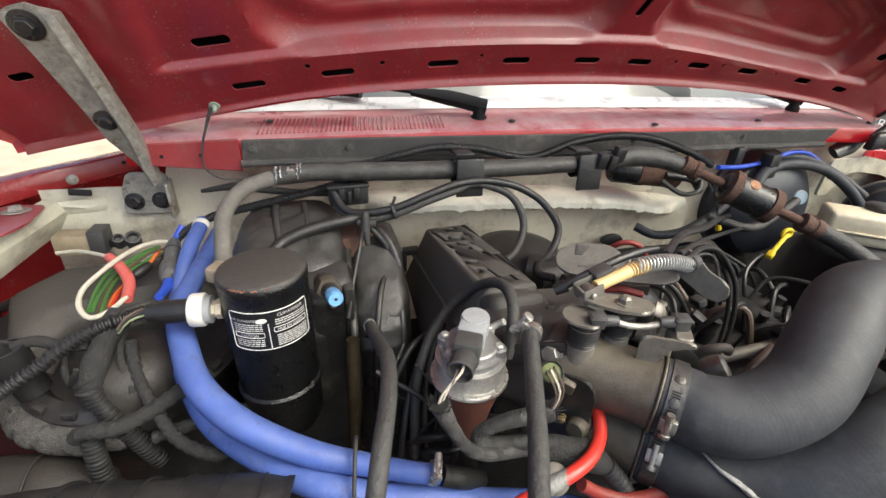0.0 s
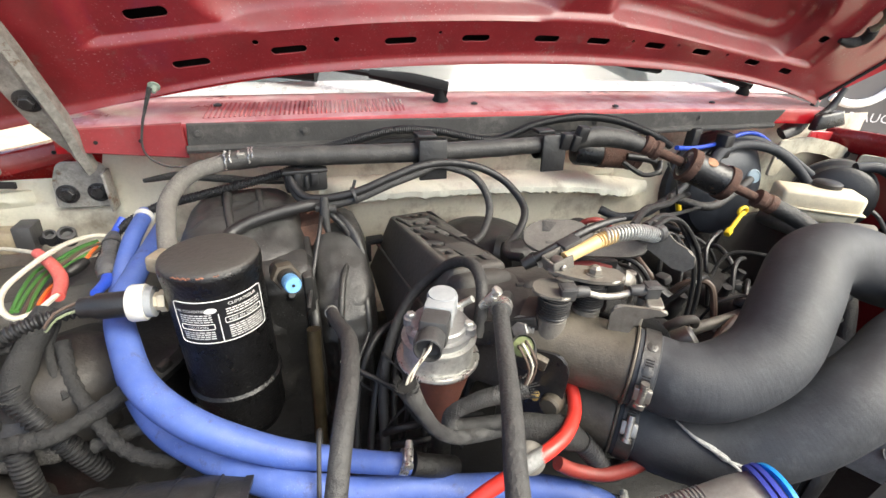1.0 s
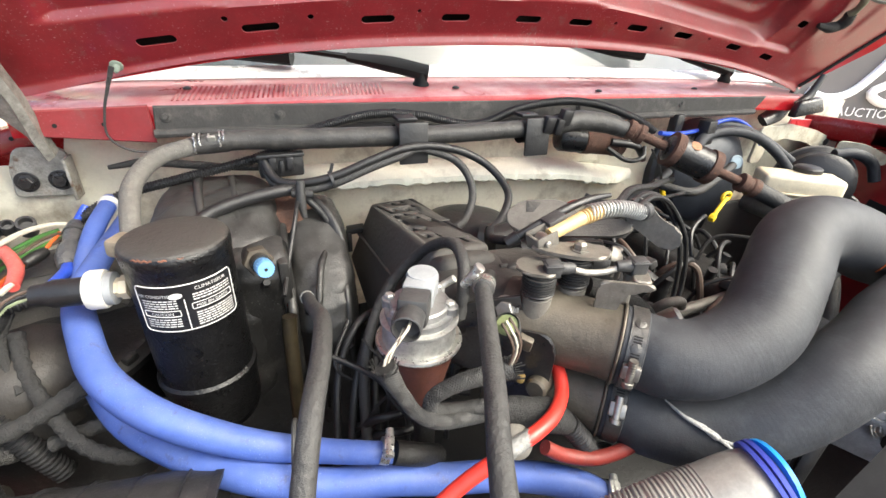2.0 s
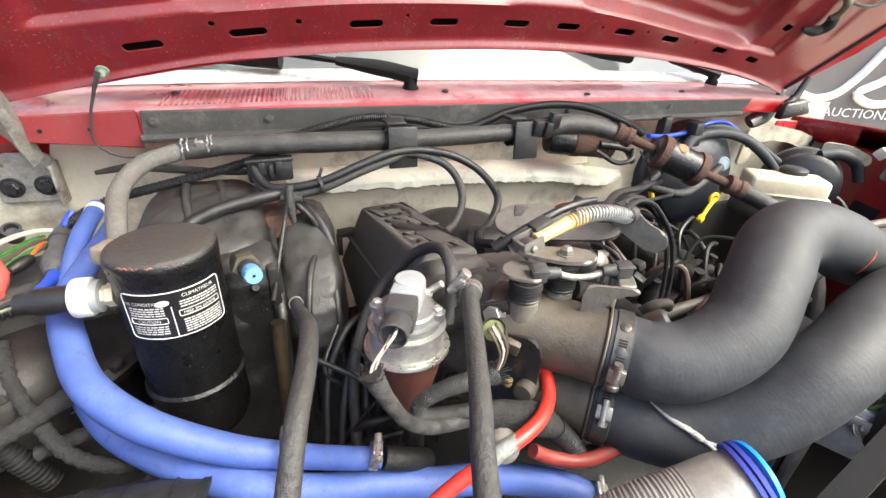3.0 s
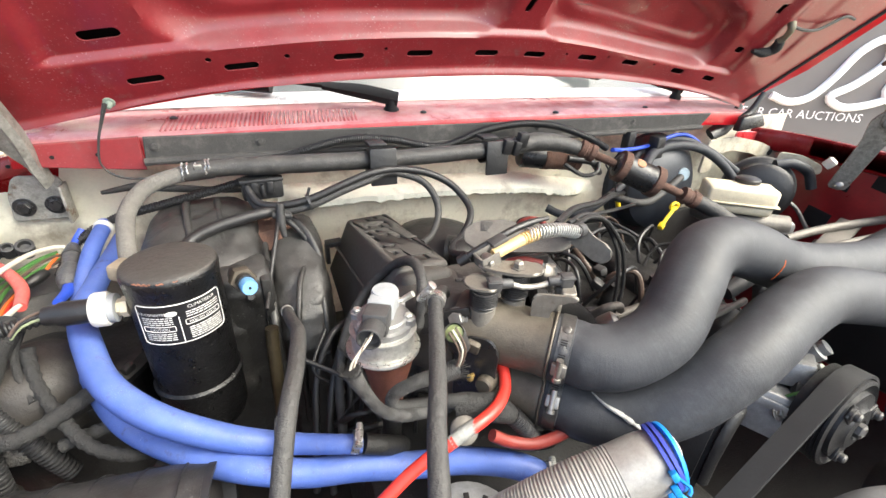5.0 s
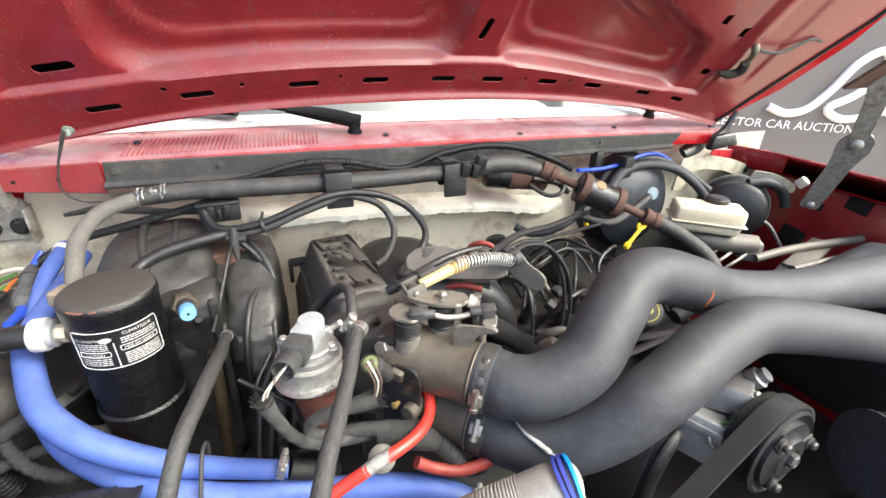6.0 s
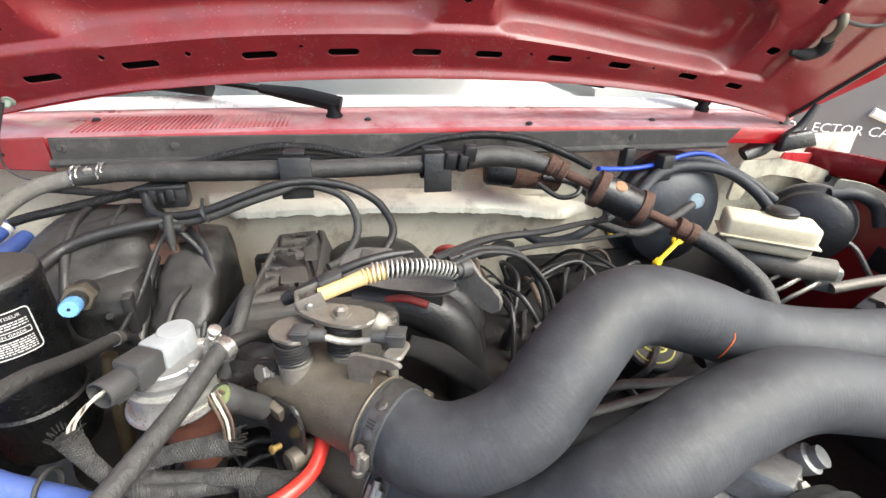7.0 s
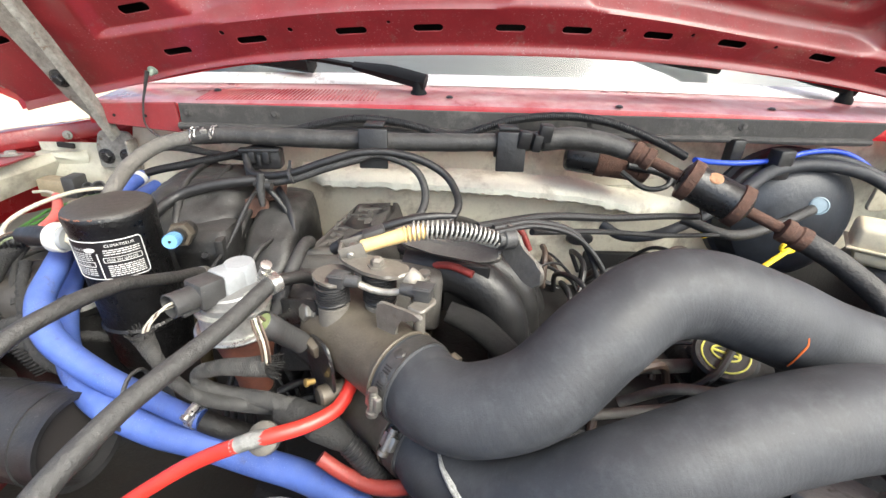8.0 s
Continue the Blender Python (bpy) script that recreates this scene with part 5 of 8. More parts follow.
part("idle_screw_tip", lathed([(0.0058, 0), (0.0062, 0.002), (0.0048, 0.006), (0.0058, 0.010), (0.0030, 0.014)], (0.3085, 0.2695, 1.1080), (0.62, -0.40, -0.24), 8), CLAMP_STEEL, tb, smooth=False)

HOSE_A = [TA - TBX * 0.004, TA + TBX * 0.02, (0.304, 0.205, 1.119), (0.333, 0.190, 1.125), (0.376, 0.187, 1.146), (0.420, 0.208, 1.178), (0.463, 0.231, 1.197), (0.505, 0.236, 1.199), (0.553, 0.229, 1.185), (0.605, 0.230, 1.162), (0.66, 0.222, 1.148), (0.75, 0.211, 1.139), (0.85, 0.204, 1.136), (0.95, 0.195, 1.132), (1.04, 0.19, 1.12)]
HOSE_B = [TB_ - TBX * 0.004, TB_ + TBX * 0.02, (0.312, 0.202, 1.044), (0.345, 0.172, 1.052), (0.385, 0.150, 1.083), (0.428, 0.142, 1.118), (0.475, 0.147, 1.136), (0.520, 0.157, 1.146), (0.592, 0.165, 1.154), (0.668, 0.160, 1.140), (0.794, 0.143, 1.108), (0.95, 0.13, 1.06)]
for k, (pts, c) in enumerate(((HOSE_A, TA), (HOSE_B, TB_))):
    h = hose_thing("intake_hose", pts, 0.0335 if k else [0.0335] * 9 + [0.0345, 0.0385, 0.0415, 0.042], RUBBER, "thick black rubber air intake hose, dull and scuffed" if k == 0 else "lower black rubber intake hose with fine ribbing", "hose", "intake hoses", n=48, step=0.0011, rib=0.00004, pitch=0.0036)
    part("band_seat", lathed([(0.0338, -0.001), (0.0352, 0.0), (0.0352, 0.017), (0.0338, 0.018)], c, TBX, 40), RUBBER, h)
    part("bore_rim", lathed([(0.0335, -0.0036), (0.0366, -0.0032), (0.0372, -0.0020), (0.0366, -0.0008), (0.0335, -0.0006)], c, TBX, 40), ALLOY, h, "worn metal bead at the hose end")
    clamp_band(h, c + TBX * 0.010, TBX, 0.0353, 0.013, (-0.72, -0.65, 0.10) if k == 0 else (-0.60, -0.6, 0.60), material=BAND, screw=STEEL)
    for a in (20, 55):
        u = Vector((0, 0, 1)) * math.cos(radians(a)) - TBY * math.sin(radians(a))
        part("moulded_dot", lathed([(0.0045, 0), (0.0045, 0.0006), (0.0035, 0.001)], c + TBX * 0.010 + u * 0.0362, u, 14), BAND, h)
    if k == 0:
        part("chalk_mark", tubed([(0.5560, 0.1963, 1.1915), (0.5571, 0.1958, 1.1861), (0.5551, 0.1957, 1.1795), (0.5552, 0.1990, 1.1678), (0.5563, 0.2015, 1.1624)], [0.0006, 0.0010, 0.0009, 0.0010, 0.0006], 5), WIRE_ORANGE, h, "orange inspection mark")

# air box end that takes the hoses
ab = thing("air_cleaner_box", (1.05, 0.2, 0.9), "black plastic air cleaner box at the fender", "air cleaner")
part("box", blocked((1.12, 0.16, 0.98), (0.30, 0.34, 0.24), (0, 0, 8), bevel=0.03, seg=3), BLACK, ab)
for pts in ([(0.98, 0.193, 1.128), (1.06, 0.19, 1.11)], [(0.90, 0.133, 1.077), (0.98, 0.128, 1.05)]):
    part("outlet", tubed(pts, 0.036, 24), BLACK, ab)
bm = bmesh.new()
tube(bm, [(0.74, 0.06, 1.00), (0.80, 0.03, 0.99), (0.90, 0.0, 0.96)], 0.05, 28, step=0.004, rib=0.006, pitch=0.016)
part("inlet_bellows", bm, RUBBER, ab)

# blue hoses
U = [(-0.172, 0.655, 1.122), (-0.176, 0.600, 1.118), (-0.182, 0.530, 1.112), (-0.186, 0.475, 1.102), (-0.172, 0.425, 1.091), (-0.146, 0.368, 1.082), (-0.101, 0.322, 1.069), (-0.043, 0.299, 1.043), (0.008, 0.286, 1.028), (0.055, 0.265, 1.030), (0.078, 0.260, 1.027)]
L = [(-0.192, 0.660, 1.138), (-0.200, 0.600, 1.122), (-0.206, 0.545, 1.090), (-0.202, 0.495, 1.066), (-0.182, 0.435, 1.038), (-0.145, 0.375, 1.019), (-0.085, 0.316, 1.019), (-0.035, 0.282, 1.016), (0.020, 0.265, 1.003), (0.073, 0.256, 0.997), (0.124, 0.247, 0.986), (0.190, 0.226, 0.988), (0.245, 0.196, 0.985), (0.29, 0.17, 0.95)]
h1 = hose_thing("coolant_hose", U, [0.0100, 0.0105, 0.0118, 0.0132, 0.0140, 0.0140, 0.0140, 0.0136, 0.0124, 0.0104, 0.0096], BLUE, "blue silicone coolant hose with a steel clamp at its end", "hose", "coolant hoses", n=22)
clamp_band(h1, (0.072, 0.261, 1.030), (0.9, -0.23, -0.25), 0.0102, 0.008, (0.55, -0.35, 0.75), material=CLAMP_STEEL)
part("spigot", tubed([(0.080, 0.259, 1.027), (0.098, 0.258, 1.018), (0.125, 0.270, 0.99)], 0.0105, 14), GRIME_SHADE, h1)
h2 = hose_thing("coolant_hose", L, [0.0100, 0.0105, 0.0120, 0.0138, 0.0142, 0.0142, 0.0142, 0.0142, 0.0142], BLUE, "blue silicone coolant hose curving under its twin", "hose", "coolant hoses", n=22)
part("far_band", lathed([(0.0098, -0.004), (0.0116, -0.004), (0.0116, 0.004), (0.0098, 0.004)], (-0.1932, 0.651, 1.1355), (-0.13, -0.95, -0.26), 20), WHITE, h2, "pale band at the far end")
clamp_band(h2, (0.262, 0.187, 0.974), (0.85, -0.45, -0.3), 0.0155, 0.010, (0.2, -0.2, 0.9))
tie = thing("cable_tie", (-0.012, 0.275, 1.03), "old grey cable tie holding two blue hoses together", "cable tie")
bm = bmesh.new()
c0, c1 = Vector((0.000, 0.289, 1.040)), Vector((-0.003, 0.272, 1.020))
ax = Vector((0.93, -0.25, -0.22)).normalized()
u = (c0 - c1).normalized()
w = ax.cross(u).normalized()
loop = [c0 + (u * math.cos(a) + w * math.sin(a)) * 0.0162 for a in [radians(k) for k in range(-90, 91, 20)]] + [c1 + (u * math.cos(a) + w * math.sin(a)) * 0.0162 for a in [radians(k) for k in range(90, 271, 20)]]
tube(bm, loop + [loop[0]], 0.0022, 6, smooth_path=False, caps=False)
part("band", bm, GREY_HOSE, tie)
part("head", blocked(c1 - u * 0.017 - w * 0.002, (0.007, 0.006, 0.005), (0, 0, 20), bevel=0.001), BLACK, tie)

# two grey rubber hoses that rise in front
h3 = hose_thing("heater_hose", [(0.0275, 0.410, 1.104), (0.0283, 0.385, 1.117), (0.0292, 0.355, 1.130), (0.0315, 0.315, 1.150), (0.032, 0.272, 1.171), (0.026, 0.224, 1.181), (0.015, 0.180, 1.177), (0.002, 0.140, 1.142), (-0.012, 0.10, 1.08), (-0.02, 0.07, 0.98)], 0.0064, GREY_HOSE, "worn grey rubber heater hose arching forward", "hose", "heater hoses", n=16, wobble=0.02)
part("end_band", tubed([(0.0276, 0.407, 1.1055), (0.0279, 0.397, 1.1108)], 0.0072, 16), STEEL, h3)
part("spout", tubed([(0.030, 0.432, 1.070), (0.029, 0.424, 1.092), (0.0275, 0.408, 1.105)], 0.0060, 12), SATIN, h3)
h4 = hose_thing("heater_hose", [(0.1635, 0.2815, 1.1735), (0.160, 0.275, 1.173), (0.144, 0.231, 1.166), (0.125, 0.182, 1.163), (0.109, 0.144, 1.158), (0.092, 0.095, 1.142), (0.075, 0.05, 1.10), (0.07, 0.03, 1.0)], [0.0070, 0.0072, 0.0078, 0.0082], GREY_HOSE, "worn grey rubber hose with a bright worm clamp", "hose", "heater hoses", n=16, wobble=0.02)
clamp_band(h4, (0.163, 0.279, 1.1730), (0.55, 0.83, 0.0), 0.0080, 0.009, (-0.8, 0.35, 0.55), material=CLAMP_STEEL)
part("spigot", tubed([(0.190, 0.318, 1.150), (0.180, 0.302, 1.166), (0.163, 0.281, 1.1735)], 0.0058, 12), DUSTY, h4)

# vacuum hose that loops behind the valve
hose_thing("vacuum_hose", [(0.152, 0.300, 1.128), (0.158, 0.307, 1.146), (0.166, 0.328, 1.166), (0.168, 0.355, 1.172), (0.163, 0.388, 1.158), (0.147, 0.415, 1.130), (0.123, 0.425, 1.095), (0.099, 0.412, 1.062), (0.078, 0.380, 1.02), (0.07, 0.34, 0.95)], 0.0062, GREY_HOSE, "thin grey-black vacuum hose in a high loop", "hose", n=12)
for k, pts in enumerate(([(0.125, 0.44, 1.09), (0.100, 0.42, 1.06), (0.072, 0.385, 1.01), (0.055, 0.35, 0.95), (0.05, 0.33, 0.86)], [(0.128, 0.45, 1.06), (0.110, 0.43, 1.03), (0.092, 0.39, 0.99), (0.085, 0.355, 0.94), (0.09, 0.33, 0.86)], [(0.118, 0.46, 1.04), (0.080, 0.43, 1.04), (0.052, 0.40, 1.0), (0.040, 0.36, 0.94), (0.03, 0.34, 0.86)], [(0.06, 0.36, 0.95), (0.085, 0.335, 0.985), (0.115, 0.335, 0.985), (0.150, 0.35, 0.99), (0.20, 0.36, 0.96)], [(0.07, 0.36, 0.93), (0.09, 0.33, 0.965), (0.12, 0.33, 0.962), (0.155, 0.345, 0.97), (0.20, 0.36, 0.94)])):
    hose_thing("spark_lead", pts, 0.0046, LOOM, "black ignition lead running down beside the plenum" if k < 3 else "black ignition lead bent across the block", "lead", "ignition leads", n=10)

# air-conditioning line along the firewall
LINE_HOSE = mat("line_rubber", (0.030, 0.029, 0.028), 0.5, var=0.5, scale=14, bump=0.3, dust=0.7, dust_or_sheen_col=(0.125, 0.117, 0.105), spots=(0.075, 0.070, 0.062), spot_amount=0.18, spot_scale=50, soft=0.15)
W = [(-0.128, 0.475, 1.150), (-0.135, 0.520, 1.170), (-0.137, 0.570, 1.188), (-0.118, 0.612, 1.203), (-0.080, 0.632, 1.210), (-0.045, 0.637, 1.213)]
ac = thing("suction_line", (0.2, 0.62, 1.2), "long grey foam-covered air-conditioning hose clipped along the firewall", "hose")
part("foam_sleeve", tubed(W, [0.0095, 0.0100, 0.0100, 0.0100, 0.0105, 0.0115], 22, wobble=0.05), AC_HOSE, ac, "bare grey hose end")
part("hose", tubed([(-0.06, 0.636, 1.212), (-0.02, 0.638, 1.214), (0.07, 0.633, 1.213), (0.2, 0.625, 1.213), (0.3, 0.622, 1.214), (0.42, 0.618, 1.218)], [0.0120, 0.0136, 0.0138, 0.0136, 0.0134, 0.0130], 56, wobble=0.05, flute=0.022), LINE_HOSE, ac, "black hose with fine lengthwise ribs")
part("elbow_sleeve", tubed([(0.455, 0.620, 1.222), (0.50, 0.622, 1.225), (0.55, 0.618, 1.220), (0.595, 0.604, 1.208)], [0.0165, 0.0172, 0.0160, 0.0135], 22, wobble=0.05), LINE_HOSE, ac, "black rubber elbow sleeve")
for x, z, w in ((0.425, 1.226, 0.018), (0.444, 1.222, 0.014), (0.455, 1.236, 0.020)):
    part("crimp_lug", blocked((x, 0.602, z), (w, 0.014, 0.026), (8, 6, 4), bevel=0.003), BLACK, ac)
part("ferrule", tubed([(0.415, 0.618, 1.218), (0.46, 0.620, 1.222)], 0.0145, 16), BLACK, ac)
part("joint_sleeve", tubed([(-0.082, 0.632, 1.210), (-0.062, 0.635, 1.212), (-0.040, 0.638, 1.2135)], [0.0112, 0.0132, 0.0138], 20, wobble=0.06), LINE_HOSE, ac)
rng = random.Random(12)
for q, a0, a1 in (((-0.076, 0.6330, 1.2110), 150, 330), ((-0.070, 0.6340, 1.2113), 190, 300), ((-0.060, 0.6353, 1.2120), 215, 262), ((-0.047, 0.6368, 1.2128), 170, 340), ((-0.043, 0.6372, 1.2130), 200, 290)):
    pts = []
    for k in range(a0, a1, 8):
        r2 = 0.0136 + rng.uniform(-0.0002, 0.0010)
        pts.append(Vector(q) + Vector((rng.uniform(-0.0011, 0.0011), r2 * math.cos(radians(k)), r2 * math.sin(radians(k)) * -1)))
    part("foil_band", tubed(pts, 0.0011, 6, smooth_path=False), CLAMP_STEEL, ac, "crumpled bright foil band")
part("foil_tab", crumpled(blocked((-0.056, 0.6245, 1.220), (0.009, 0.004, 0.010), (30, 0, 10), bevel=0.001), 0.0006, 120), ZINC, ac)
bm = bmesh.new()
a0, a1 = Vector((0.612, 0.593, 1.203)), Vector((0.795, 0.492, 1.126))
ad = (a1 - a0).normalized()
part("collar", lathed([(0.012, -0.030), (0.0165, -0.028), (0.0165, -0.018), (0.0145, -0.016), (0.0145, -0.010), (0.0165, -0.008), (0.0165, 0.002), (0.012, 0.004)], a0, ad, 22), RUST, ac, "rust-brown crimped collar")
part("tube", tubed([a0, a1], 0.008, 14), RUST, ac)
m0 = Vector((0.655, 0.569, 1.185))
muf = part("muffler", lathed([(0.010, -0.006), (0.0195, -0.003), (0.0270, 0.004), (0.0278, 0.010), (0.0270, 0.012), (0.0270, 0.078), (0.0278, 0.080), (0.0270, 0.086), (0.0195, 0.092), (0.010, 0.095)], m0, ad, 30), SATIN, ac, "black canister with peeling rust")
for s in (0.000, 0.072):
    part("muffler_band", lathed([(0.0268, s), (0.0300, s + 0.001), (0.0300, s + 0.015), (0.0268, s + 0.016)], m0, ad, 30), RUST, muf, "rusty band")
part("rust_patch", lathed([(0.010, 0), (0.009, 0.0012), (0.002, 0.0016)], m0 + ad * 0.036 + Vector((-0.1, -0.55, 0.83)).normalized() * 0.0268, Vector((-0.1, -0.55, 0.83)), 14), mat("peeled_rust", (0.42, 0.22, 0.12), 0.7, var=0.3, scale=80, bump=0.4), muf)
part("collar", lathed([(0.012, -0.030), (0.0165, -0.028), (0.0165, -0.018), (0.0145, -0.016), (0.0145, -0.010), (0.0165, -0.008), (0.0165, 0.004), (0.012, 0.006)], a1, ad, 22), RUST, ac, "rust-brown crimped collar")
part("lower_hose", tubed([a1, (0.835, 0.455, 1.103), (0.865, 0.405, 1.068), (0.87, 0.36, 1.0), (0.86, 0.33, 0.93)], 0.0145, 16), GREY_HOSE, ac)
for x in (0.201, 0.405):
    cl = thing("hose_clip", (x, 0.61, 1.19), "broad black plastic strap clip holding the air-conditioning hose", "clip", "firewall clips")
    bm = bmesh.new()
    loop = [(x, 0.621 + 0.0175 * math.cos(radians(k)), 1.213 + 0.0185 * math.sin(radians(k))) for k in range(0, 360, 20)]
    rings = []
    for q in loop:
        rings.append([bm.verts.new((q[0] + sx, q[1], q[2])) for sx in (-0.021, -0.018, 0.018, 0.021)])
    for a, b in zip(rings, rings[1:] + rings[:1]):
        for j in range(3):
            bm.faces.new((a[j], a[j + 1], b[j + 1], b[j]))
    bmesh.ops.solidify(bm, geom=bm.faces[:], thickness=0.003)
    part("strap", bm, BLACK, cl)
    part("tail", blocked((x + 0.002, 0.6015, 1.207), (0.043, 0.005, 0.058), (-5, 0, 0), bevel=0.002), BLACK, cl)
    part("tab", blocked((x, 0.64, 1.235), (0.030, 0.03, 0.006), bevel=0.002), BLACK, cl)

# second can beside the muffler
c2 = thing("vacuum_canister", (0.57, 0.67, 1.15), "small black and rust canister on the firewall", "canister")
part("body", lathed([(0.010, 0.0), (0.020, 0.002), (0.0245, 0.008), (0.0250, 0.075), (0.0245, 0.132), (0.020, 0.140), (0.010, 0.142)], (0.515, 0.700, 1.178), (0.97, -0.16, -0.08), 26), SATIN, c2)
part("band", lathed([(0.0250, 0.052), (0.0262, 0.053), (0.0262, 0.068), (0.0250, 0.070), (0.0250, 0.120), (0.0265, 0.121), (0.0262, 0.136), (0.022, 0.138)], (0.515, 0.700, 1.178), (0.97, -0.16, -0.08), 26), RUST, c2)
part("pipe", tubed([(0.61, 0.66, 1.175), (0.66, 0.65, 1.168), (0.69, 0.66, 1.15), (0.72, 0.68, 1.13)], 0.007, 10), BLACK, c2)
part("lead", tubed([(0.60, 0.655, 1.165), (0.635, 0.635, 1.145), (0.665, 0.63, 1.150), (0.68, 0.645, 1.165)], 0.0045, 8), LOOM, c2)

# looms along the firewall
hose_thing("wiring_loom", [(-0.03, 0.668, 1.210), (0.05, 0.672, 1.213), (0.104, 0.668, 1.226), (0.164, 0.672, 1.236), (0.234, 0.672, 1.232), (0.325, 0.662, 1.217), (0.408, 0.664, 1.240), (0.489, 0.662, 1.250), (0.566, 0.655, 1.243), (0.640, 0.640, 1.219), (0.690, 0.642, 1.196)], 0.0062, LOOM, "slim corrugated black wiring loom draped along the firewall", "wiring loom", "looms", n=14, rib=0.0013, pitch=0.0032)
hose_thing("wiring_loom", [(-0.245, 0.61, 1.09), (-0.229, 0.642, 1.118), (-0.184, 0.660, 1.142), (-0.118, 0.660, 1.158), (-0.024, 0.655, 1.180), (0.027, 0.650, 1.197), (0.06, 0.65, 1.205)], 0.0060, LOOM, "corrugated black wiring loom rising to the firewall hose", "wiring loom", "looms", n=14, rib=0.0014, pitch=0.0034)
lp = thing("vacuum_tubes", (0.09, 0.585, 1.165), "pair of grey-black tubes zip-tied together behind the plenum", "tubes")
DROPS = ([(0.2260, 0.5950, 1.2040), (0.2720, 0.5920, 1.1950), (0.3060, 0.5840, 1.1790), (0.3225, 0.5670, 1.1640), (0.3302, 0.5450, 1.1472), (0.3228, 0.5250, 1.1351), (0.2994, 0.5000, 1.1217), (0.2686, 0.4700, 1.1220), (0.2576, 0.4450, 1.1238), (0.2664, 0.4250, 1.1291)], [(0.2080, 0.5960, 1.2000), (0.2400, 0.5960, 1.1925), (0.2630, 0.5900, 1.1825), (0.2765, 0.5790, 1.1680), (0.2821, 0.5650, 1.1488), (0.2769, 0.5500, 1.1301), (0.2578, 0.5300, 1.1120), (0.2378, 0.5150, 1.1088)])
for k, dz in enumerate((0.0, -0.010)):
    part("tube", tubed([(0.000, 0.632, 1.192 + dz * 0.2), (0.006, 0.615, 1.176 + dz), (0.018, 0.600, 1.166 + dz * 0.6), (0.045, 0.588, 1.166 + dz), (0.086, 0.582, 1.174 + dz), (0.136, 0.585, 1.191 + dz), (0.180, 0.590, 1.203 + dz), *DROPS[k]], 0.0058, 10), GREY_HOSE if k else LOOM, lp)
part("zip_tie", lathed([(0.011, -0.0018), (0.0122, -0.0018), (0.0122, 0.0018), (0.011, 0.0018)], (0.083, 0.583, 1.169), (0.9, 0.05, 0.25), 16), PLUG, lp)
part("zip_tail", blocked((0.083, 0.580, 1.186), (0.004, 0.003, 0.014), (10, 15, 0), bevel=0.0008), PLUG, lp)
hose_thing("vacuum_hose", [(-0.100, 0.500, 1.125), (-0.079, 0.548, 1.142), (-0.042, 0.566, 1.154), (0.013, 0.580, 1.160), (0.045, 0.59, 1.158)], 0.0080, LOOM, "black taped vacuum hose over the heater box", "hose", n=12, wobble=0.05)
hose_thing("vacuum_hose", [(0.036, 0.57, 1.152), (0.030, 0.54, 1.14), (0.015, 0.50, 1.10), (0.005, 0.455, 1.08)], 0.0028, LOOM, "thin grey vacuum line hanging over the heater box", "hose", n=8)
hose_thing("vacuum_hose", [(0.045, 0.58, 1.150), (0.065, 0.575, 1.125), (0.085, 0.57, 1.08), (0.09, 0.57, 1.03)], 0.0045, LOOM, "black vacuum hose bent down behind the plenum", "hose", n=10)
hose_thing("wiring_loom", [(-0.200, 0.715, 1.166), (-0.150, 0.712, 1.172), (-0.100, 0.705, 1.166), (-0.040, 0.700, 1.160), (0.020, 0.690, 1.158)], [0.003, 0.0065, 0.0055, 0.005, 0.005], TAPE, "flat black taped loom lying on the firewall", "wiring loom", "looms", n=12, wobble=0.15)
tee = thing("hose_tee", (0.04, 0.57, 1.14), "grey plastic vacuum tee on the heater box", "connector")
part("body", tubed([(0.042, 0.572, 1.175), (0.040, 0.566, 1.150), (0.042, 0.560, 1.128)], [0.005, 0.0068, 0.0035], 12), GREY_HOSE, tee)
part("arm", tubed([(0.030, 0.575, 1.158), (0.056, 0.570, 1.156)], 0.0055, 10), GREY_HOSE, tee)
rel = thing("firewall_switch", (0.02, 0.63, 1.17), "black plastic switch block on the firewall", "switch")
part("body", blocked((0.022, 0.64, 1.178), (0.058, 0.03, 0.030), (0, 0, 5), bevel=0.004), BLACK, rel)
part("top_lip", blocked((0.022, 0.628, 1.194), (0.062, 0.014, 0.006), (0, 0, 5), bevel=0.002), BLACK, rel)
part("ridge", blocked((0.023, 0.622, 1.180), (0.006, 0.008, 0.018), bevel=0.002), BLACK, rel)
part("ridge", blocked((0.012, 0.622, 1.184), (0.010, 0.008, 0.018), bevel=0.002), BLACK, rel)
part("ridge", blocked((0.034, 0.622, 1.184), (0.010, 0.008, 0.018), bevel=0.002), BLACK, rel)

# heater box
hb = thing("heater_box", (-0.02, 0.58, 0.8), "large dusty black plastic heater case on the firewall", "heater case")
def loft(bm, sections, bevel=0.006):
    """A faceted solid through outlines ((x, y) pairs) at given heights, with softened edges."""
    b = bmesh.new()
    rings = [[b.verts.new((x, y, z)) for x, y in outline] for outline, z in sections]
    for a, c in zip(rings, rings[1:]):
        for j in range(len(a)):
            b.faces.new((a[j], a[(j + 1) % len(a)], c[(j + 1) % len(a)], c[j]))
    b.faces.new(rings[0][::-1])
    b.faces.new(rings[-1])
    bmesh.ops.bevel(b, geom=b.edges[:], offset=bevel, segments=2, affect="EDGES", profile=0.5)
    me = bpy.data.meshes.new("tmp")
    b.to_mesh(me)
    b.free()
    bm.from_mesh(me)
    bpy.data.meshes.remove(me)
    return bm


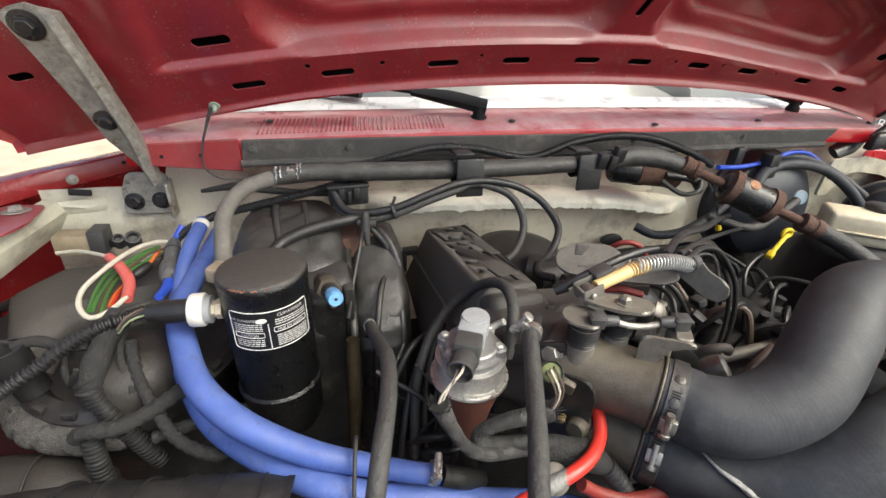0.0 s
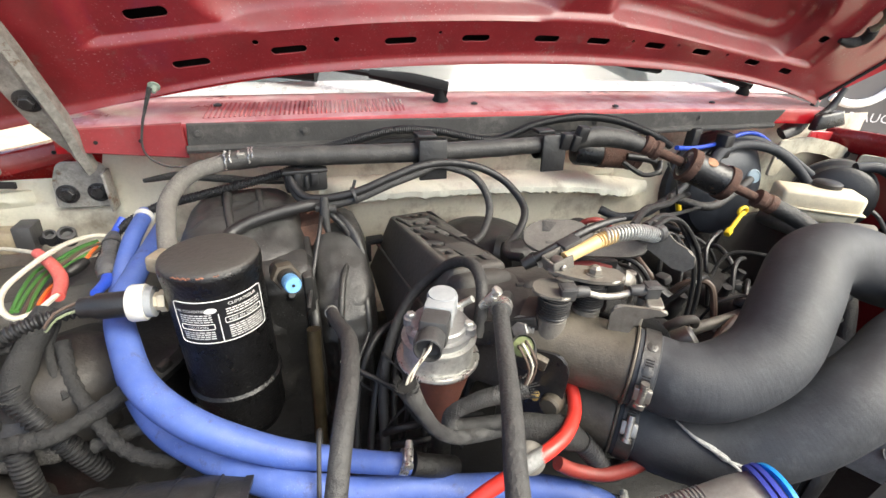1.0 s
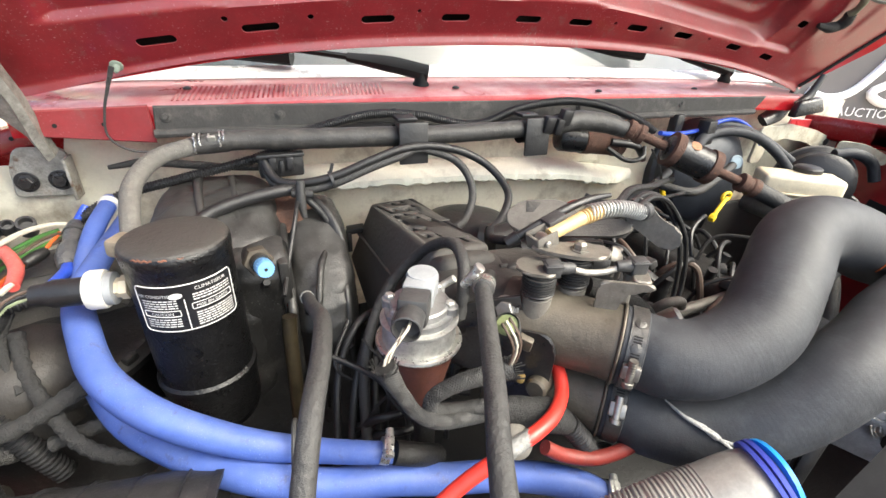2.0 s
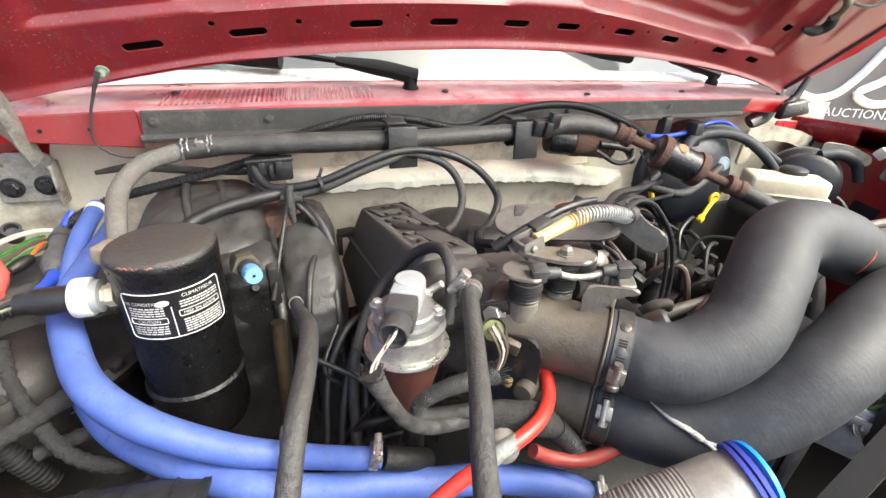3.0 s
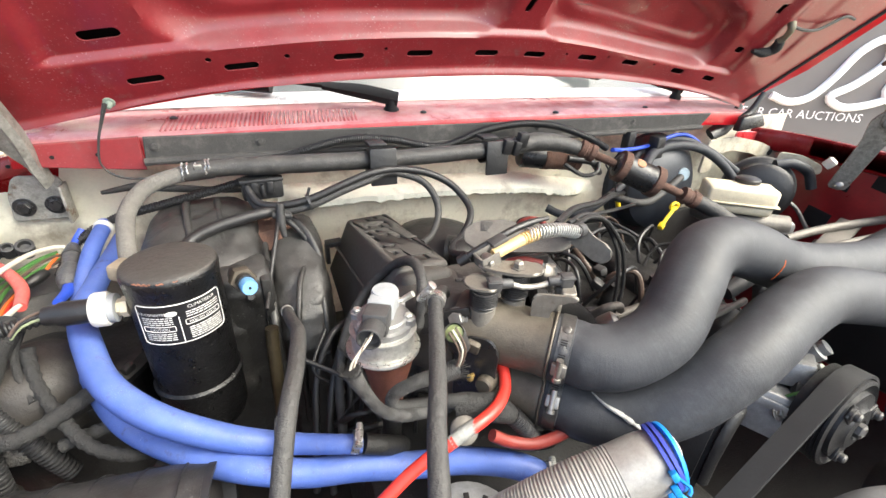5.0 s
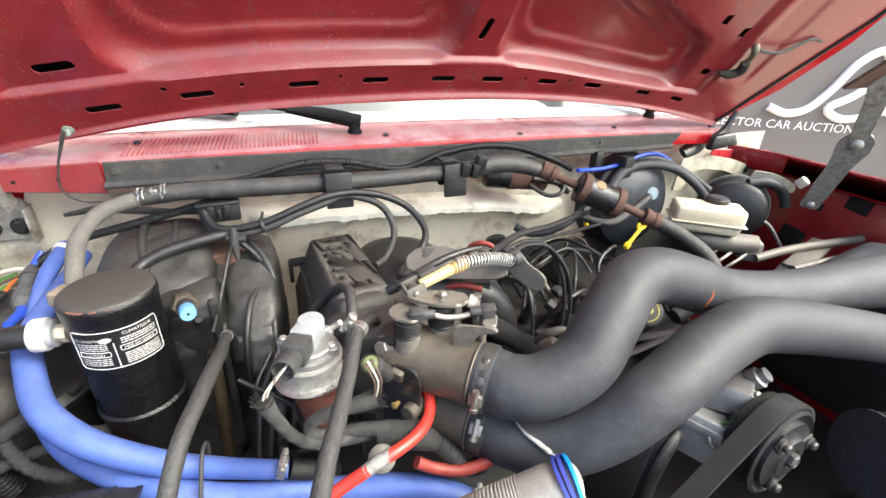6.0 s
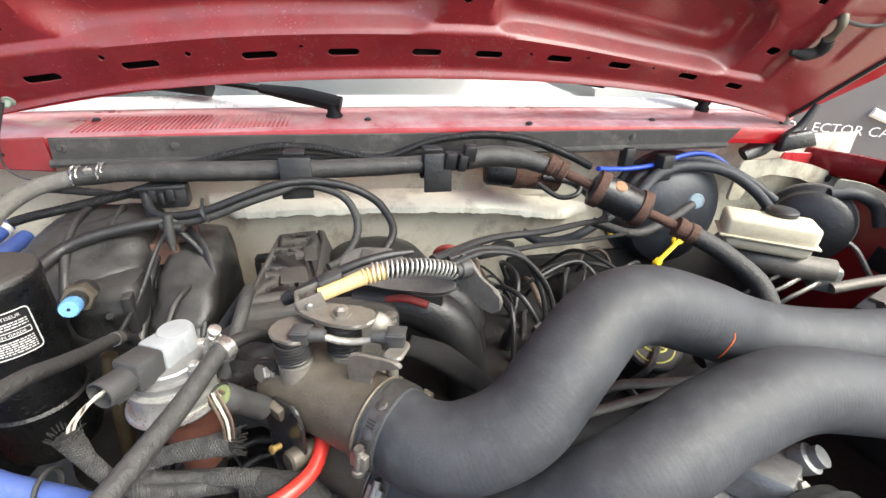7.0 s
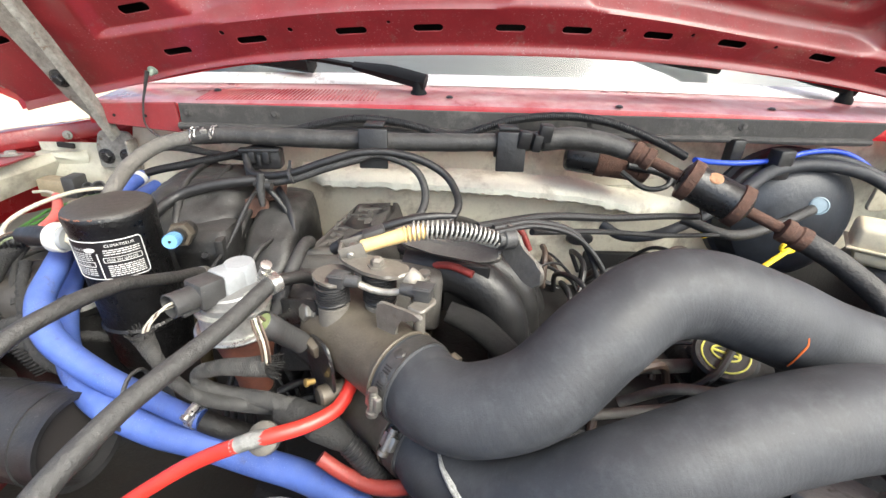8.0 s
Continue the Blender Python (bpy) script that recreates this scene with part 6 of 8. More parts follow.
DUSTY_CASE = mat("case_plastic", (0.012, 0.0118, 0.0116), 0.38, var=0.5, scale=9, bump=0.28, dust=0.75, dust_or_sheen_from=0.15, dust_or_sheen_col=(0.120, 0.115, 0.107), spots=(0.034, 0.032, 0.029), spot_amount=0.17, spot_scale=26, soft=0.2)
part("evaporator_dome", crumpled(puff(bmesh.new(), [(0.80, -0.066, 0.600, 0.086, 0.122), (1.035, -0.066, 0.600, 0.086, 0.122), (1.085, -0.066, 0.606, 0.084, 0.112), (1.118, -0.066, 0.618, 0.079, 0.096), (1.138, -0.066, 0.630, 0.069, 0.078), (1.148, -0.066, 0.636, 0.058, 0.062), (1.153, -0.066, 0.640, 0.035, 0.040), (1.155, -0.066, 0.640, 0.010, 0.010)], power=3.2), 0.0034, 24), DUSTY_CASE, hb, "dusty domed top of the case")
part("front_cover", crumpled(puff(bmesh.new(), [(0.84, -0.022, 0.515, 0.039, 0.034), (1.090, -0.022, 0.515, 0.039, 0.034), (1.106, -0.022, 0.518, 0.037, 0.031), (1.114, -0.022, 0.521, 0.032, 0.026), (1.117, -0.022, 0.522, 0.020, 0.015), (1.118, -0.022, 0.522, 0.004, 0.004)], power=5.0), 0.0012, 30), DUSTY_CASE, hb, "flat-fronted cover with a rounded top edge")
part("outlet_shell", crumpled(puff(bmesh.new(), [(0.80, 0.052, 0.585, 0.046, 0.122), (1.015, 0.052, 0.580, 0.046, 0.118), (1.055, 0.053, 0.588, 0.044, 0.104), (1.090, 0.055, 0.606, 0.040, 0.080), (1.112, 0.056, 0.626, 0.033, 0.056), (1.119, 0.056, 0.634, 0.022, 0.034), (1.121, 0.056, 0.636, 0.006, 0.008)], power=3.4), 0.0030, 26), DUSTY_CASE, hb, "dusty outlet shell beside the dome")
part("outlet_bulge", crumpled(puff(bmesh.new(), [(0.86, 0.056, 0.504, 0.026, 0.050), (1.000, 0.057, 0.504, 0.026, 0.050), (1.042, 0.058, 0.514, 0.025, 0.042), (1.064, 0.058, 0.528, 0.022, 0.034), (1.076, 0.058, 0.542, 0.016, 0.026), (1.080, 0.058, 0.548, 0.005, 0.010)], power=4.0), 0.0020, 30), DUSTY_CASE, hb, "raised dusty bulge")
# moulded ribs, the seam between the halves and its flange
for pts, r in (([(-0.088, 0.700, 1.146), (-0.085, 0.640, 1.158), (-0.078, 0.575, 1.148), (-0.070, 0.530, 1.122), (-0.066, 0.497, 1.085)], 0.0055), ([(-0.128, 0.660, 1.128), (-0.124, 0.600, 1.120), (-0.118, 0.545, 1.095), (-0.116, 0.500, 1.060)], 0.0045), ([(-0.045, 0.660, 1.156), (-0.040, 0.600, 1.150), (-0.036, 0.552, 1.130)], 0.0050),
               ([(0.016, 0.700, 1.118), (0.014, 0.620, 1.120), (0.012, 0.555, 1.104), (0.012, 0.505, 1.070), (0.012, 0.465, 1.03), (0.012, 0.460, 0.90)], 0.0060), ([(0.074, 0.610, 1.098), (0.068, 0.560, 1.088), (0.052, 0.500, 1.086), (0.042, 0.462, 1.052), (0.038, 0.452, 1.00), (0.038, 0.450, 0.90)], 0.0042), ([(0.088, 0.600, 1.080), (0.086, 0.555, 1.070), (0.080, 0.500, 1.058), (0.078, 0.468, 1.020), (0.076, 0.455, 0.92)], 0.0050)):
    part("moulded_rib", tubed(pts, r, 10, wobble=0.18), DUSTY_CASE, hb)
part("seam_flange", blocked((0.005, 0.505, 1.010), (0.012, 0.055, 0.20), (0, 0, 8), bevel=0.003), DUSTY_CASE, hb)
part("rusty_clip", blocked((0.030, 0.612, 1.131), (0.060, 0.052, 0.006), (8, -6, 14), bevel=0.002), RUST, hb, "rusty steel plate on the case")
part("rusty_clip_leg", blocked((0.024, 0.582, 1.116), (0.034, 0.006, 0.030), (-18, 0, 14), bevel=0.002), RUST, hb)
part("clip_strap", tubed([(0.052, 0.602, 1.142), (0.070, 0.580, 1.124), (0.082, 0.556, 1.098), (0.088, 0.536, 1.066)], [0.006, 0.007, 0.006, 0.004], 8, flat=0.4), BLACK, hb)
for x, y, z in ((-0.100, 0.486, 1.070), (0.034, 0.452, 1.060), (0.074, 0.458, 0.985), (-0.012, 0.478, 1.085), (-0.110, 0.560, 1.116)):
    part("case_screw", lathed([(0.0055, -0.004), (0.0055, 0.005), (0.004, 0.007), (0.001, 0.007)], (x, y + 0.004, z), (0, -0.8, 0.6), 8), BLACK, hb)
part("side_clip", blocked((0.128, 0.690, 1.042), (0.030, 0.020, 0.010), (0, -6, -6), bevel=0.002), BLACK, hb)
part("side_clip_leg", blocked((0.116, 0.688, 1.022), (0.008, 0.018, 0.036), bevel=0.002), BLACK, hb)


# ---- plenum and valve ----
pl = thing("intake_plenum", (0.18, 0.53, 0.9), "dusty brown-black intake plenum with a ribbed sloping lid", "intake plenum")
corners = [Vector((0.157, 0.385, 1.150)), Vector((0.226, 0.392, 1.147)), Vector((0.230, 0.684, 1.092)), Vector((0.156, 0.688, 1.086))]
bm = bmesh.new()
low = [Vector((0.106, 0.362, 0.99)), Vector((0.250, 0.372, 0.99)), Vector((0.262, 0.70, 0.98)), Vector((0.118, 0.705, 0.98))]
lv, hv = [bm.verts.new(p) for p in low], [bm.verts.new(p) for p in corners]
bm.faces.new(lv[::-1])
bm.faces.new(hv)
for i in range(4):
    bm.faces.new((lv[i], lv[(i + 1) % 4], hv[(i + 1) % 4], hv[i]))
bmesh.ops.bevel(bm, geom=bm.edges[:], offset=0.006, segments=3, affect="EDGES", profile=0.5)
case = part("case", bm, LID, pl)
part("side_seam", tubed([low[3].lerp(corners[3], 0.46) + Vector((-0.001, 0, 0)), low[0].lerp(corners[0], 0.62) + Vector((-0.001, 0, 0))], 0.0028, 8), LID, pl)
ux = (corners[1] - corners[0]).normalized()
uy = (corners[3] - corners[0]).normalized()
un = ux.cross(uy).normalized()
# narrow slots pressed into the lid, along its length: (along, across, length, width)
bm = bmesh.new()
for f, g, a, b in ((0.80, 0.10, 0.072, 0.0030), (0.86, 0.90, 0.090, 0.0032), (0.60, 0.14, 0.026, 0.0045), (0.62, 0.34, 0.018, 0.0035), (0.70, 0.52, 0.016, 0.0060), (0.47, 0.16, 0.030, 0.0040), (0.52, 0.46, 0.014, 0.0065), (0.60, 0.66, 0.016, 0.0040), (0.44, 0.64, 0.012, 0.0060), (0.33, 0.14, 0.014, 0.0050), (0.31, 0.34, 0.012, 0.0065), (0.34, 0.86, 0.100, 0.0036), (0.20, 0.22, 0.014, 0.0050), (0.16, 0.44, 0.034, 0.0038), (0.24, 0.60, 0.020, 0.0040), (0.08, 0.30, 0.018, 0.0040), (0.74, 0.28, 0.016, 0.0040), (0.90, 0.40, 0.020, 0.0038), (0.92, 0.62, 0.016, 0.0045), (0.78, 0.70, 0.020, 0.0036), (0.10, 0.70, 0.026, 0.0036)):
    o = corners[0].lerp(corners[3], f).lerp(corners[1].lerp(corners[2], f), g)
    block(bm, o, (b * 1.35, a, 0.012), rot=Matrix((ux, un.cross(ux), un)).transposed(), bevel=0)
cutter = part("cutter", bm, HOLE, pl, smooth=False)
cut = case.modifiers.new("slots", "BOOLEAN")
cut.operation, cut.object, cut.solver = "DIFFERENCE", cutter, "EXACT"
bpy.context.view_layer.update()
cut_mesh = bpy.data.meshes.new_from_object(case.evaluated_get(bpy.context.evaluated_depsgraph_get()))
case.modifiers.clear()
case.data = cut_mesh
bpy.data.objects.remove(cutter)
# low platforms between the slots
for f, g, a, b in ((0.56, 0.78, 0.016, 0.100), (0.22, 0.62, 0.030, 0.060)):
    o = corners[0].lerp(corners[3], f).lerp(corners[1].lerp(corners[2], f), g)
    part("raised_panel", blocked(o + un * 0.0002, (a, b, 0.0016), rot=Matrix((ux, un.cross(ux), un)).transposed(), bevel=0.0007), LID, pl)
part("outlet_neck", blocked((0.20, 0.345, 1.095), (0.11, 0.10, 0.10), (0, 0, -42), bevel=0.02, seg=3), LID, pl, "plenum neck behind the throttle body")
part("front_slope", blocked((0.186, 0.372, 1.122), (0.066, 0.050, 0.052), (-24, 0, 2), bevel=0.010, seg=3), LID, pl)
part("side_arm", blocked((0.262, 0.362, 1.112), (0.090, 0.060, 0.062), (-12, 4, 2), bevel=0.008, seg=3), LID, pl, "dusty box-shaped side arm")
part("side_arm_rib", tubed([(0.215, 0.345, 1.146), (0.262, 0.342, 1.144), (0.306, 0.345, 1.138)], 0.0024, 8), LID, pl)
part("runner", tubed([(0.27, 0.40, 1.12), (0.33, 0.385, 1.125), (0.375, 0.37, 1.09), (0.39, 0.36, 1.02), (0.39, 0.36, 0.95)], [0.026, 0.027, 0.026, 0.024, 0.022], 20), BLACK, pl, "dark curved intake runner")
part("runner_tab", blocked((0.335, 0.368, 1.115), (0.050, 0.008, 0.064), (0, 0, -10), bevel=0.003), DUSTY, pl)
part("runner", tubed([(0.27, 0.47, 1.10), (0.34, 0.46, 1.105), (0.40, 0.45, 1.07), (0.42, 0.44, 1.0), (0.42, 0.44, 0.93)], [0.026, 0.027, 0.026, 0.024, 0.022], 20), DUSTY, pl)
dm = thing("air_dome", (0.31, 0.63, 0.98), "dark rounded air duct dome behind the plenum", "duct")
part("dome", lathed([(0.10, 0.96), (0.105, 1.0), (0.098, 1.035), (0.075, 1.062), (0.04, 1.075), (0.002, 1.078)], (0.31, 0.63, 0), (0, 0, 1), 32), DUSTY, dm)
part("duct", tubed([(0.30, 0.56, 1.06), (0.36, 0.52, 1.06), (0.42, 0.50, 1.03), (0.44, 0.50, 0.97)], 0.03, 18), DUSTY, dm)

ev = thing("egr_valve", (0.114, 0.298, 1.0), "zinc-plated exhaust recirculation valve with a grey sensor on top", "valve")
EX, EY = 0.114, 0.299
part("pipe", lathed([(0.016, 1.03), (0.017, 1.05), (0.022, 1.075), (0.029, 1.105), (0.029, 1.1145)], (EX + 0.004, EY, 0), (0, 0, 1), 24), COPPER, ev, "red-brown tapered base")
part("stem", lathed([(0.011, 0.93), (0.011, 1.02), (0.014, 1.022), (0.014, 1.034)], (EX + 0.008, EY, 0), (0, 0, 1), 14), GRIME_SHADE, ev)
part("flange", lathed([(0.024, 1.1105), (0.0345, 1.1125), (0.0374, 1.1140), (0.0384, 1.1160), (0.0376, 1.1180), (0.0358, 1.1188), (0.0345, 1.1180), (0.0318, 1.1180)], (EX, EY, 0), (0, 0, 1), 48), CLAMP_STEEL, ev, "rolled zinc flange")
part("drum", lathed([(0.0322, 1.1170), (0.0322, 1.1365), (0.0336, 1.1373), (0.0340, 1.1387), (0.0336, 1.1401), (0.0312, 1.1407), (0.0305, 1.1410)], (EX, EY, 0), (0, 0, 1), 56), ZINC, ev, "spangled zinc vacuum drum")
part("neck", lathed([(0.0290, 1.1400), (0.0290, 1.1455), (0.0302, 1.1460), (0.0302, 1.1478), (0.020, 1.1485)], (EX, EY, 0), (0, 0, 1), 48), BRIGHT, ev, "pale cast upper ring")
part("cover", lathed([(0.0255, 1.1465), (0.0255, 1.1540), (0.0240, 1.1555), (0.014, 1.1562)], (EX, EY, 0), (0, 0, 1), 40), BRIGHT, ev, "cast alloy cover")
for a in (35, 150, 205, 330):
    p = Vector((EX + 0.0262 * math.cos(radians(a)), EY + 0.0262 * math.sin(radians(a)), 1.1535))
    part("screw_boss", lathed([(0.0068, -0.008), (0.0068, 0.0), (0.0058, 0.0008)], p, (0, 0, 1), 16), BRIGHT, ev)
    part("cover_screw", lathed([(0.0046, 0.0006), (0.0046, 0.0036), (0.0030, 0.0048), (0.001, 0.0046)], p, (0, 0, 1), 6), ZINC, ev, smooth=False)
part("vacuum_nipple", tubed([(EX + 0.020, EY + 0.016, 1.1510), (EX + 0.030, EY + 0.016, 1.1570), (EX + 0.036, EY + 0.012, 1.1630)], 0.0034, 10), ZINC, ev)
cd = Vector((-0.47, -0.87, 0.10)).normalized()
cs = cd.cross(Vector((0, 0, 1))).normalized()
cu2 = cs.cross(cd).normalized()
crot = Matrix((cs, cd, cu2)).transposed()
sc = Vector((EX + 0.006, EY + 0.012, 1.1620))
part("sensor", lathed([(0.014, -0.016), (0.014, 0.010), (0.0125, 0.013), (0.004, 0.0135)], sc, (0, 0, 1), 28), SENSOR, ev, "pale grey round sensor")
part("sensor_neck", blocked(sc + cd * 0.012 + Vector((0, 0, -0.002)), (0.026, 0.026, 0.026), rot=crot, bevel=0.003), SENSOR, ev)
part("socket", blocked(sc + cd * 0.036 + Vector((0, 0, -0.002)), (0.024, 0.024, 0.024), rot=crot, bevel=0.003), PLUG, ev, "dark grey socket")
pc0 = sc + cd * 0.044 + Vector((0, 0, -0.003))
pg = part("plug", lathed([(0.0100, 0.0), (0.0110, 0.002), (0.0115, 0.024), (0.0105, 0.0245), (0.0095, 0.018), (0.002, 0.016)], pc0, cd, 24, squash=0.9), PLUG, ev, "dark grey wiring plug with an open mouth")
part("plug_latch", blocked(pc0 + cs * 0.011 + cd * 0.004, (0.004, 0.026, 0.006), rot=crot, bevel=0.001), PLUG, pg)
part("plug_latch", blocked(pc0 + cu2 * -0.011 + cd * 0.006, (0.010, 0.022, 0.004), rot=crot, bevel=0.001), PLUG, pg)
pw = pc0 + cd * 0.018
for k in range(3):
    e = Vector((0.003 * (k - 1), 0.001 * k, 0.0022 * (k - 1)))
    part("wire", tubed([pw + e, pw + cd * 0.012 + e, pw + cd * 0.016 + e * 0.8 + Vector((-0.008, 0.0, -0.010)), Vector((0.070, 0.240, 1.148)) + e * 0.6, Vector((0.071, 0.241, 1.132)) + e * 0.5], 0.0012, 6), (WIRE_WHITE, WIRE_BROWN, WIRE_WHITE)[k], ev)

SLEEVE_A = [(0.0685, 0.238, 1.148), (0.072, 0.236, 1.139), (0.079, 0.232, 1.124), (0.091, 0.230, 1.102), (0.110, 0.232, 1.084), (0.138, 0.238, 1.072), (0.165, 0.242, 1.066)]
SLEEVE_B = [(0.168, 0.234, 1.122), (0.152, 0.234, 1.120), (0.128, 0.235, 1.118), (0.107, 0.236, 1.110), (0.104, 0.238, 1.096), (0.116, 0.242, 1.084), (0.136, 0.244, 1.077), (0.160, 0.238, 1.078), (0.180, 0.232, 1.076)]
BRAID_STRAND = mat("braid_strand", (0.042, 0.041, 0.0395), 0.55, var=0.3, scale=60, bump=0.2)
br = thing("braided_harness", (0.12, 0.25, 1.05), "frayed grey braided wiring sleeve looping below the valve", "wiring harness")
part("sleeve", tubed(SLEEVE_A, [0.0080, 0.0052, 0.0048, 0.0052, 0.0056, 0.006, 0.0065], 12, wobble=0.08), BRAID, br)
tagged(part("weave", weave(bmesh.new(), SLEEVE_A, [0.0080, 0.0052, 0.0048, 0.0052, 0.0056, 0.006, 0.0065]), BRAID_STRAND, br, "open woven strands"), kind="stuff")
rng = random.Random(9)
bm = bmesh.new()
for k in range(26):
    a = 2 * math.pi * k / 26
    o = Vector((0.0685 + 0.0080 * math.cos(a), 0.238 + 0.0080 * math.sin(a), 1.147))
    tube(bm, [o, o + Vector((0.0025 * math.cos(a) + rng.uniform(-1, 1) * 0.0015, 0.0025 * math.sin(a), 0.004 + rng.uniform(-1, 1) * 0.002))], 0.0005, 4)
tagged(part("frayed_end", bm, BRAID, br), kind="stuff")
part("sleeve", tubed(SLEEVE_B, [0.0090, 0.0070, 0.0060, 0.0054, 0.0054, 0.0058, 0.0065, 0.0075], 12, wobble=0.08), BRAID, br)
tagged(part("weave", weave(bmesh.new(), SLEEVE_B, [0.0090, 0.0070, 0.0060, 0.0054, 0.0054, 0.0058, 0.0065, 0.0075]), BRAID_STRAND, br, "open woven strands"), kind="stuff")
bm = bmesh.new()
for k in range(30):
    a = 2 * math.pi * k / 30
    o = Vector((0.169, 0.234 + 0.0088 * math.cos(a), 1.121 + 0.0080 * math.sin(a)))
    tube(bm, [o, o + Vector((0.006 + rng.uniform(-1, 1) * 0.003, 0.002 * math.cos(a), 0.002 * math.sin(a)))], 0.0005, 4)
tagged(part("frayed_end", bm, BRAID, br), kind="stuff")
part("tape_wrap", tubed([(0.170, 0.236, 1.068), (0.185, 0.231, 1.070), (0.205, 0.225, 1.066), (0.222, 0.220, 1.056), (0.235, 0.218, 1.045)], [0.010, 0.014, 0.015, 0.012, 0.008], 12, wobble=0.35, step=0.003), TAPE, br, "loose black cloth tape")
part("loom_tail", tubed([(0.228, 0.219, 1.052), (0.245, 0.215, 1.030), (0.262, 0.212, 1.005), (0.29, 0.22, 0.985)], 0.0095, 12, rib=0.0014, pitch=0.004), LOOM, br)
pk = thing("sensor_plug", (0.185, 0.237, 1.14), "dark wiring plug with a green seal and pale wires", "connector")
pd = Vector((-0.42, -0.45, 0.79)).normalized()
p0 = Vector((0.171, 0.247, 1.150))
part("body", lathed([(0.0095, -0.035), (0.0095, -0.004), (0.0102, -0.003), (0.0102, 0.012), (0.0095, 0.014), (0.0088, 0.010)], p0, pd, 18), PLUG, pk)
part("seal", lathed([(0.0086, 0.008), (0.0086, 0.0115), (0.007, 0.0120)], p0, pd, 16), mat("green_seal", (0.22, 0.27, 0.11), 0.5, dust=0.3), pk, "pale green seal")
for k in range(3):
    q = p0 + pd * 0.013 + Vector((0.003 * (k - 1), 0, 0.002 * (k - 1)))
    part("wire", tubed([q, q + pd * 0.008, q + Vector((0.004, -0.012, -0.012)), q + Vector((0.002, -0.010, -0.034)), Vector((0.168, 0.234, 1.124))], 0.0011, 6), (WIRE_BROWN, WIRE_WHITE, WIRE_BROWN)[k], pk)
part("rear_loom", tubed([p0 - pd * 0.03, p0 - pd * 0.05 + Vector((0.004, 0.004, 0)), (0.20, 0.30, 1.06)], 0.006, 10), TAPE, pk)
shield = thing("heat_shield", (0.205, 0.26, 1.0), "thin black bracket plate with a brass screw beside the throttle body", "bracket")
bm = bmesh.new()
plate(bm, [(-0.020, -0.055), (0.026, -0.055), (0.028, 0.025), (0.020, 0.040), (-0.008, 0.036), (-0.020, 0.02)], (0.200, 0.262, 1.094), (0.66, -0.75, 0), (0, 0, 1), 0.003, rounding=0.008)
part("plate", bm, SATIN, shield, smooth=False)
part("brass_screw", lathed([(0.0028, 0), (0.0028, 0.006), (0.0038, 0.0065), (0.0038, 0.0085), (0.0026, 0.009)], (0.196, 0.252, 1.088), (-0.7, -0.6, 0.3), 10), mat("brass", (0.5, 0.34, 0.12), 0.4, metal=0.8), shield)
part("strap", blocked((0.176, 0.290, 1.136), (0.062, 0.004, 0.026), (0, -18, -30), bevel=0.0015), SATIN, shield)

# throttle cable, spring and bracket
tc = thing("throttle_cable", (0.3, 0.30, 1.19), "throttle cable with an amber boot and an open coil spring", "cable")
b0, b1, b2, b3 = Vector((0.237, 0.303, 1.198)), Vector((0.274, 0.307, 1.209)), Vector((0.293, 0.309, 1.212)), Vector((0.358, 0.321, 1.199))
part("boot", tubed([b0, b0.lerp(b1, 0.5), b1], [0.0060, 0.0060, 0.0068], 16), AMBER, tc, "amber plastic sleeve")
part("boot_bellows", tubed([b1, b2], 0.0064, 16, rib=0.0022, pitch=0.0038), AMBER, tc)
part("core", tubed([b1, b2, (0.325, 0.315, 1.209), b3, (0.380, 0.330, 1.196)], 0.0046, 10), BLACK, tc)
bm = bmesh.new()
path = spline([b2 - Vector((0.012, 0, 0)), (0.310, 0.312, 1.212), (0.335, 0.317, 1.207), b3], 0.001)
coil = []
turns = 19
for i in range(turns * 12 + 1):
    f = i / (turns * 12) * (len(path) - 1)
    k = min(int(f), len(path) - 2)
    p = path[k].lerp(path[k + 1], f - k)
    tn = (path[k + 1] - path[k]).normalized()
    s = tn.cross(Vector((0, 0, 1))).normalized()
    a = 2 * math.pi * i / 12
    coil.append(p + (s * math.cos(a) + s.cross(tn) * math.sin(a)) * 0.0076)
tube(bm, coil, 0.0011, 5, smooth_path=False)
part("spring", bm, ZINC, tc, "open steel coil spring")
ca = (b1 - b0).normalized()
cside = ca.cross(Vector((0, 0, 1))).normalized()
crot2 = Matrix((ca, -cside, ca.cross(-cside))).transposed()
for w in (-0.0085, 0.0085):
    part("clevis_cheek", blocked(b0 - ca * 0.008 + cside * w, (0.022, 0.0022, 0.016), rot=crot2, bevel=0.002), CAST, tc, "worn steel clevis cheek")
part("clevis_bridge", blocked(b0 - ca * 0.018, (0.003, 0.018, 0.014), rot=crot2, bevel=0.001), CAST, tc)
part("cable_ball", lathed([(0.002, -0.007), (0.0052, -0.005), (0.0062, 0), (0.0052, 0.005), (0.002, 0.007)], b0 - ca * 0.008, cside, 16), STEEL, tc, "bright cable end")
part("clevis_pin", lathed([(0.0032, 0), (0.0032, 0.002), (0.002, 0.003)], b0 - ca * 0.010 + cside * 0.0095, cside, 12), STEEL, tc)
part("guide_tray", tubed([(0.214, 0.321, 1.190), (0.236, 0.318, 1.203), (0.268, 0.320, 1.215), (0.296, 0.324, 1.2195), (0.320, 0.328, 1.219)], [0.0040, 0.0042, 0.0042, 0.0040, 0.0025], 10, flat=0.8), BLACK, tc, "black guide tray")
part("tray_clip", blocked((0.246, 0.313, 1.2085), (0.020, 0.014, 0.006), (0, -18, 8), bevel=0.0015), PLUG, tc)
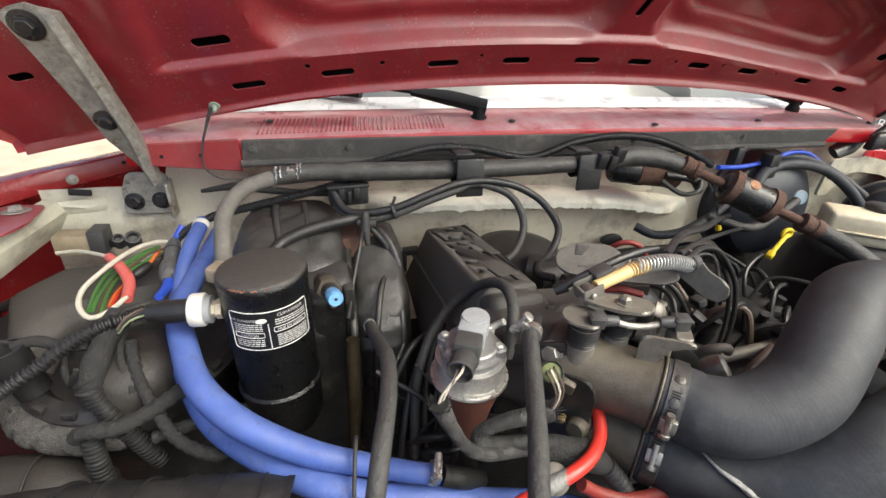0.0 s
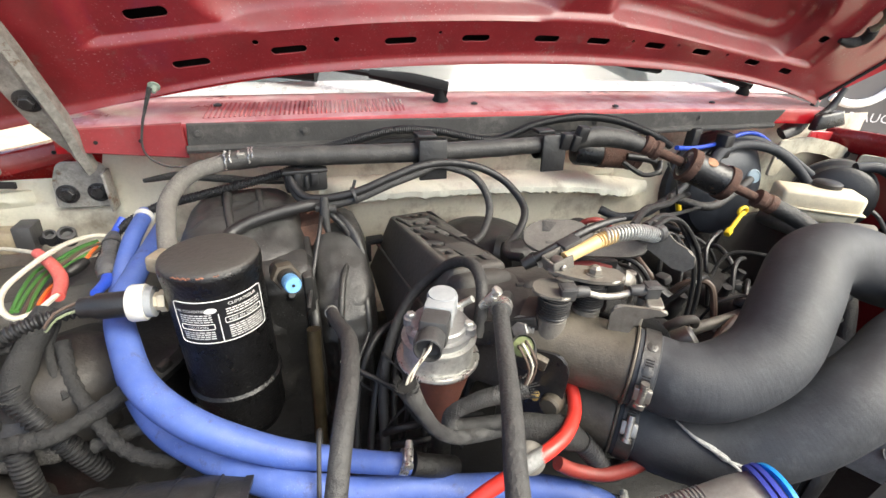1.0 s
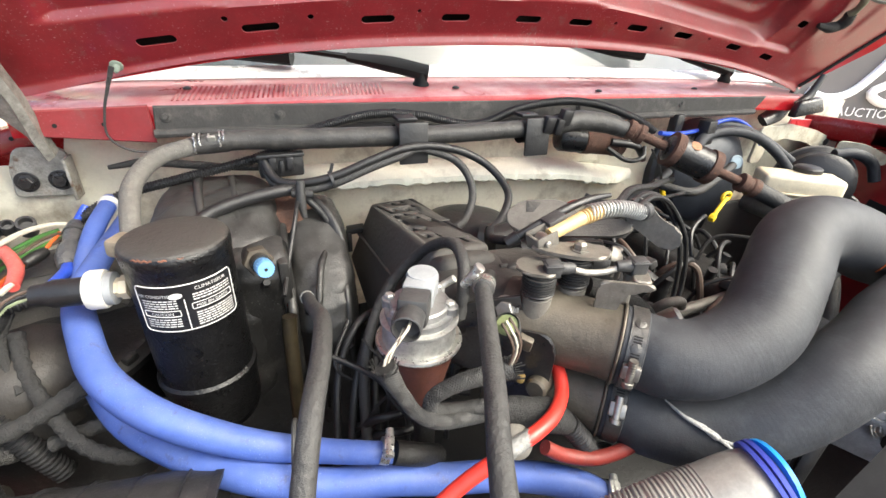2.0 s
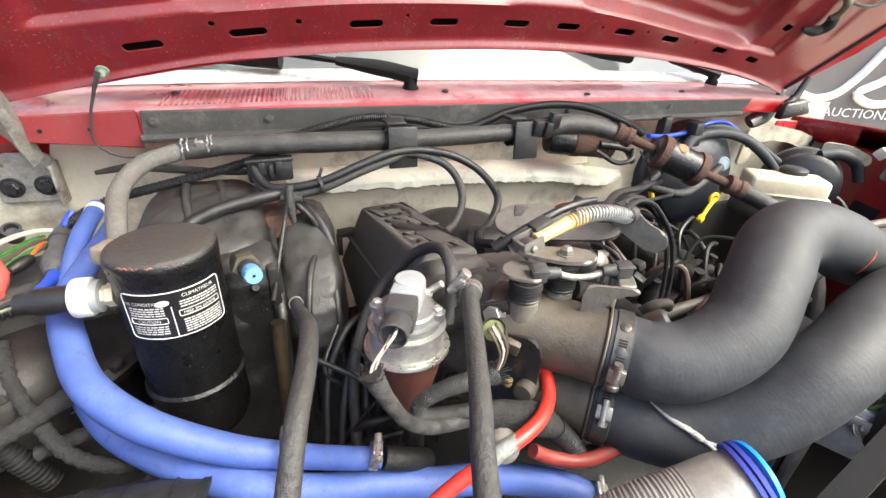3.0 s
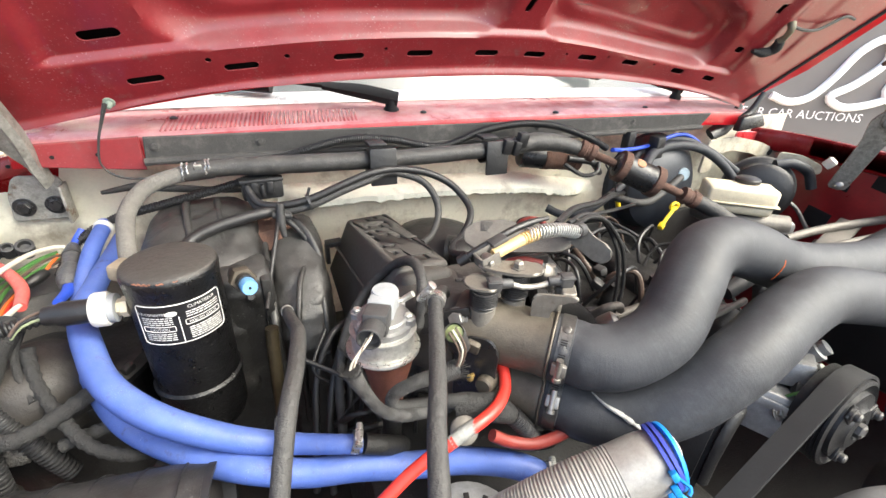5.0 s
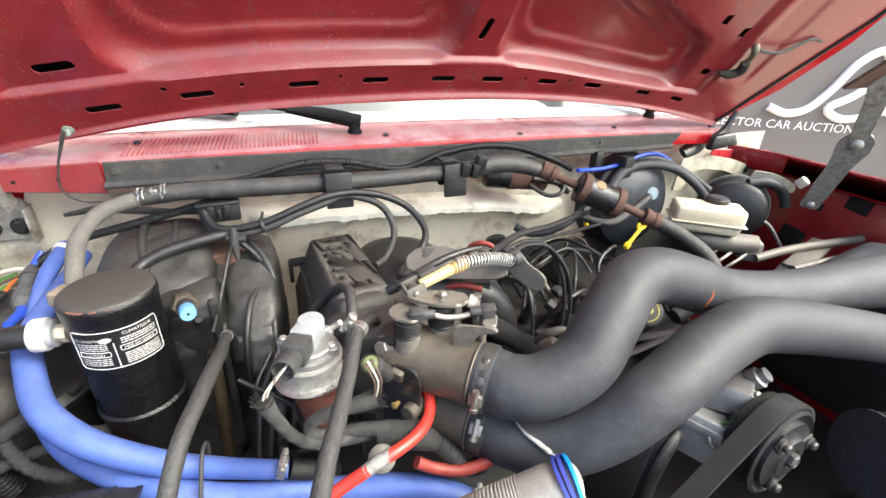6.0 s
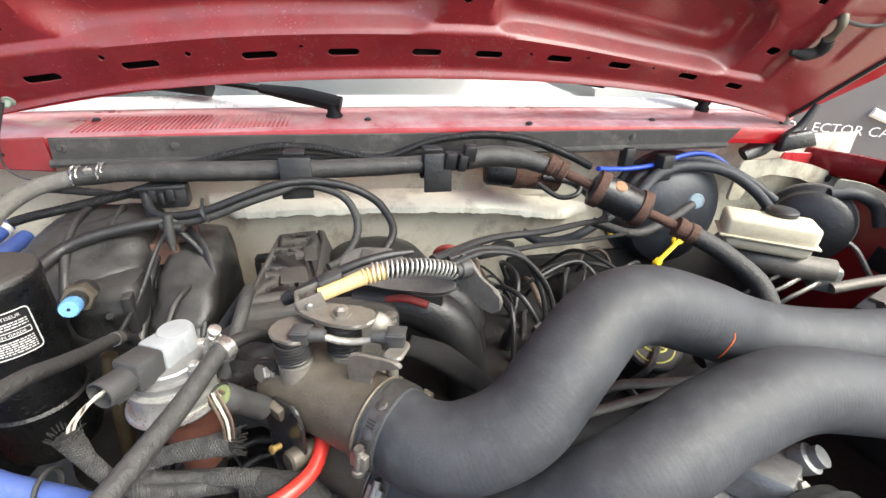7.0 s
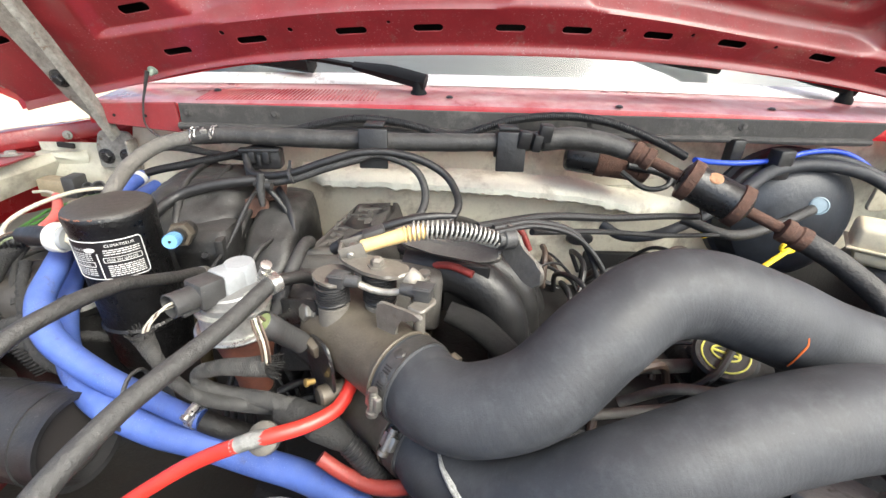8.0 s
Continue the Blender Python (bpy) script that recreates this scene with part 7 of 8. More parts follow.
part("barb", tubed([(0.206, 0.323, 1.184), (0.216, 0.320, 1.191)], [0.0055, 0.0068], 12), BLACK, tc)
part("spring_seat", tubed([b3, (0.372, 0.328, 1.197)], 0.0066, 16), PLUG, tc)
for k, o in enumerate((0, 0.010)):
    part("outer_cable", tubed([(0.355, 0.322 + o, 1.206), (0.40, 0.345 + o, 1.203), (0.45, 0.362 + o, 1.18), (0.485 - o, 0.355, 1.13), (0.485 - o, 0.34, 1.06), (0.45, 0.33, 1.0)], 0.0030, 8), LOOM, tc)
part("outer_cable", tubed([(0.34, 0.335, 1.205), (0.42, 0.40, 1.19), (0.52, 0.46, 1.165), (0.62, 0.53, 1.14), (0.70, 0.58, 1.12)], 0.0048, 8), LOOM, tc)
part("outer_cable", tubed([(0.40, 0.37, 1.185), (0.50, 0.44, 1.155), (0.62, 0.52, 1.115), (0.74, 0.58, 1.09)], 0.0036, 8), LOOM, tc)
cb = thing("cable_bracket", (0.36, 0.33, 1.12), "pale cast alloy bracket carrying the throttle cables", "bracket")
bm = bmesh.new()
fx0 = Vector((0.372, 0.337, 1.204))
plate(bm, [(-0.014, -0.004), (-0.006, 0.004), (0.006, 0.003), (0.024, -0.012), (0.044, -0.018), (0.051, -0.027), (0.049, -0.039), (0.036, -0.044), (0.018, -0.036), (0.004, -0.030), (-0.010, -0.024)], fx0, (0.62, -0.78, -0.05), (0.05, 0.12, 0.99), 0.004, rounding=0.006)
part("face", bm, CAST, cb, smooth=False)
part("eye", lathed([(0.0032, 0.0), (0.0032, 0.0008)], (0.3975, 0.3022, 1.1752), (-0.78, -0.62, 0.12), 14), HOLE, cb)
part("cable_collar", lathed([(0.0085, -0.006), (0.0095, -0.005), (0.0095, 0.006), (0.0085, 0.007)], (0.368, 0.327, 1.197), (0.9, 0.4, -0.1), 20), PLUG, cb)
bm = bmesh.new()
plate(bm, [(0.0, -0.008), (0.05, -0.012), (0.11, -0.010), (0.128, -0.002), (0.120, 0.010), (0.072, 0.010), (0.062, 0.024), (0.050, 0.032), (0.010, 0.030), (-0.006, 0.022), (-0.012, 0.008)], (0.262, 0.402, 1.160), (0.82, -0.55, 0.10), (0.35, 0.62, 0.70), 0.006, rounding=0.008)
part("arm", bm, CAST, cb, smooth=False)
part("recess", blocked((0.2885, 0.400, 1.1795), (0.026, 0.014, 0.006), (48, 0, -32), bevel=0.001), LID, cb)
part("web", tubed([(0.275, 0.392, 1.166), (0.305, 0.372, 1.170), (0.340, 0.350, 1.174), (0.366, 0.334, 1.178)], 0.0032, 8), CAST, cb)
bolt(cb, (0.325, 0.366, 1.176), (-0.2, -0.6, 0.8), 0.005, 0.008, GALV)
hose_thing("red_lead", [(0.378, 0.475, 1.12), (0.374, 0.462, 1.146), (0.386, 0.450, 1.158), (0.404, 0.442, 1.152), (0.415, 0.435, 1.13)], 0.0040, WIRE_DARKRED, "dark red ignition lead arching behind the bracket", "lead", n=10)
hose_thing("red_lead", [(0.30, 0.375, 1.140), (0.318, 0.362, 1.147), (0.34, 0.35, 1.144)], 0.0042, WIRE_DARKRED, "short dull red lead below the cable bracket", "lead", n=10)

# red battery cable
rc = hose_thing("battery_cable", [(0.228, 0.262, 1.092), (0.230, 0.248, 1.090), (0.222, 0.228, 1.082), (0.202, 0.210, 1.082), (0.180, 0.200, 1.082), (0.166, 0.197, 1.080)], 0.0062, WIRE_RED, "bright red battery cable spliced with grey tape", "cable", n=14)
part("splice", tubed([(0.174, 0.199, 1.081), (0.160, 0.196, 1.079), (0.146, 0.194, 1.074)], [0.0060, 0.0074, 0.0062], 12, wobble=0.25, step=0.003), mat("splice_tape", (0.20, 0.20, 0.19), 0.5, var=0.4, bump=0.6, fine=200), rc, "grey splice tape")
part("cable", tubed([(0.150, 0.194, 1.076), (0.117, 0.194, 1.058), (0.085, 0.188, 1.040), (0.04, 0.175, 1.01), (0.0, 0.15, 0.97)], 0.0062, 14), WIRE_RED, rc)
part("insulator", lathed([(0.012, 0), (0.0135, 0.003), (0.0135, 0.008), (0.010, 0.012), (0.004, 0.013)], (0.166, 0.209, 1.066), (-0.1, -0.6, 0.7), 20), CAST, rc)
hose_thing("battery_cable", [(0.205, 0.215, 1.035), (0.225, 0.210, 1.022), (0.255, 0.200, 1.018), (0.29, 0.195, 1.03), (0.31, 0.205, 1.04)], 0.0065, WIRE_DARKRED, "dull red battery cable below the throttle body", "cable", n=12)

# ---- left side: blower, looms, coloured wires ----
bw = thing("blower_housing", (-0.27, 0.5, 0.9), "dusty black blower motor housing with a round cover", "blower")
bm = bmesh.new()
plate(bm, [(-0.50, 0.66), (-0.43, 0.73), (-0.19, 0.74), (-0.155, 0.66), (-0.155, 0.48), (-0.19, 0.425), (-0.28, 0.420), (-0.38, 0.470), (-0.46, 0.55)], (0, 0, 0.86), (1, 0, 0), (0, 1, 0), 0.155, bevel=0.012, rounding=0.05)
part("case", bm, DUSTY, bw)
bm = bmesh.new()
tube(bm, [(-0.49, 0.66, 1.018), (-0.44, 0.715, 1.022), (-0.32, 0.735, 1.026), (-0.20, 0.725, 1.026)], 0.012, 8, flat=0.6)
part("case_lip", bm, DUSTY, bw)
part("ring", lathed([(0.125, 1.01), (0.128, 1.02), (0.120, 1.030), (0.108, 1.031), (0.10, 1.018)], (-0.26, 0.53, 0), (0, 0, 1), 40), DUSTY, bw)
part("motor_cover", lathed([(0.056, 0.99), (0.056, 1.03), (0.053, 1.050), (0.044, 1.062), (0.030, 1.068), (0.012, 1.071), (0.001, 1.071)], (-0.245, 0.462, 0), (0, 0, 1), 36), mat("motor_brown", (0.026, 0.023, 0.020), 0.55, var=0.4, scale=16, bump=0.3, dust=0.4, dust_or_sheen_col=(0.075, 0.064, 0.053)), bw, "brownish domed motor cover")
bm = loft(bmesh.new(), (([(-0.47, 0.64), (-0.43, 0.715), (-0.22, 0.725), (-0.16, 0.60), (-0.21, 0.575), (-0.27, 0.585), (-0.34, 0.55), (-0.39, 0.47)], 1.005), ([(-0.455, 0.64), (-0.42, 0.70), (-0.23, 0.712), (-0.175, 0.60), (-0.215, 0.585), (-0.27, 0.595), (-0.335, 0.565), (-0.385, 0.50)], 1.050), ([(-0.42, 0.64), (-0.40, 0.685), (-0.26, 0.695), (-0.22, 0.62), (-0.24, 0.61), (-0.28, 0.615), (-0.335, 0.595), (-0.375, 0.56)], 1.066)), 0.007)
part("deflector", dented(bm, 8, 0.002, 22), LID, bw, "dusty brown dished lid")
for k in range(9):
    a = radians(200 + 18 * k)
    part("rim_clip", blocked((-0.26 + 0.122 * math.cos(a), 0.53 + 0.122 * math.sin(a), 1.028), (0.016, 0.010, 0.010), (0, 0, math.degrees(a) + 90), bevel=0.003), DUSTY, bw)
CRUST = mat("crusted_foam", (0.055, 0.052, 0.049), 0.85, var=0.5, scale=40, bump=1.0, fine=150, dust=0.4, dust_or_sheen_col=(0.12, 0.115, 0.105), spots=(0.006, 0.006, 0.006), spot_amount=0.24, spot_scale=85, soft=0.05)
gasket = []
for k in range(15):
    a = radians(188 + 6.5 * k)
    gasket.append((-0.268 + 0.128 * math.cos(a), 0.525 + 0.122 * math.sin(a), 1.012 - 0.0012 * k))
part("foam_gasket", crumpled(tubed(gasket, [0.012, 0.015, 0.017, 0.016, 0.013], 22, step=0.003, flat=0.7), 0.0028, 55), CRUST, bw, "crumbling grey foam gasket")
part("dish_edge", tubed([(-0.335, 0.470, 1.040), (-0.328, 0.520, 1.048), (-0.300, 0.560, 1.052), (-0.255, 0.580, 1.054), (-0.205, 0.572, 1.052), (-0.170, 0.545, 1.046)], 0.0042, 10, wobble=0.15), LID, bw)
rs = thing("relay", (-0.35, 0.69, 1.08), "tan and black cylindrical relay beside the firewall", "relay")
part("can", blocked((-0.385, 0.705, 1.097), (0.050, 0.030, 0.033), (0, 4, 0), bevel=0.004), mat("tan_can", (0.30, 0.25, 0.17), 0.5, metal=0.2, var=0.25, scale=40, dust=0.3), rs, "tan relay body")
part("cap", blocked((-0.351, 0.703, 1.101), (0.022, 0.034, 0.038), (0, 4, 0), bevel=0.003), PLUG, rs, "dark grey end cap")
part("bridge", blocked((-0.330, 0.705, 1.092), (0.024, 0.012, 0.012), (0, 4, 0), bevel=0.002), BLACK, rs)
for x, r in ((-0.328, 0.0075), (-0.308, 0.0105)):
    part("socket", lathed([(r, -0.010), (r * 1.05, 0.008), (r * 1.05, 0.012), (r * 0.72, 0.0125), (r * 0.66, 0.004), (0.001, 0.003)], (x, 0.703, 1.094), (0.25, -0.55, 0.8), 16), PLUG, rs, "open round socket")

lm = thing("engine_harness", (-0.25, 0.45, 1.0), "thick dusty wiring harness wrapped in tape and corrugated sleeve", "wiring harness")
part("sleeve", tubed([(-0.420, 0.375, 1.030), (-0.375, 0.393, 1.057), (-0.3375, 0.410, 1.0743), (-0.3124, 0.425, 1.0853), (-0.2811, 0.440, 1.1030), (-0.2528, 0.450, 1.1135), (-0.2238, 0.464, 1.1135), (-0.205, 0.476, 1.1140)], 0.0068, 12, rib=0.0022, pitch=0.0052), LOOM, lm)
part("trunk", tubed([(-0.245, 0.475, 1.115), (-0.252, 0.455, 1.100), (-0.262, 0.43, 1.078), (-0.268, 0.41, 1.055)], [0.0105, 0.0125, 0.0130, 0.0115], 16, wobble=0.22, step=0.003), TAPE, lm, "taped junction")
part("trunk_sleeve", tubed([(-0.268, 0.414, 1.070), (-0.262, 0.410, 1.048), (-0.250, 0.404, 1.022), (-0.235, 0.40, 0.99), (-0.22, 0.40, 0.95)], 0.0098, 14, rib=0.002, pitch=0.005), LOOM, lm)
part("branch", tubed([(-0.280, 0.388, 1.020), (-0.268, 0.383, 1.030), (-0.234, 0.378, 1.035), (-0.208, 0.388, 1.040), (-0.184, 0.400, 1.048), (-0.165, 0.42, 1.05)], 0.0080, 14, wobble=0.08, rib=0.0010, pitch=0.011), TAPE, lm)
part("branch", tubed([(-0.235, 0.455, 1.085), (-0.225, 0.425, 1.06), (-0.205, 0.395, 1.035), (-0.180, 0.368, 1.012), (-0.145, 0.352, 1.0), (-0.12, 0.36, 0.99)], 0.0064, 12, wobble=0.1, rib=0.0009, pitch=0.010), TAPE, lm)
part("branch", tubed([(-0.21, 0.385, 1.005), (-0.175, 0.388, 1.012), (-0.14, 0.40, 1.01), (-0.11, 0.41, 1.0)], 0.0070, 12, wobble=0.1, rib=0.0009, pitch=0.010), TAPE, lm)
part("drop", tubed([(-0.268, 0.388, 1.02), (-0.267, 0.381, 0.99), (-0.266, 0.376, 0.95), (-0.26, 0.37, 0.88)], 0.0095, 12, rib=0.002, pitch=0.005), LOOM, lm)
part("spur_plug", lathed([(0.016, -0.04), (0.018, 0), (0.020, 0.022), (0.0165, 0.022), (0.0155, 0.004)], (-0.349, 0.455, 1.072), (-0.15, 0.0, 1), 20), BLACK, lm, "open-ended black plug")
part("spur", tubed([(-0.345, 0.46, 1.092), (-0.325, 0.462, 1.095), (-0.30, 0.455, 1.09), (-0.27, 0.45, 1.09)], 0.006, 10, wobble=0.1), TAPE, lm)

for pts, r in (([(-0.285, 0.462, 1.090), (-0.296, 0.455, 1.082), (-0.300, 0.444, 1.066), (-0.296, 0.436, 1.052)], 0.0036), ([(-0.240, 0.470, 1.100), (-0.244, 0.452, 1.086), (-0.240, 0.432, 1.066), (-0.228, 0.412, 1.048)], 0.0040), ([(-0.430, 0.47, 1.092), (-0.400, 0.478, 1.098), (-0.365, 0.470, 1.094), (-0.335, 0.462, 1.092)], 0.0024)):
    part("thin_lead", tubed(pts, r, 8, wobble=0.1), TAPE, lm)
part("loose_tape", crumpled(blocked((-0.278, 0.428, 1.064), (0.020, 0.004, 0.034), (20, 25, 15), bevel=0.001), 0.002, 60), TAPE, lm)

cw = thing("coloured_wires", (-0.25, 0.55, 1.12), "bundle of white, green and orange wires with a red splice", "wires")
part("white_wire", tubed([(-0.3892, 0.6600, 1.1032), (-0.3560, 0.6500, 1.1082), (-0.3155, 0.6200, 1.1141), (-0.2951, 0.5980, 1.1180)], 0.0026, 8), WIRE_WHITE, cw)
part("red_splice", tubed([(-0.2987, 0.6020, 1.1196), (-0.2762, 0.5750, 1.1153), (-0.2587, 0.5450, 1.1101), (-0.2506, 0.5100, 1.1070)], [0.0060, 0.0068, 0.0070, 0.0062], 12), mat("red_sleeve", (0.52, 0.075, 0.062), 0.45, var=0.15, scale=30, bump=0.1, dust=0.3, dust_or_sheen_col=(0.5, 0.3, 0.27)), cw, "red heat-shrink splice")
part("white_wire", tubed([(-0.2497, 0.5120, 1.1104), (-0.2668, 0.5000, 1.0998), (-0.2834, 0.4900, 1.0989), (-0.2959, 0.5000, 1.1079), (-0.3006, 0.5250, 1.1156), (-0.2902, 0.5500, 1.1232), (-0.2779, 0.5800, 1.1271), (-0.2645, 0.6100, 1.1269), (-0.2486, 0.6350, 1.1216), (-0.2345, 0.6400, 1.1160)], 0.0030, 8), WIRE_WHITE, cw)
GREENS = [(-0.2842, 0.5000, 1.0973), (-0.2932, 0.5450, 1.0957), (-0.2920, 0.5800, 1.0993), (-0.2776, 0.6000, 1.1036), (-0.2620, 0.6250, 1.1080), (-0.2489, 0.6400, 1.1080)]
for k, m2 in enumerate((WIRE_GREEN, WIRE_GREEN, WIRE_BROWN, WIRE_GREEN, WIRE_BROWN)):
    part("wire", tubed([Vector(p) + Vector((0.0030 * (k - 1.5), 0.002 * (k % 2), -0.0030 * (k - 1.5) + 0.002 * math.sin(2.1 * k + j))) for j, p in enumerate(GREENS)], 0.0022, 6), m2, cw)
part("wire", tubed([(-0.2496, 0.6400, 1.1080), (-0.2609, 0.6120, 1.0967)], 0.0024, 6), WIRE_ORANGE, cw)
part("wire", tubed([(-0.2731, 0.5900, 1.0928), (-0.2811, 0.5550, 1.0910), (-0.2804, 0.5200, 1.0874), (-0.2798, 0.5050, 1.0830)], 0.0024, 6), WIRE_ORANGE, cw)
part("wire", tubed([(-0.2742, 0.5880, 1.0915), (-0.2785, 0.5550, 1.0889), (-0.2769, 0.5200, 1.0869), (-0.2764, 0.5050, 1.0825)], 0.0020, 6), WIRE_RED, cw)
part("diode", tubed([(-0.2604, 0.6140, 1.0955), (-0.2628, 0.6080, 1.0956), (-0.2732, 0.5940, 1.0922), (-0.2746, 0.5880, 1.0924)], [0.0060, 0.0078, 0.0078, 0.0055], 12), BLACK, cw, "black taped diode")
iv = thing("inline_valve", (-0.225, 0.62, 1.09), "taped inline connector with blue wire at both ends", "connector")
WRAP = mat("clear_wrap", (0.065, 0.067, 0.070), 0.28, var=0.4, scale=30, bump=0.4, dust=0.25, dust_or_sheen_col=(0.16, 0.155, 0.145))
c0, c1 = Vector((-0.2285, 0.6368, 1.1200)), Vector((-0.2215, 0.5554, 1.1000))
part("body", tubed([c0, c0.lerp(c1, 0.2), c0.lerp(c1, 0.42), c0.lerp(c1, 0.5), c0.lerp(c1, 0.58), c0.lerp(c1, 0.85), c1], [0.0065, 0.0100, 0.0105, 0.0080, 0.0115, 0.0120, 0.0075], 16, wobble=0.1, step=0.002), WRAP, iv, "clear-taped grey body")
for s in (0.25, 0.75):
    part("band", lathed([(0.0100, -0.0012), (0.0112, -0.0012), (0.0112, 0.0012), (0.0100, 0.0012)], c0.lerp(c1, s), c1 - c0, 16), PLUG, iv)
part("blue_wire", tubed([c0, c0 + Vector((0.004, 0.012, 0.007)), c0 + Vector((0.009, 0.020, 0.014))], 0.0048, 10), WIRE_BLUE, iv)
part("blue_wire", tubed([(-0.2214, 0.5650, 1.1003), (-0.2178, 0.5480, 1.0999), (-0.2177, 0.5320, 1.1015), (-0.2178, 0.5120, 1.1046)], [0.0068, 0.0064, 0.0056, 0.0050], 12), WIRE_BLUE, iv)

# front: big ducts and the radiator side
fd = thing("air_duct", (-0.12, 0.2, 0.9), "ribbed black plastic air duct with an open mouth", "duct")
bm = bmesh.new()
tube(bm, [(-0.4000, 0.3290, 0.9570), (-0.2800, 0.3060, 0.9770), (-0.1800, 0.2860, 0.9840), (-0.1050, 0.2740, 0.9860), (-0.0600, 0.2670, 0.9860)], [0.044, 0.046, 0.047, 0.048, 0.048], 32, caps=False, step=0.006)
ribs = []
for s in range(6):
    f = s / 5
    p = Vector((-0.2700, 0.3050, 0.9780)).lerp(Vector((-0.0850, 0.2710, 0.9860)), f)
    ribs.append(lathed([(0.0465, -0.002), (0.0495, -0.001), (0.0495, 0.001), (0.0465, 0.002)], p, (0.98, -0.15, 0.06), 32))
part("duct", bm, DUSTY, fd)
for r in ribs:
    part("duct_rib", r, BLACK, fd)
part("mouth_rim", lathed([(0.041, -0.03), (0.044, 0.0), (0.0495, 0.001), (0.0495, -0.006), (0.0450, -0.008), (0.042, -0.03)], (-0.0580, 0.2665, 0.9860), (0.98, -0.15, 0.06), 36), BLACK, fd)
# black disc put in for the shade inside the mouth
part("mouth_shade", lathed([(0.0405, -0.014), (0.0405, -0.012)], (-0.0580, 0.2665, 0.9860), (0.98, -0.15, 0.06), 30), HOLE, fd)
# dark brown base under a thin film of dust
DARK_BROWN = mat("dark_brown_plastic", (0.020, 0.017, 0.0145), 0.6, var=0.35, scale=12, bump=0.3, dust=0.25, dust_or_sheen_col=(0.045, 0.038, 0.031))
ld = thing("resonator", (-0.36, 0.40, 0.89), "dark brown-black rounded resonator beside the wing", "resonator")
part("body", tubed([(-0.52, 0.402, 0.935), (-0.40, 0.396, 0.936), (-0.325, 0.392, 0.936), (-0.290, 0.390, 0.935), (-0.272, 0.389, 0.935)], [0.046, 0.046, 0.046, 0.0455, 0.040, 0.020], 32), DARK_BROWN, ld)
part("seam", tubed([(-0.335, 0.392 + 0.0468 * math.cos(radians(a)), 0.936 + 0.0468 * math.sin(radians(a))) for a in range(0, 361, 15)], 0.0016, 6, smooth_path=False), DARK_BROWN, ld)

# ---- right side ----
bo = thing("brake_booster", (0.93, 0.69, 0.95), "dark blue-black brake booster drum with a round plug", "brake booster")
part("drum", lathed([(0.115, -0.075), (0.128, -0.070), (0.128, -0.050), (0.120, -0.045), (0.112, 0.0), (0.085, 0.022), (0.04, 0.030), (0.001, 0.030)], (0.945, 0.695, 1.075), (0.05, -1, 0.12), 44), mat("booster_paint", (0.022, 0.026, 0.034), 0.4, var=0.3, scale=20, bump=0.15, dust=0.3, dust_or_sheen_col=(0.12, 0.125, 0.13)), bo)
part("plug", lathed([(0.013, 0), (0.0145, 0.001), (0.0145, 0.004), (0.012, 0.005), (0.0115, 0.004), (0.002, 0.0045)], (0.915, 0.622, 1.127), (-0.25, -1, 0.35), 20), mat("pale_blue_plug", (0.17, 0.24, 0.29), 0.5, dust=0.2), bo, "pale blue plug")
mc = thing("brake_reservoir", (1.0, 0.53, 1.05), "yellowed translucent brake fluid reservoir on a master cylinder", "reservoir")
ry = Vector((0.80, -0.60, 0.0)).normalized()
rx = Vector((0.60, 0.80, 0.0))
R3 = Matrix((ry, rx, Vector((0, 0, 1)))).transposed()
RC = Vector((1.022, 0.552, 1.092))
part("tank", blocked(RC + Vector((0, 0, 0.002)), (0.146, 0.070, 0.044), rot=R3, bevel=0.009, seg=3), TANK, mc)
part("tank_flange", blocked(RC + Vector((0, 0, -0.012)), (0.156, 0.076, 0.004), rot=R3, bevel=0.002), TANK, mc)
part("tank_base", blocked(RC + Vector((0.004, 0, -0.028)), (0.128, 0.062, 0.024), rot=R3, bevel=0.008, taper=1.1), TANK, mc)
part("cap", lathed([(0.024, 0), (0.026, 0.002), (0.026, 0.010), (0.022, 0.013)], RC + ry * 0.02 + rx * 0.024 + Vector((0, 0, 0.022)), (0, 0, 1), 26), BLACK, mc, "black filler cap")
part("cylinder", tubed([RC + Vector((-0.01, 0.08, -0.062)), RC + Vector((0.0, 0.0, -0.062)), RC + ry * 0.12 + Vector((0, 0, -0.062))], 0.024, 20), CAST, mc)
part("valve_body", blocked(RC + ry * 0.11 + Vector((0.0, 0, -0.072)), (0.045, 0.045, 0.05), rot=R3, bevel=0.01), BRIGHT, mc)
for k in range(3):
    q = RC + ry * (0.06 + 0.03 * k) + Vector((-0.01, 0, -0.075))
    part("brake_pipe", tubed([q, q + Vector((-0.05, -0.01, -0.01)), q + Vector((-0.09, 0.0, -0.05)), q + Vector((-0.10, 0.02, -0.15))], 0.004, 8), STEEL if k else LOOM, mc)
sv = thing("speed_servo", (1.17, 0.6, 1.0), "round black speed control servo with a bent hose", "servo")
part("drum", lathed([(0.066, -0.05), (0.080, -0.044), (0.084, -0.036), (0.084, -0.028), (0.074, -0.022), (0.074, 0.018), (0.062, 0.028), (0.02, 0.030)], (1.225, 0.625, 1.052), (-0.75, -0.65, 0.1), 36), BLACK, sv)
part("rim", lathed([(0.083, -0.040), (0.087, -0.038), (0.087, -0.030), (0.083, -0.028)], (1.225, 0.625, 1.052), (-0.75, -0.65, 0.1), 36), CAST, sv, "dull grey crimped rim")
part("hose", tubed([(1.24, 0.62, 1.125), (1.28, 0.60, 1.130), (1.32, 0.58, 1.11), (1.335, 0.565, 1.07)], 0.012, 12), RUBBER, sv)
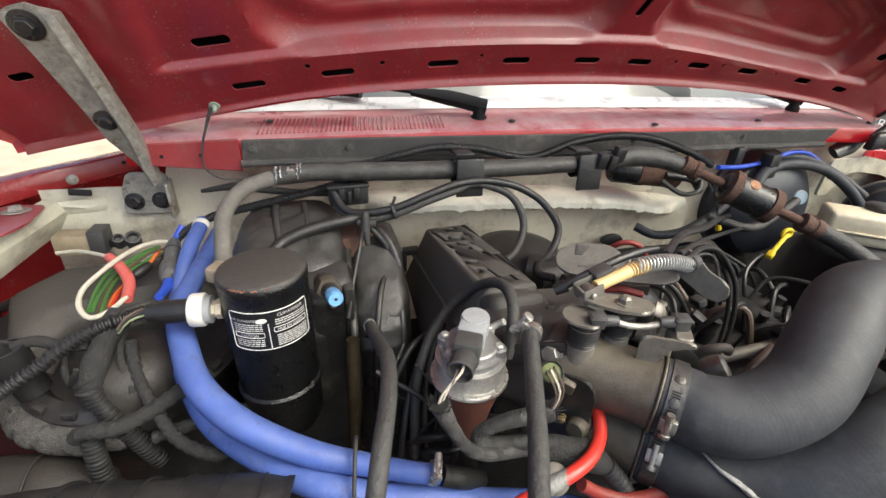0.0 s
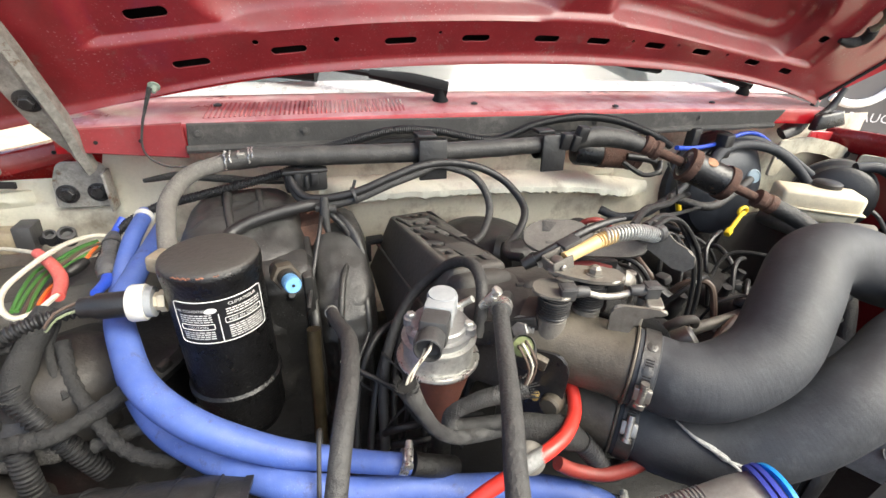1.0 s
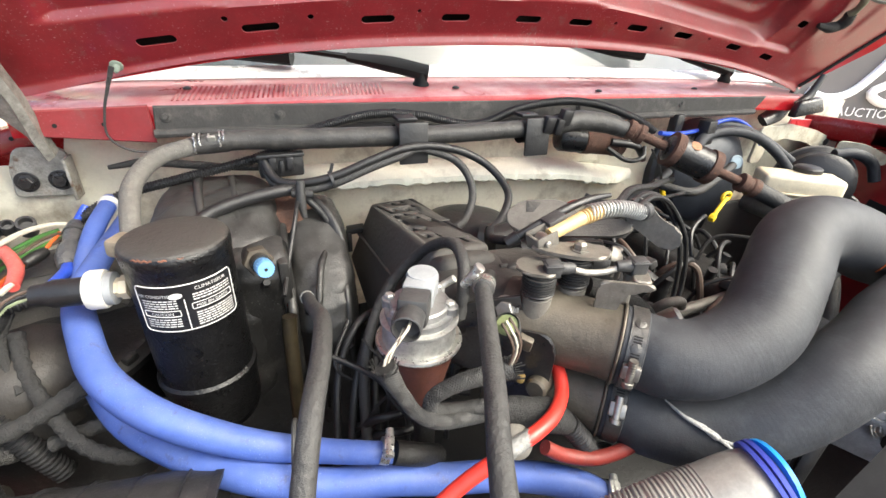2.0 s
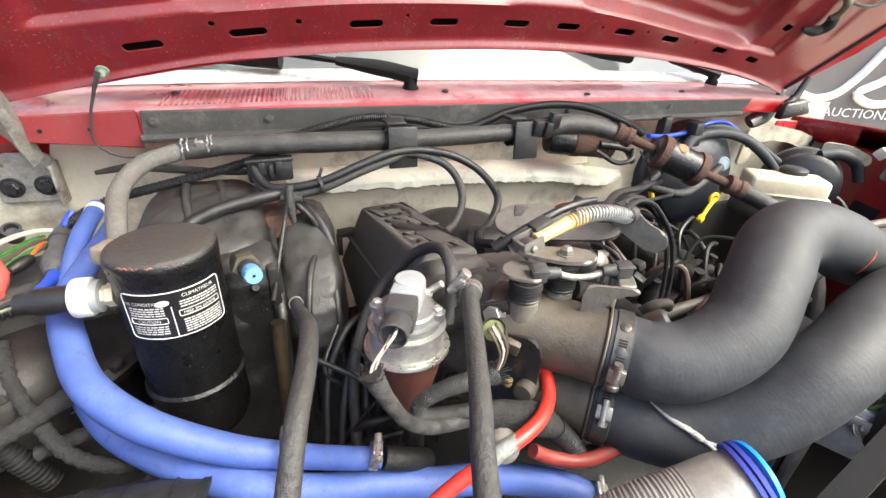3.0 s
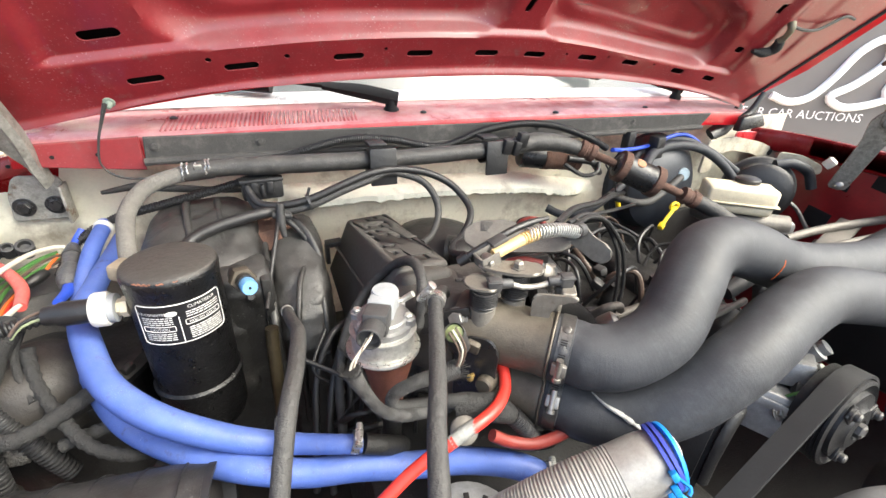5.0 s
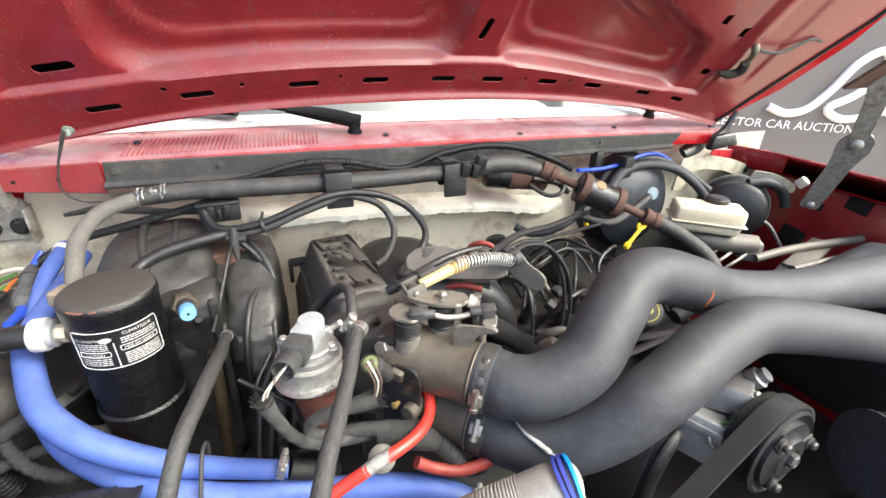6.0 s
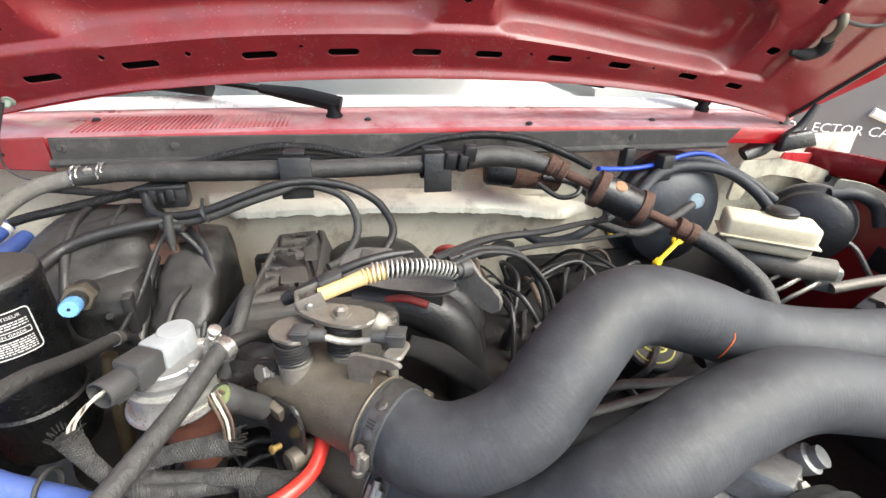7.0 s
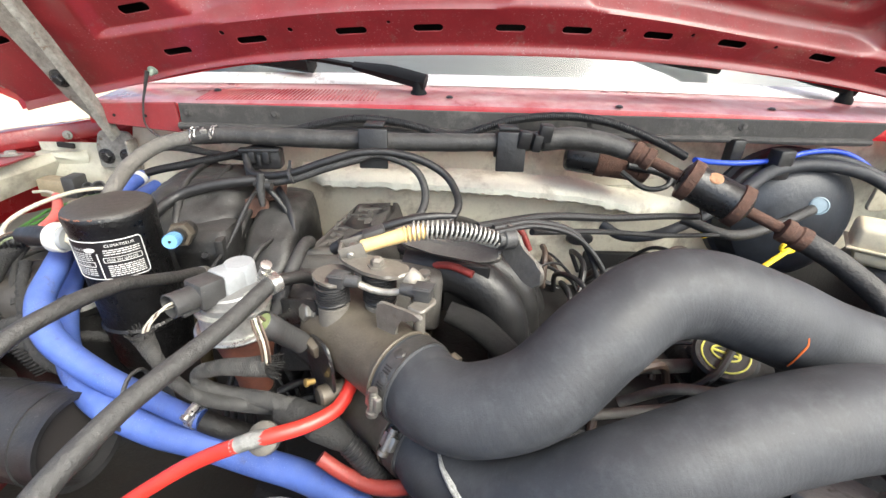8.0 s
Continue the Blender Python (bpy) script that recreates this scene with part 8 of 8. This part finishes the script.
part("lever_rod", tubed([(1.24, 0.60, 1.05), (1.28, 0.56, 1.03), (1.30, 0.52, 0.98)], 0.005, 8), STEEL, sv)
wn2 = thing("wing_nut", (1.312, 0.54, 1.14), "small white plastic knob on the wing", "knob")
part("knob", lathed([(0.010, -0.012), (0.012, -0.008), (0.012, 0.008), (0.008, 0.012)], (1.313, 0.54, 1.146), (0.3, -0.5, 0.8), 16), WHITE, wn2)

rl = thing("blue_lead", (0.95, 0.71, 1.16), "bright blue wire held by black clips over the booster", "wire")
part("wire", tubed([(0.705, 0.640, 1.192), (0.745, 0.660, 1.184), (0.80, 0.672, 1.180), (0.865, 0.682, 1.184), (0.92, 0.690, 1.196), (0.975, 0.70, 1.197), (1.015, 0.70, 1.186), (1.055, 0.69, 1.160), (1.065, 0.68, 1.14)], 0.0045, 10), WIRE_BLUE, rl)
hose_thing("vacuum_hose", [(0.76, 0.60, 1.13), (0.80, 0.63, 1.155), (0.86, 0.665, 1.172), (0.94, 0.68, 1.178), (1.02, 0.67, 1.165), (1.08, 0.65, 1.13), (1.12, 0.63, 1.09)], 0.0105, RUBBER, "black rubber vacuum hose arching over the booster", "hose", n=14)
hose_thing("vacuum_hose", [(0.78, 0.66, 1.12), (0.84, 0.69, 1.165), (0.92, 0.705, 1.185), (1.00, 0.70, 1.18), (1.07, 0.67, 1.15), (1.13, 0.64, 1.11)], 0.0085, RUBBER, "black rubber vacuum hose behind the booster hose", "hose", n=14)
hose_thing("vacuum_hose", [(0.70, 0.62, 1.10), (0.76, 0.58, 1.09), (0.84, 0.60, 1.10), (0.905, 0.618, 1.122)], 0.0085, GREY_HOSE, "grey-black hose leading to the booster plug", "hose", n=12)
for x, y, z, s in ((0.865, 0.672, 1.180, 1.0), (0.795, 0.690, 1.196, 0.8)):
    cl = thing("hose_clip", (x, y, z - 0.02), "square black plastic clip over the booster hoses", "clip", "firewall clips")
    part("body", blocked((x, y, z), (0.030 * s, 0.026 * s, 0.050 * s), (0, 0, 10), bevel=0.004), BLACK, cl)
dp = thing("dipstick", (0.83, 0.57, 1.03), "yellow plastic dipstick handle", "dipstick")
part("shaft", tubed([(0.800, 0.548, 1.048), (0.830, 0.562, 1.060), (0.855, 0.572, 1.072)], 0.0042, 8), YELLOW, dp)
part("ring", tubed([(0.852 + 0.011 * math.cos(a), 0.572, 1.075 + 0.008 * math.sin(a)) for a in [radians(k) for k in range(0, 361, 30)]], 0.0035, 8), YELLOW, dp)
part("foot", blocked((0.797, 0.547, 1.046), (0.016, 0.012, 0.012), (0, -30, 20), bevel=0.003), YELLOW, dp)
dp2 = thing("dipstick", (0.755, 0.64, 1.05), "small yellow tag on a black lead", "tag")
part("tag", tubed([(0.752, 0.642, 1.080), (0.760, 0.640, 1.058)], 0.0055, 8), YELLOW, dp2)
part("lead", tubed([(0.70, 0.645, 1.16), (0.735, 0.645, 1.12), (0.751, 0.643, 1.082)], 0.0018, 6), LOOM, dp2)
gr = thing("grommet_hose", (0.66, 0.66, 1.04), "black hose through a rubber grommet low on the firewall", "hose")
part("hose", tubed([(0.60, 0.69, 1.055), (0.63, 0.665, 1.045), (0.68, 0.65, 1.055), (0.74, 0.655, 1.08), (0.79, 0.67, 1.10)], 0.009, 12), RUBBER, gr)
part("grommet", lathed([(0.026, -0.004), (0.027, 0), (0.024, 0.006), (0.012, 0.008)], (0.575, 0.722, 1.01), (0, -1, 0.1), 24, squash=0.5), BLACK, gr)


# ---- engine mass, compressor, ducts at the front ----
en = thing("engine_block", (0.35, 0.35, 0.6), "grimy engine block and manifold, darkened for the shade deep in the bay", "engine")
part("block", blocked((0.34, 0.46, 0.76), (0.50, 0.48, 0.26), bevel=0.02, seg=2), GRIME_SHADE, en)
part("intake_manifold", blocked((0.46, 0.42, 0.97), (0.32, 0.30, 0.07), (0, 0, 4), bevel=0.02, seg=3), GRIME_SHADE, en)
part("valve_cover", blocked((0.66, 0.40, 0.99), (0.13, 0.40, 0.07), (0, 12, 0), bevel=0.02, seg=3), GRIME_SHADE, en)
rng = random.Random(21)
for k in range(6):
    x = 0.42 + 0.05 * k
    part("injector", lathed([(0.008, 0), (0.010, 0.01), (0.010, 0.03), (0.007, 0.034), (0.007, 0.05)], (x, 0.40 + 0.03 * (k % 2), 1.0), (rng.uniform(-0.3, 0.3), -0.2, 1), 12), BLACK, en)
part("fuel_rail", tubed([(0.40, 0.33, 1.03), (0.48, 0.335, 1.035), (0.56, 0.34, 1.035), (0.62, 0.36, 1.02)], 0.008, 12), CAST, en)
part("fuel_pipe", tubed([(0.50, 0.30, 1.02), (0.54, 0.285, 1.055), (0.58, 0.27, 1.065), (0.63, 0.27, 1.06), (0.70, 0.29, 1.04)], 0.0055, 10), CAST, en)
part("fuel_pipe", tubed([(0.44, 0.27, 1.03), (0.50, 0.265, 1.045), (0.58, 0.262, 1.06), (0.66, 0.27, 1.065)], 0.0050, 10), CAST, en)
part("regulator", lathed([(0.014, 0), (0.016, 0.004), (0.016, 0.022), (0.012, 0.026), (0.006, 0.027)], (0.415, 0.30, 1.055), (0.6, -0.3, 0.5), 20), STEEL, en)
part("hook_pipe", tubed([(0.43, 0.335, 1.045), (0.44, 0.322, 1.068), (0.46, 0.318, 1.070), (0.475, 0.325, 1.055)], 0.006, 12), CAST, en)
oc = thing("oil_filler", (0.62, 0.30, 1.05), "black oil filler cap with a yellow printed ring", "filler cap")
oc_c = Vector((0.605, 0.315, 1.075))
oc_n = Vector((-0.25, -0.35, 0.9)).normalized()
part("cap", lathed([(0.022, -0.03), (0.024, -0.012), (0.030, -0.010), (0.031, 0.0), (0.028, 0.003), (0.001, 0.003)], oc_c, oc_n, 30), BLACK, oc)
fr = frame_of(oc_n)
YELLOW_PRINT = mat("yellow_print", (0.62, 0.60, 0.12), 0.5, bump=0)
part("print_ring", tubed([oc_c + fr @ Vector((0.022 * math.cos(radians(a)), 0.022 * math.sin(radians(a)), 0.0034)) for a in range(0, 361, 20)], 0.0010, 5), YELLOW_PRINT, oc)
part("print_ring", tubed([oc_c + fr @ Vector((0.013 * math.cos(radians(a)), 0.008 * math.sin(radians(a)), 0.0034)) for a in range(0, 361, 20)], 0.0012, 5), YELLOW_PRINT, oc)
part("print_bar", tubed([oc_c + fr @ Vector((-0.012, 0, 0.0034)), oc_c + fr @ Vector((0.012, 0, 0.0034))], 0.0014, 5), YELLOW_PRINT, oc)
part("neck", tubed([oc_c - oc_n * 0.02, oc_c - oc_n * 0.09], 0.022, 20), GRIME_SHADE, oc)
hose_thing("breather_hose", [(0.66, 0.30, 1.06), (0.70, 0.30, 1.075), (0.76, 0.31, 1.08), (0.84, 0.32, 1.07)], 0.0125, RUBBER, "black rubber breather hose behind the intake hoses", "hose", n=14)

# accessory at the front: compressor with clutch, belt
cp = thing("compressor", (0.66, 0.13, 0.9), "bright alloy air-conditioning compressor with a black clutch pulley", "compressor")
part("body", blocked((0.590, 0.180, 0.985), (0.075, 0.085, 0.060), (0, 12, 28), bevel=0.0035, seg=2), BRIGHT, cp, "bright ribbed alloy body")
part("head", blocked((0.640, 0.178, 1.026), (0.080, 0.052, 0.034), (-12, 14, 28), bevel=0.004, seg=2), BRIGHT, cp)
part("port", lathed([(0.014, 0), (0.014, 0.014), (0.010, 0.016), (0.010, 0.024)], (0.672, 0.176, 1.036), (0.3, -0.5, 0.8), 16), BRIGHT, cp)
bolt(cp, (0.640, 0.150, 1.042), (0.1, -0.6, 0.8), 0.006, 0.009, STEEL)
bolt(cp, (0.572, 0.140, 1.000), (0.0, -0.8, 0.6), 0.006, 0.009, STEEL)
for k in range(4):
    part("fin", blocked((0.566 + 0.017 * k, 0.150 + 0.007 * k, 1.008), (0.005, 0.05, 0.012), (0, 12, 28), bevel=0.0015), BRIGHT, cp)
part("clutch_plug", blocked((0.610, 0.142, 1.018), (0.024, 0.020, 0.016), (15, -30, 30), bevel=0.003), PLUG, cp)
part("clutch_wire", tubed([(0.604, 0.140, 1.026), (0.596, 0.134, 1.036), (0.588, 0.138, 1.030), (0.58, 0.15, 1.01)], 0.002, 6), WIRE_GREEN, cp)
part("clutch_wire", tubed([(0.608, 0.138, 1.026), (0.602, 0.131, 1.033), (0.592, 0.134, 1.022), (0.585, 0.15, 1.0)], 0.002, 6), LOOM, cp)
pc, pn = Vector((0.634, 0.095, 1.003)), Vector((0.045, -0.965, 0.09)).normalized()
bm = bmesh.new()
lathe(bm, [(0.040, -0.030), (0.060, -0.028), (0.060, 0.0), (0.0615, 0.001), (0.0615, 0.004), (0.058, 0.005), (0.058, 0.007), (0.0605, 0.008), (0.0605, 0.011), (0.056, 0.013), (0.052, 0.010), (0.047, 0.009), (0.02, 0.009)], pc - pn * 0.012, pn, 56)
CLUTCH = mat("clutch_black", (0.008, 0.008, 0.0085), 0.45, metal=0.0, var=0.3, scale=30, bump=0.2, dust=0.15, dust_or_sheen_col=(0.06, 0.057, 0.054), spots=(0.03, 0.025, 0.021), spot_amount=0.12, spot_scale=50, soft=0.1)
part("pulley", bm, CLUTCH, cp, "grooved black pulley")
part("clutch_plate", lathed([(0.046, 0.0), (0.045, 0.006), (0.030, 0.008), (0.026, 0.012), (0.014, 0.013), (0.010, 0.010), (0.002, 0.010)], pc - pn * 0.003, pn, 40), CLUTCH, cp)
fr = frame_of(pn)
for a in (10, 130, 250):
    o = fr @ Vector((0.040 * math.cos(radians(a)), 0.040 * math.sin(radians(a)), 0))
    part("clutch_ear", blocked(pc + o * 0.8 + pn * 0.004, (0.030, 0.020, 0.005), rot=fr @ Matrix.Rotation(radians(a), 3, "Z"), bevel=0.002), CLUTCH, cp)
    part("clutch_rivet", lathed([(0.0085, 0.004), (0.0085, 0.008), (0.0060, 0.009), (0.0060, 0.013), (0.004, 0.015)], pc + o, pn, 16), BAND, cp)
part("clutch_hub", lathed([(0.010, 0.006), (0.010, 0.014), (0.007, 0.016), (0.003, 0.014)], pc, pn, 6), BAND, cp, smooth=False)
bt = thing("drive_belt", (0.56, 0.1, 0.9), "broad black serpentine drive belt", "belt")
bd = (Vector((-0.80, 0.0, -0.56)) * 0.2)
bd = (bd - pn * bd.dot(pn)).normalized()
bu = bd.cross(pn).normalized()
if bu.z < 0:
    bu = -bu
bm = bmesh.new()
BR = 0.0625
path = [pc + (bu * math.cos(radians(a)) - bd * math.sin(radians(a))) * BR for a in range(170, -1, -10)] + [pc + bu * BR + bd * s for s in (0.04, 0.09, 0.15, 0.22, 0.30)]
rings = []
for k, p in enumerate(path):
    n = (p - pc).normalized() if k < 18 else bu
    rings.append([bm.verts.new(p - pn * 0.014 + pn * w + n * h) for w, h in ((-0.014, 0), (-0.0135, 0.004), (0.0105, 0.004), (0.011, 0), )])
for a, b in zip(rings, rings[1:]):
    for j in range(4):
        bm.faces.new((a[j], a[(j + 1) % 4], b[(j + 1) % 4], b[j]))
part("band", bm, BELT, bt)
an = thing("front_accessories", (0.55, 0.15, 0.7), "dark brackets and pulleys below the compressor", "brackets")
part("bracket", blocked((0.475, 0.185, 0.955), (0.006, 0.06, 0.16), (0, 12, 24), bevel=0.002), CLUTCH, an)
part("bracket_rib", blocked((0.497, 0.178, 0.955), (0.007, 0.045, 0.17), (0, 18, 24), bevel=0.002), CLUTCH, an)
part("bracket", tubed([(0.545, 0.165, 0.985), (0.535, 0.160, 1.0), (0.515, 0.155, 0.985), (0.500, 0.150, 0.95), (0.49, 0.145, 0.90)], [0.008, 0.009, 0.009, 0.008, 0.008], 10, flat=0.6), CLUTCH, an)
part("lower_pulley", lathed([(0.05, -0.03), (0.06, -0.028), (0.06, 0.0), (0.05, 0.004), (0.02, 0.004)], (0.47, 0.125, 0.83), pn, 30), GRIME_SHADE, an)
part("hub", lathed([(0.08, -0.03), (0.085, 0.0), (0.06, 0.015), (0.01, 0.018)], (0.80, 0.03, 0.80), (0.1, -0.9, 0.3), 36), GRIME_SHADE, an)

# ribbed foil duct tied to a stub with blue cable ties
fx = thing("foil_duct", (0.27, 0.1, 1.0), "ribbed silver foil duct tied with blue cable ties", "duct")
F0, F1 = Vector((0.296, 0.112, 1.075)), Vector((0.176, 0.142, 1.003))
fdv = (F0 - F1).normalized()
bm = bmesh.new()
tube(bm, [F1 + (F1 - F0) * 0.4, F1, F0.lerp(F1, 0.5) + Vector((0, 0, 0.004)), F0.lerp(F1, 0.16)], 0.0278, 36, step=0.0012, rib=0.0009, pitch=0.0034)
part("ribbed_duct", bm, FOIL, fx)
part("smooth_end", tubed([F0.lerp(F1, 0.17), F0, F0 + fdv * 0.013, F0 + fdv * 0.020 + Vector((0, 0, -0.004))], [0.0276, 0.0275, 0.0272, 0.0235], 32), FOIL, fx)
fr2 = frame_of(fdv)
rng = random.Random(3)
INDIGO = mat("indigo_tie", (0.055, 0.075, 0.40), 0.35, var=0.1, scale=60, bump=0.0)
for s, drop, m2 in ((0.0175, 0.0, INDIGO), (0.0215, 0.06, INDIGO), (0.0235, 0.30, TIE_BLUE)):
    part("blue_tie", lathed([(0.0276, -0.0016), (0.0290, -0.0016), (0.0290, 0.0016), (0.0276, 0.0016)], F0 + fdv * s + Vector((0, 0, -0.010 * drop)), fdv + Vector((0, 0, -drop)), 40), m2, fx, "indigo cable tie" if m2 is INDIGO else "bright blue cable tie")
for k in range(12):
    a = radians(30 * k)
    o = fr2 @ Vector((0.0300 * math.cos(a), 0.0300 * math.sin(a), 0))
    if o.dot(Vector((0.30, -0.90, -0.25))) < 0.012:
        continue
    s = 0.020 - 0.004 * (k % 4)
    part("tie_head", blocked(F0 + o + fdv * s, (0.008, 0.008, 0.006), rot=fr2 @ Matrix.Rotation(a, 3, "Z"), bevel=0.001), TIE_BLUE, fx)
    e = fr2 @ Vector((math.cos(a + 0.9), math.sin(a + 0.9), 0))
    part("tie_tail", tubed([F0 + o + fdv * s, F0 + o * 1.08 + e * 0.010 + fdv * (s + 0.006), F0 + o * 0.98 + e * 0.016 + fdv * (s + rng.uniform(0, 0.008))], 0.0017, 5, flat=0.5), TIE_BLUE, fx)
part("stub", tubed([F0 + Vector((0.002, 0, 0)), F0 + Vector((0.010, -0.003, -0.010)), F0 + Vector((0.014, -0.006, -0.08))], [0.0250, 0.0235, 0.022], 28), FOIL, fx)
film = mat("sealant_film", (0.30, 0.30, 0.29), 0.3, var=0.3, scale=80, bump=0.3)
for k in range(5):
    part("sealant", tubed([Vector(p) + Vector((rng.uniform(-1, 1), rng.uniform(-1, 1), rng.uniform(-0.6, 0.6))) * 0.0022 * f for p, f in (((0.3076, 0.1946, 1.0785), 0.3), ((0.3112, 0.1768, 1.0765), 0.6), ((0.3191, 0.1615, 1.0745), 0.8), ((0.3223, 0.1545, 1.0718), 1.2), ((0.3339, 0.1408, 1.0694), 2.2))], [0.0003, 0.0009, 0.0013, 0.0012, 0.0016], 6, wobble=0.5, flat=0.4), film, fx, "pale stretched strand of sealant")
al = thing("alternator", (0.17, 0.14, 0.86), "ribbed alloy alternator casing below the red cable", "alternator")
part("case", lathed([(0.050, -0.05), (0.062, -0.045), (0.064, 0.0), (0.062, 0.03), (0.05, 0.042), (0.02, 0.045)], (0.16, 0.17, 0.925), (0.0, -0.35, 0.94), 36), BRIGHT, al)
for k in range(14):
    a = 2 * math.pi * k / 14
    fr2 = frame_of((0.0, -0.35, 0.94))
    o = fr2 @ Vector((0.040 * math.cos(a), 0.040 * math.sin(a), 0.041))
    part("vent_slot", blocked(Vector((0.16, 0.17, 0.925)) + o, (0.016, 0.006, 0.006), rot=fr2 @ Matrix.Rotation(a, 3, "Z"), bevel=0.001), HOLE, al)
fn = thing("fan_shroud", (0.9, -0.05, 0.8), "pale grey curved edge of the fan shroud", "shroud")
bm = bmesh.new()
tube(bm, [(0.560, 0.045, 0.845), (0.595, 0.035, 0.905), (0.645, 0.015, 0.938), (0.72, -0.03, 0.945), (0.86, -0.09, 0.92)], 0.042, 24, flat=0.6)
part("edge", bm, mat("shroud_plastic", (0.20, 0.20, 0.205), 0.5, var=0.2, bump=0.1, dust=0.2, dust_or_sheen_col=(0.12, 0.11, 0.10)), fn)
bx = thing("battery_tray", (1.25, 0.35, 0.95), "grey metal tray and rods beside the wing", "tray")
part("tray", blocked((1.22, 0.42, 1.02), (0.18, 0.045, 0.012), (0, -6, 15), bevel=0.003), CAST, bx)
part("rod", tubed([(1.05, 0.36, 1.045), (1.18, 0.34, 1.06), (1.34, 0.30, 1.08)], 0.008, 10), CAST, bx)
part("rod", tubed([(1.10, 0.46, 1.01), (1.20, 0.44, 1.03), (1.36, 0.40, 1.05)], 0.010, 10), CAST, bx)
part("box", blocked((1.15, 0.38, 0.98), (0.10, 0.10, 0.06), (0, 0, 20), bevel=0.008), BLACK, bx)

# small clutter between the large parts
rng = random.Random(5)
mats = [LOOM, BLACK, TAPE, BLACK, WIRE_BROWN, LOOM]
for k in range(36):
    x, y, z = rng.uniform(0.40, 0.72), rng.uniform(0.30, 0.60), rng.uniform(1.0, 1.07)
    a = rng.uniform(0, 6.28)
    L2 = rng.uniform(0.07, 0.19)
    d = Vector((math.cos(a), math.sin(a), 0))
    s = d.cross(Vector((0, 0, 1)))
    hose_thing("engine_wire", [Vector((x, y, z - 0.05)) - d * L2 * 0.5, Vector((x, y, z)) - d * L2 * 0.3 + s * rng.uniform(-0.03, 0.03), Vector((x, y, z + 0.01)) + d * L2 * 0.2 + s * rng.uniform(-0.03, 0.03), Vector((x, y, z - 0.06)) + d * L2 * 0.6], rng.uniform(0.0016, 0.0048), mats[k % 6], "thin dark wire tangled over the engine", "wire", "engine wires", n=8)
for k in range(12):
    x, y = rng.uniform(0.07, 0.2), rng.uniform(0.30, 0.42)
    hose_thing("engine_wire", [(x, y, 0.90), (x + rng.uniform(-0.02, 0.02), y + rng.uniform(-0.02, 0.02), 0.97), (x + rng.uniform(-0.04, 0.04), y + 0.02, 1.02), (x + rng.uniform(-0.05, 0.05), y + 0.06, 1.05)], rng.uniform(0.0016, 0.0036), mats[k % 4], "thin dark wire deep in the engine bay", "wire", "engine wires", n=8)
for k in range(5):
    p = Vector((0.46 + 0.05 * k, 0.36 + 0.05 * (k % 3), 1.03 + 0.01 * (k % 2)))
    c = thing("wire_connector", p, "small dark plastic wiring connector on the engine", "connector", "connectors")
    part("shell", blocked(p, (0.022, 0.016, 0.014), (rng.uniform(-30, 30), rng.uniform(-30, 30), rng.uniform(0, 180)), bevel=0.003), PLUG, c)
    part("boot", tubed([p, p + Vector((0.02, 0.01, -0.01)), p + Vector((0.03, 0.01, -0.04))], 0.005, 8), TAPE, c)
hose_thing("ribbed_sleeve", [(0.315, 0.325, 1.115), (0.345, 0.315, 1.105), (0.375, 0.30, 1.085), (0.40, 0.30, 1.06)], [0.011, 0.014, 0.013, 0.010], BRAID, "grey ribbed cable sleeve behind the throttle body", "sleeve", n=14)
hose_thing("oil_tube", [(0.008, 0.415, 1.08), (0.006, 0.41, 1.05), (0.004, 0.40, 0.98), (0.0, 0.395, 0.90)], 0.008, mat("oily_brass", (0.055, 0.043, 0.024), 0.35, metal=0.5, var=0.4, scale=30, bump=0.4), "oily brass-coloured tube under the heater hose", "tube", n=12)
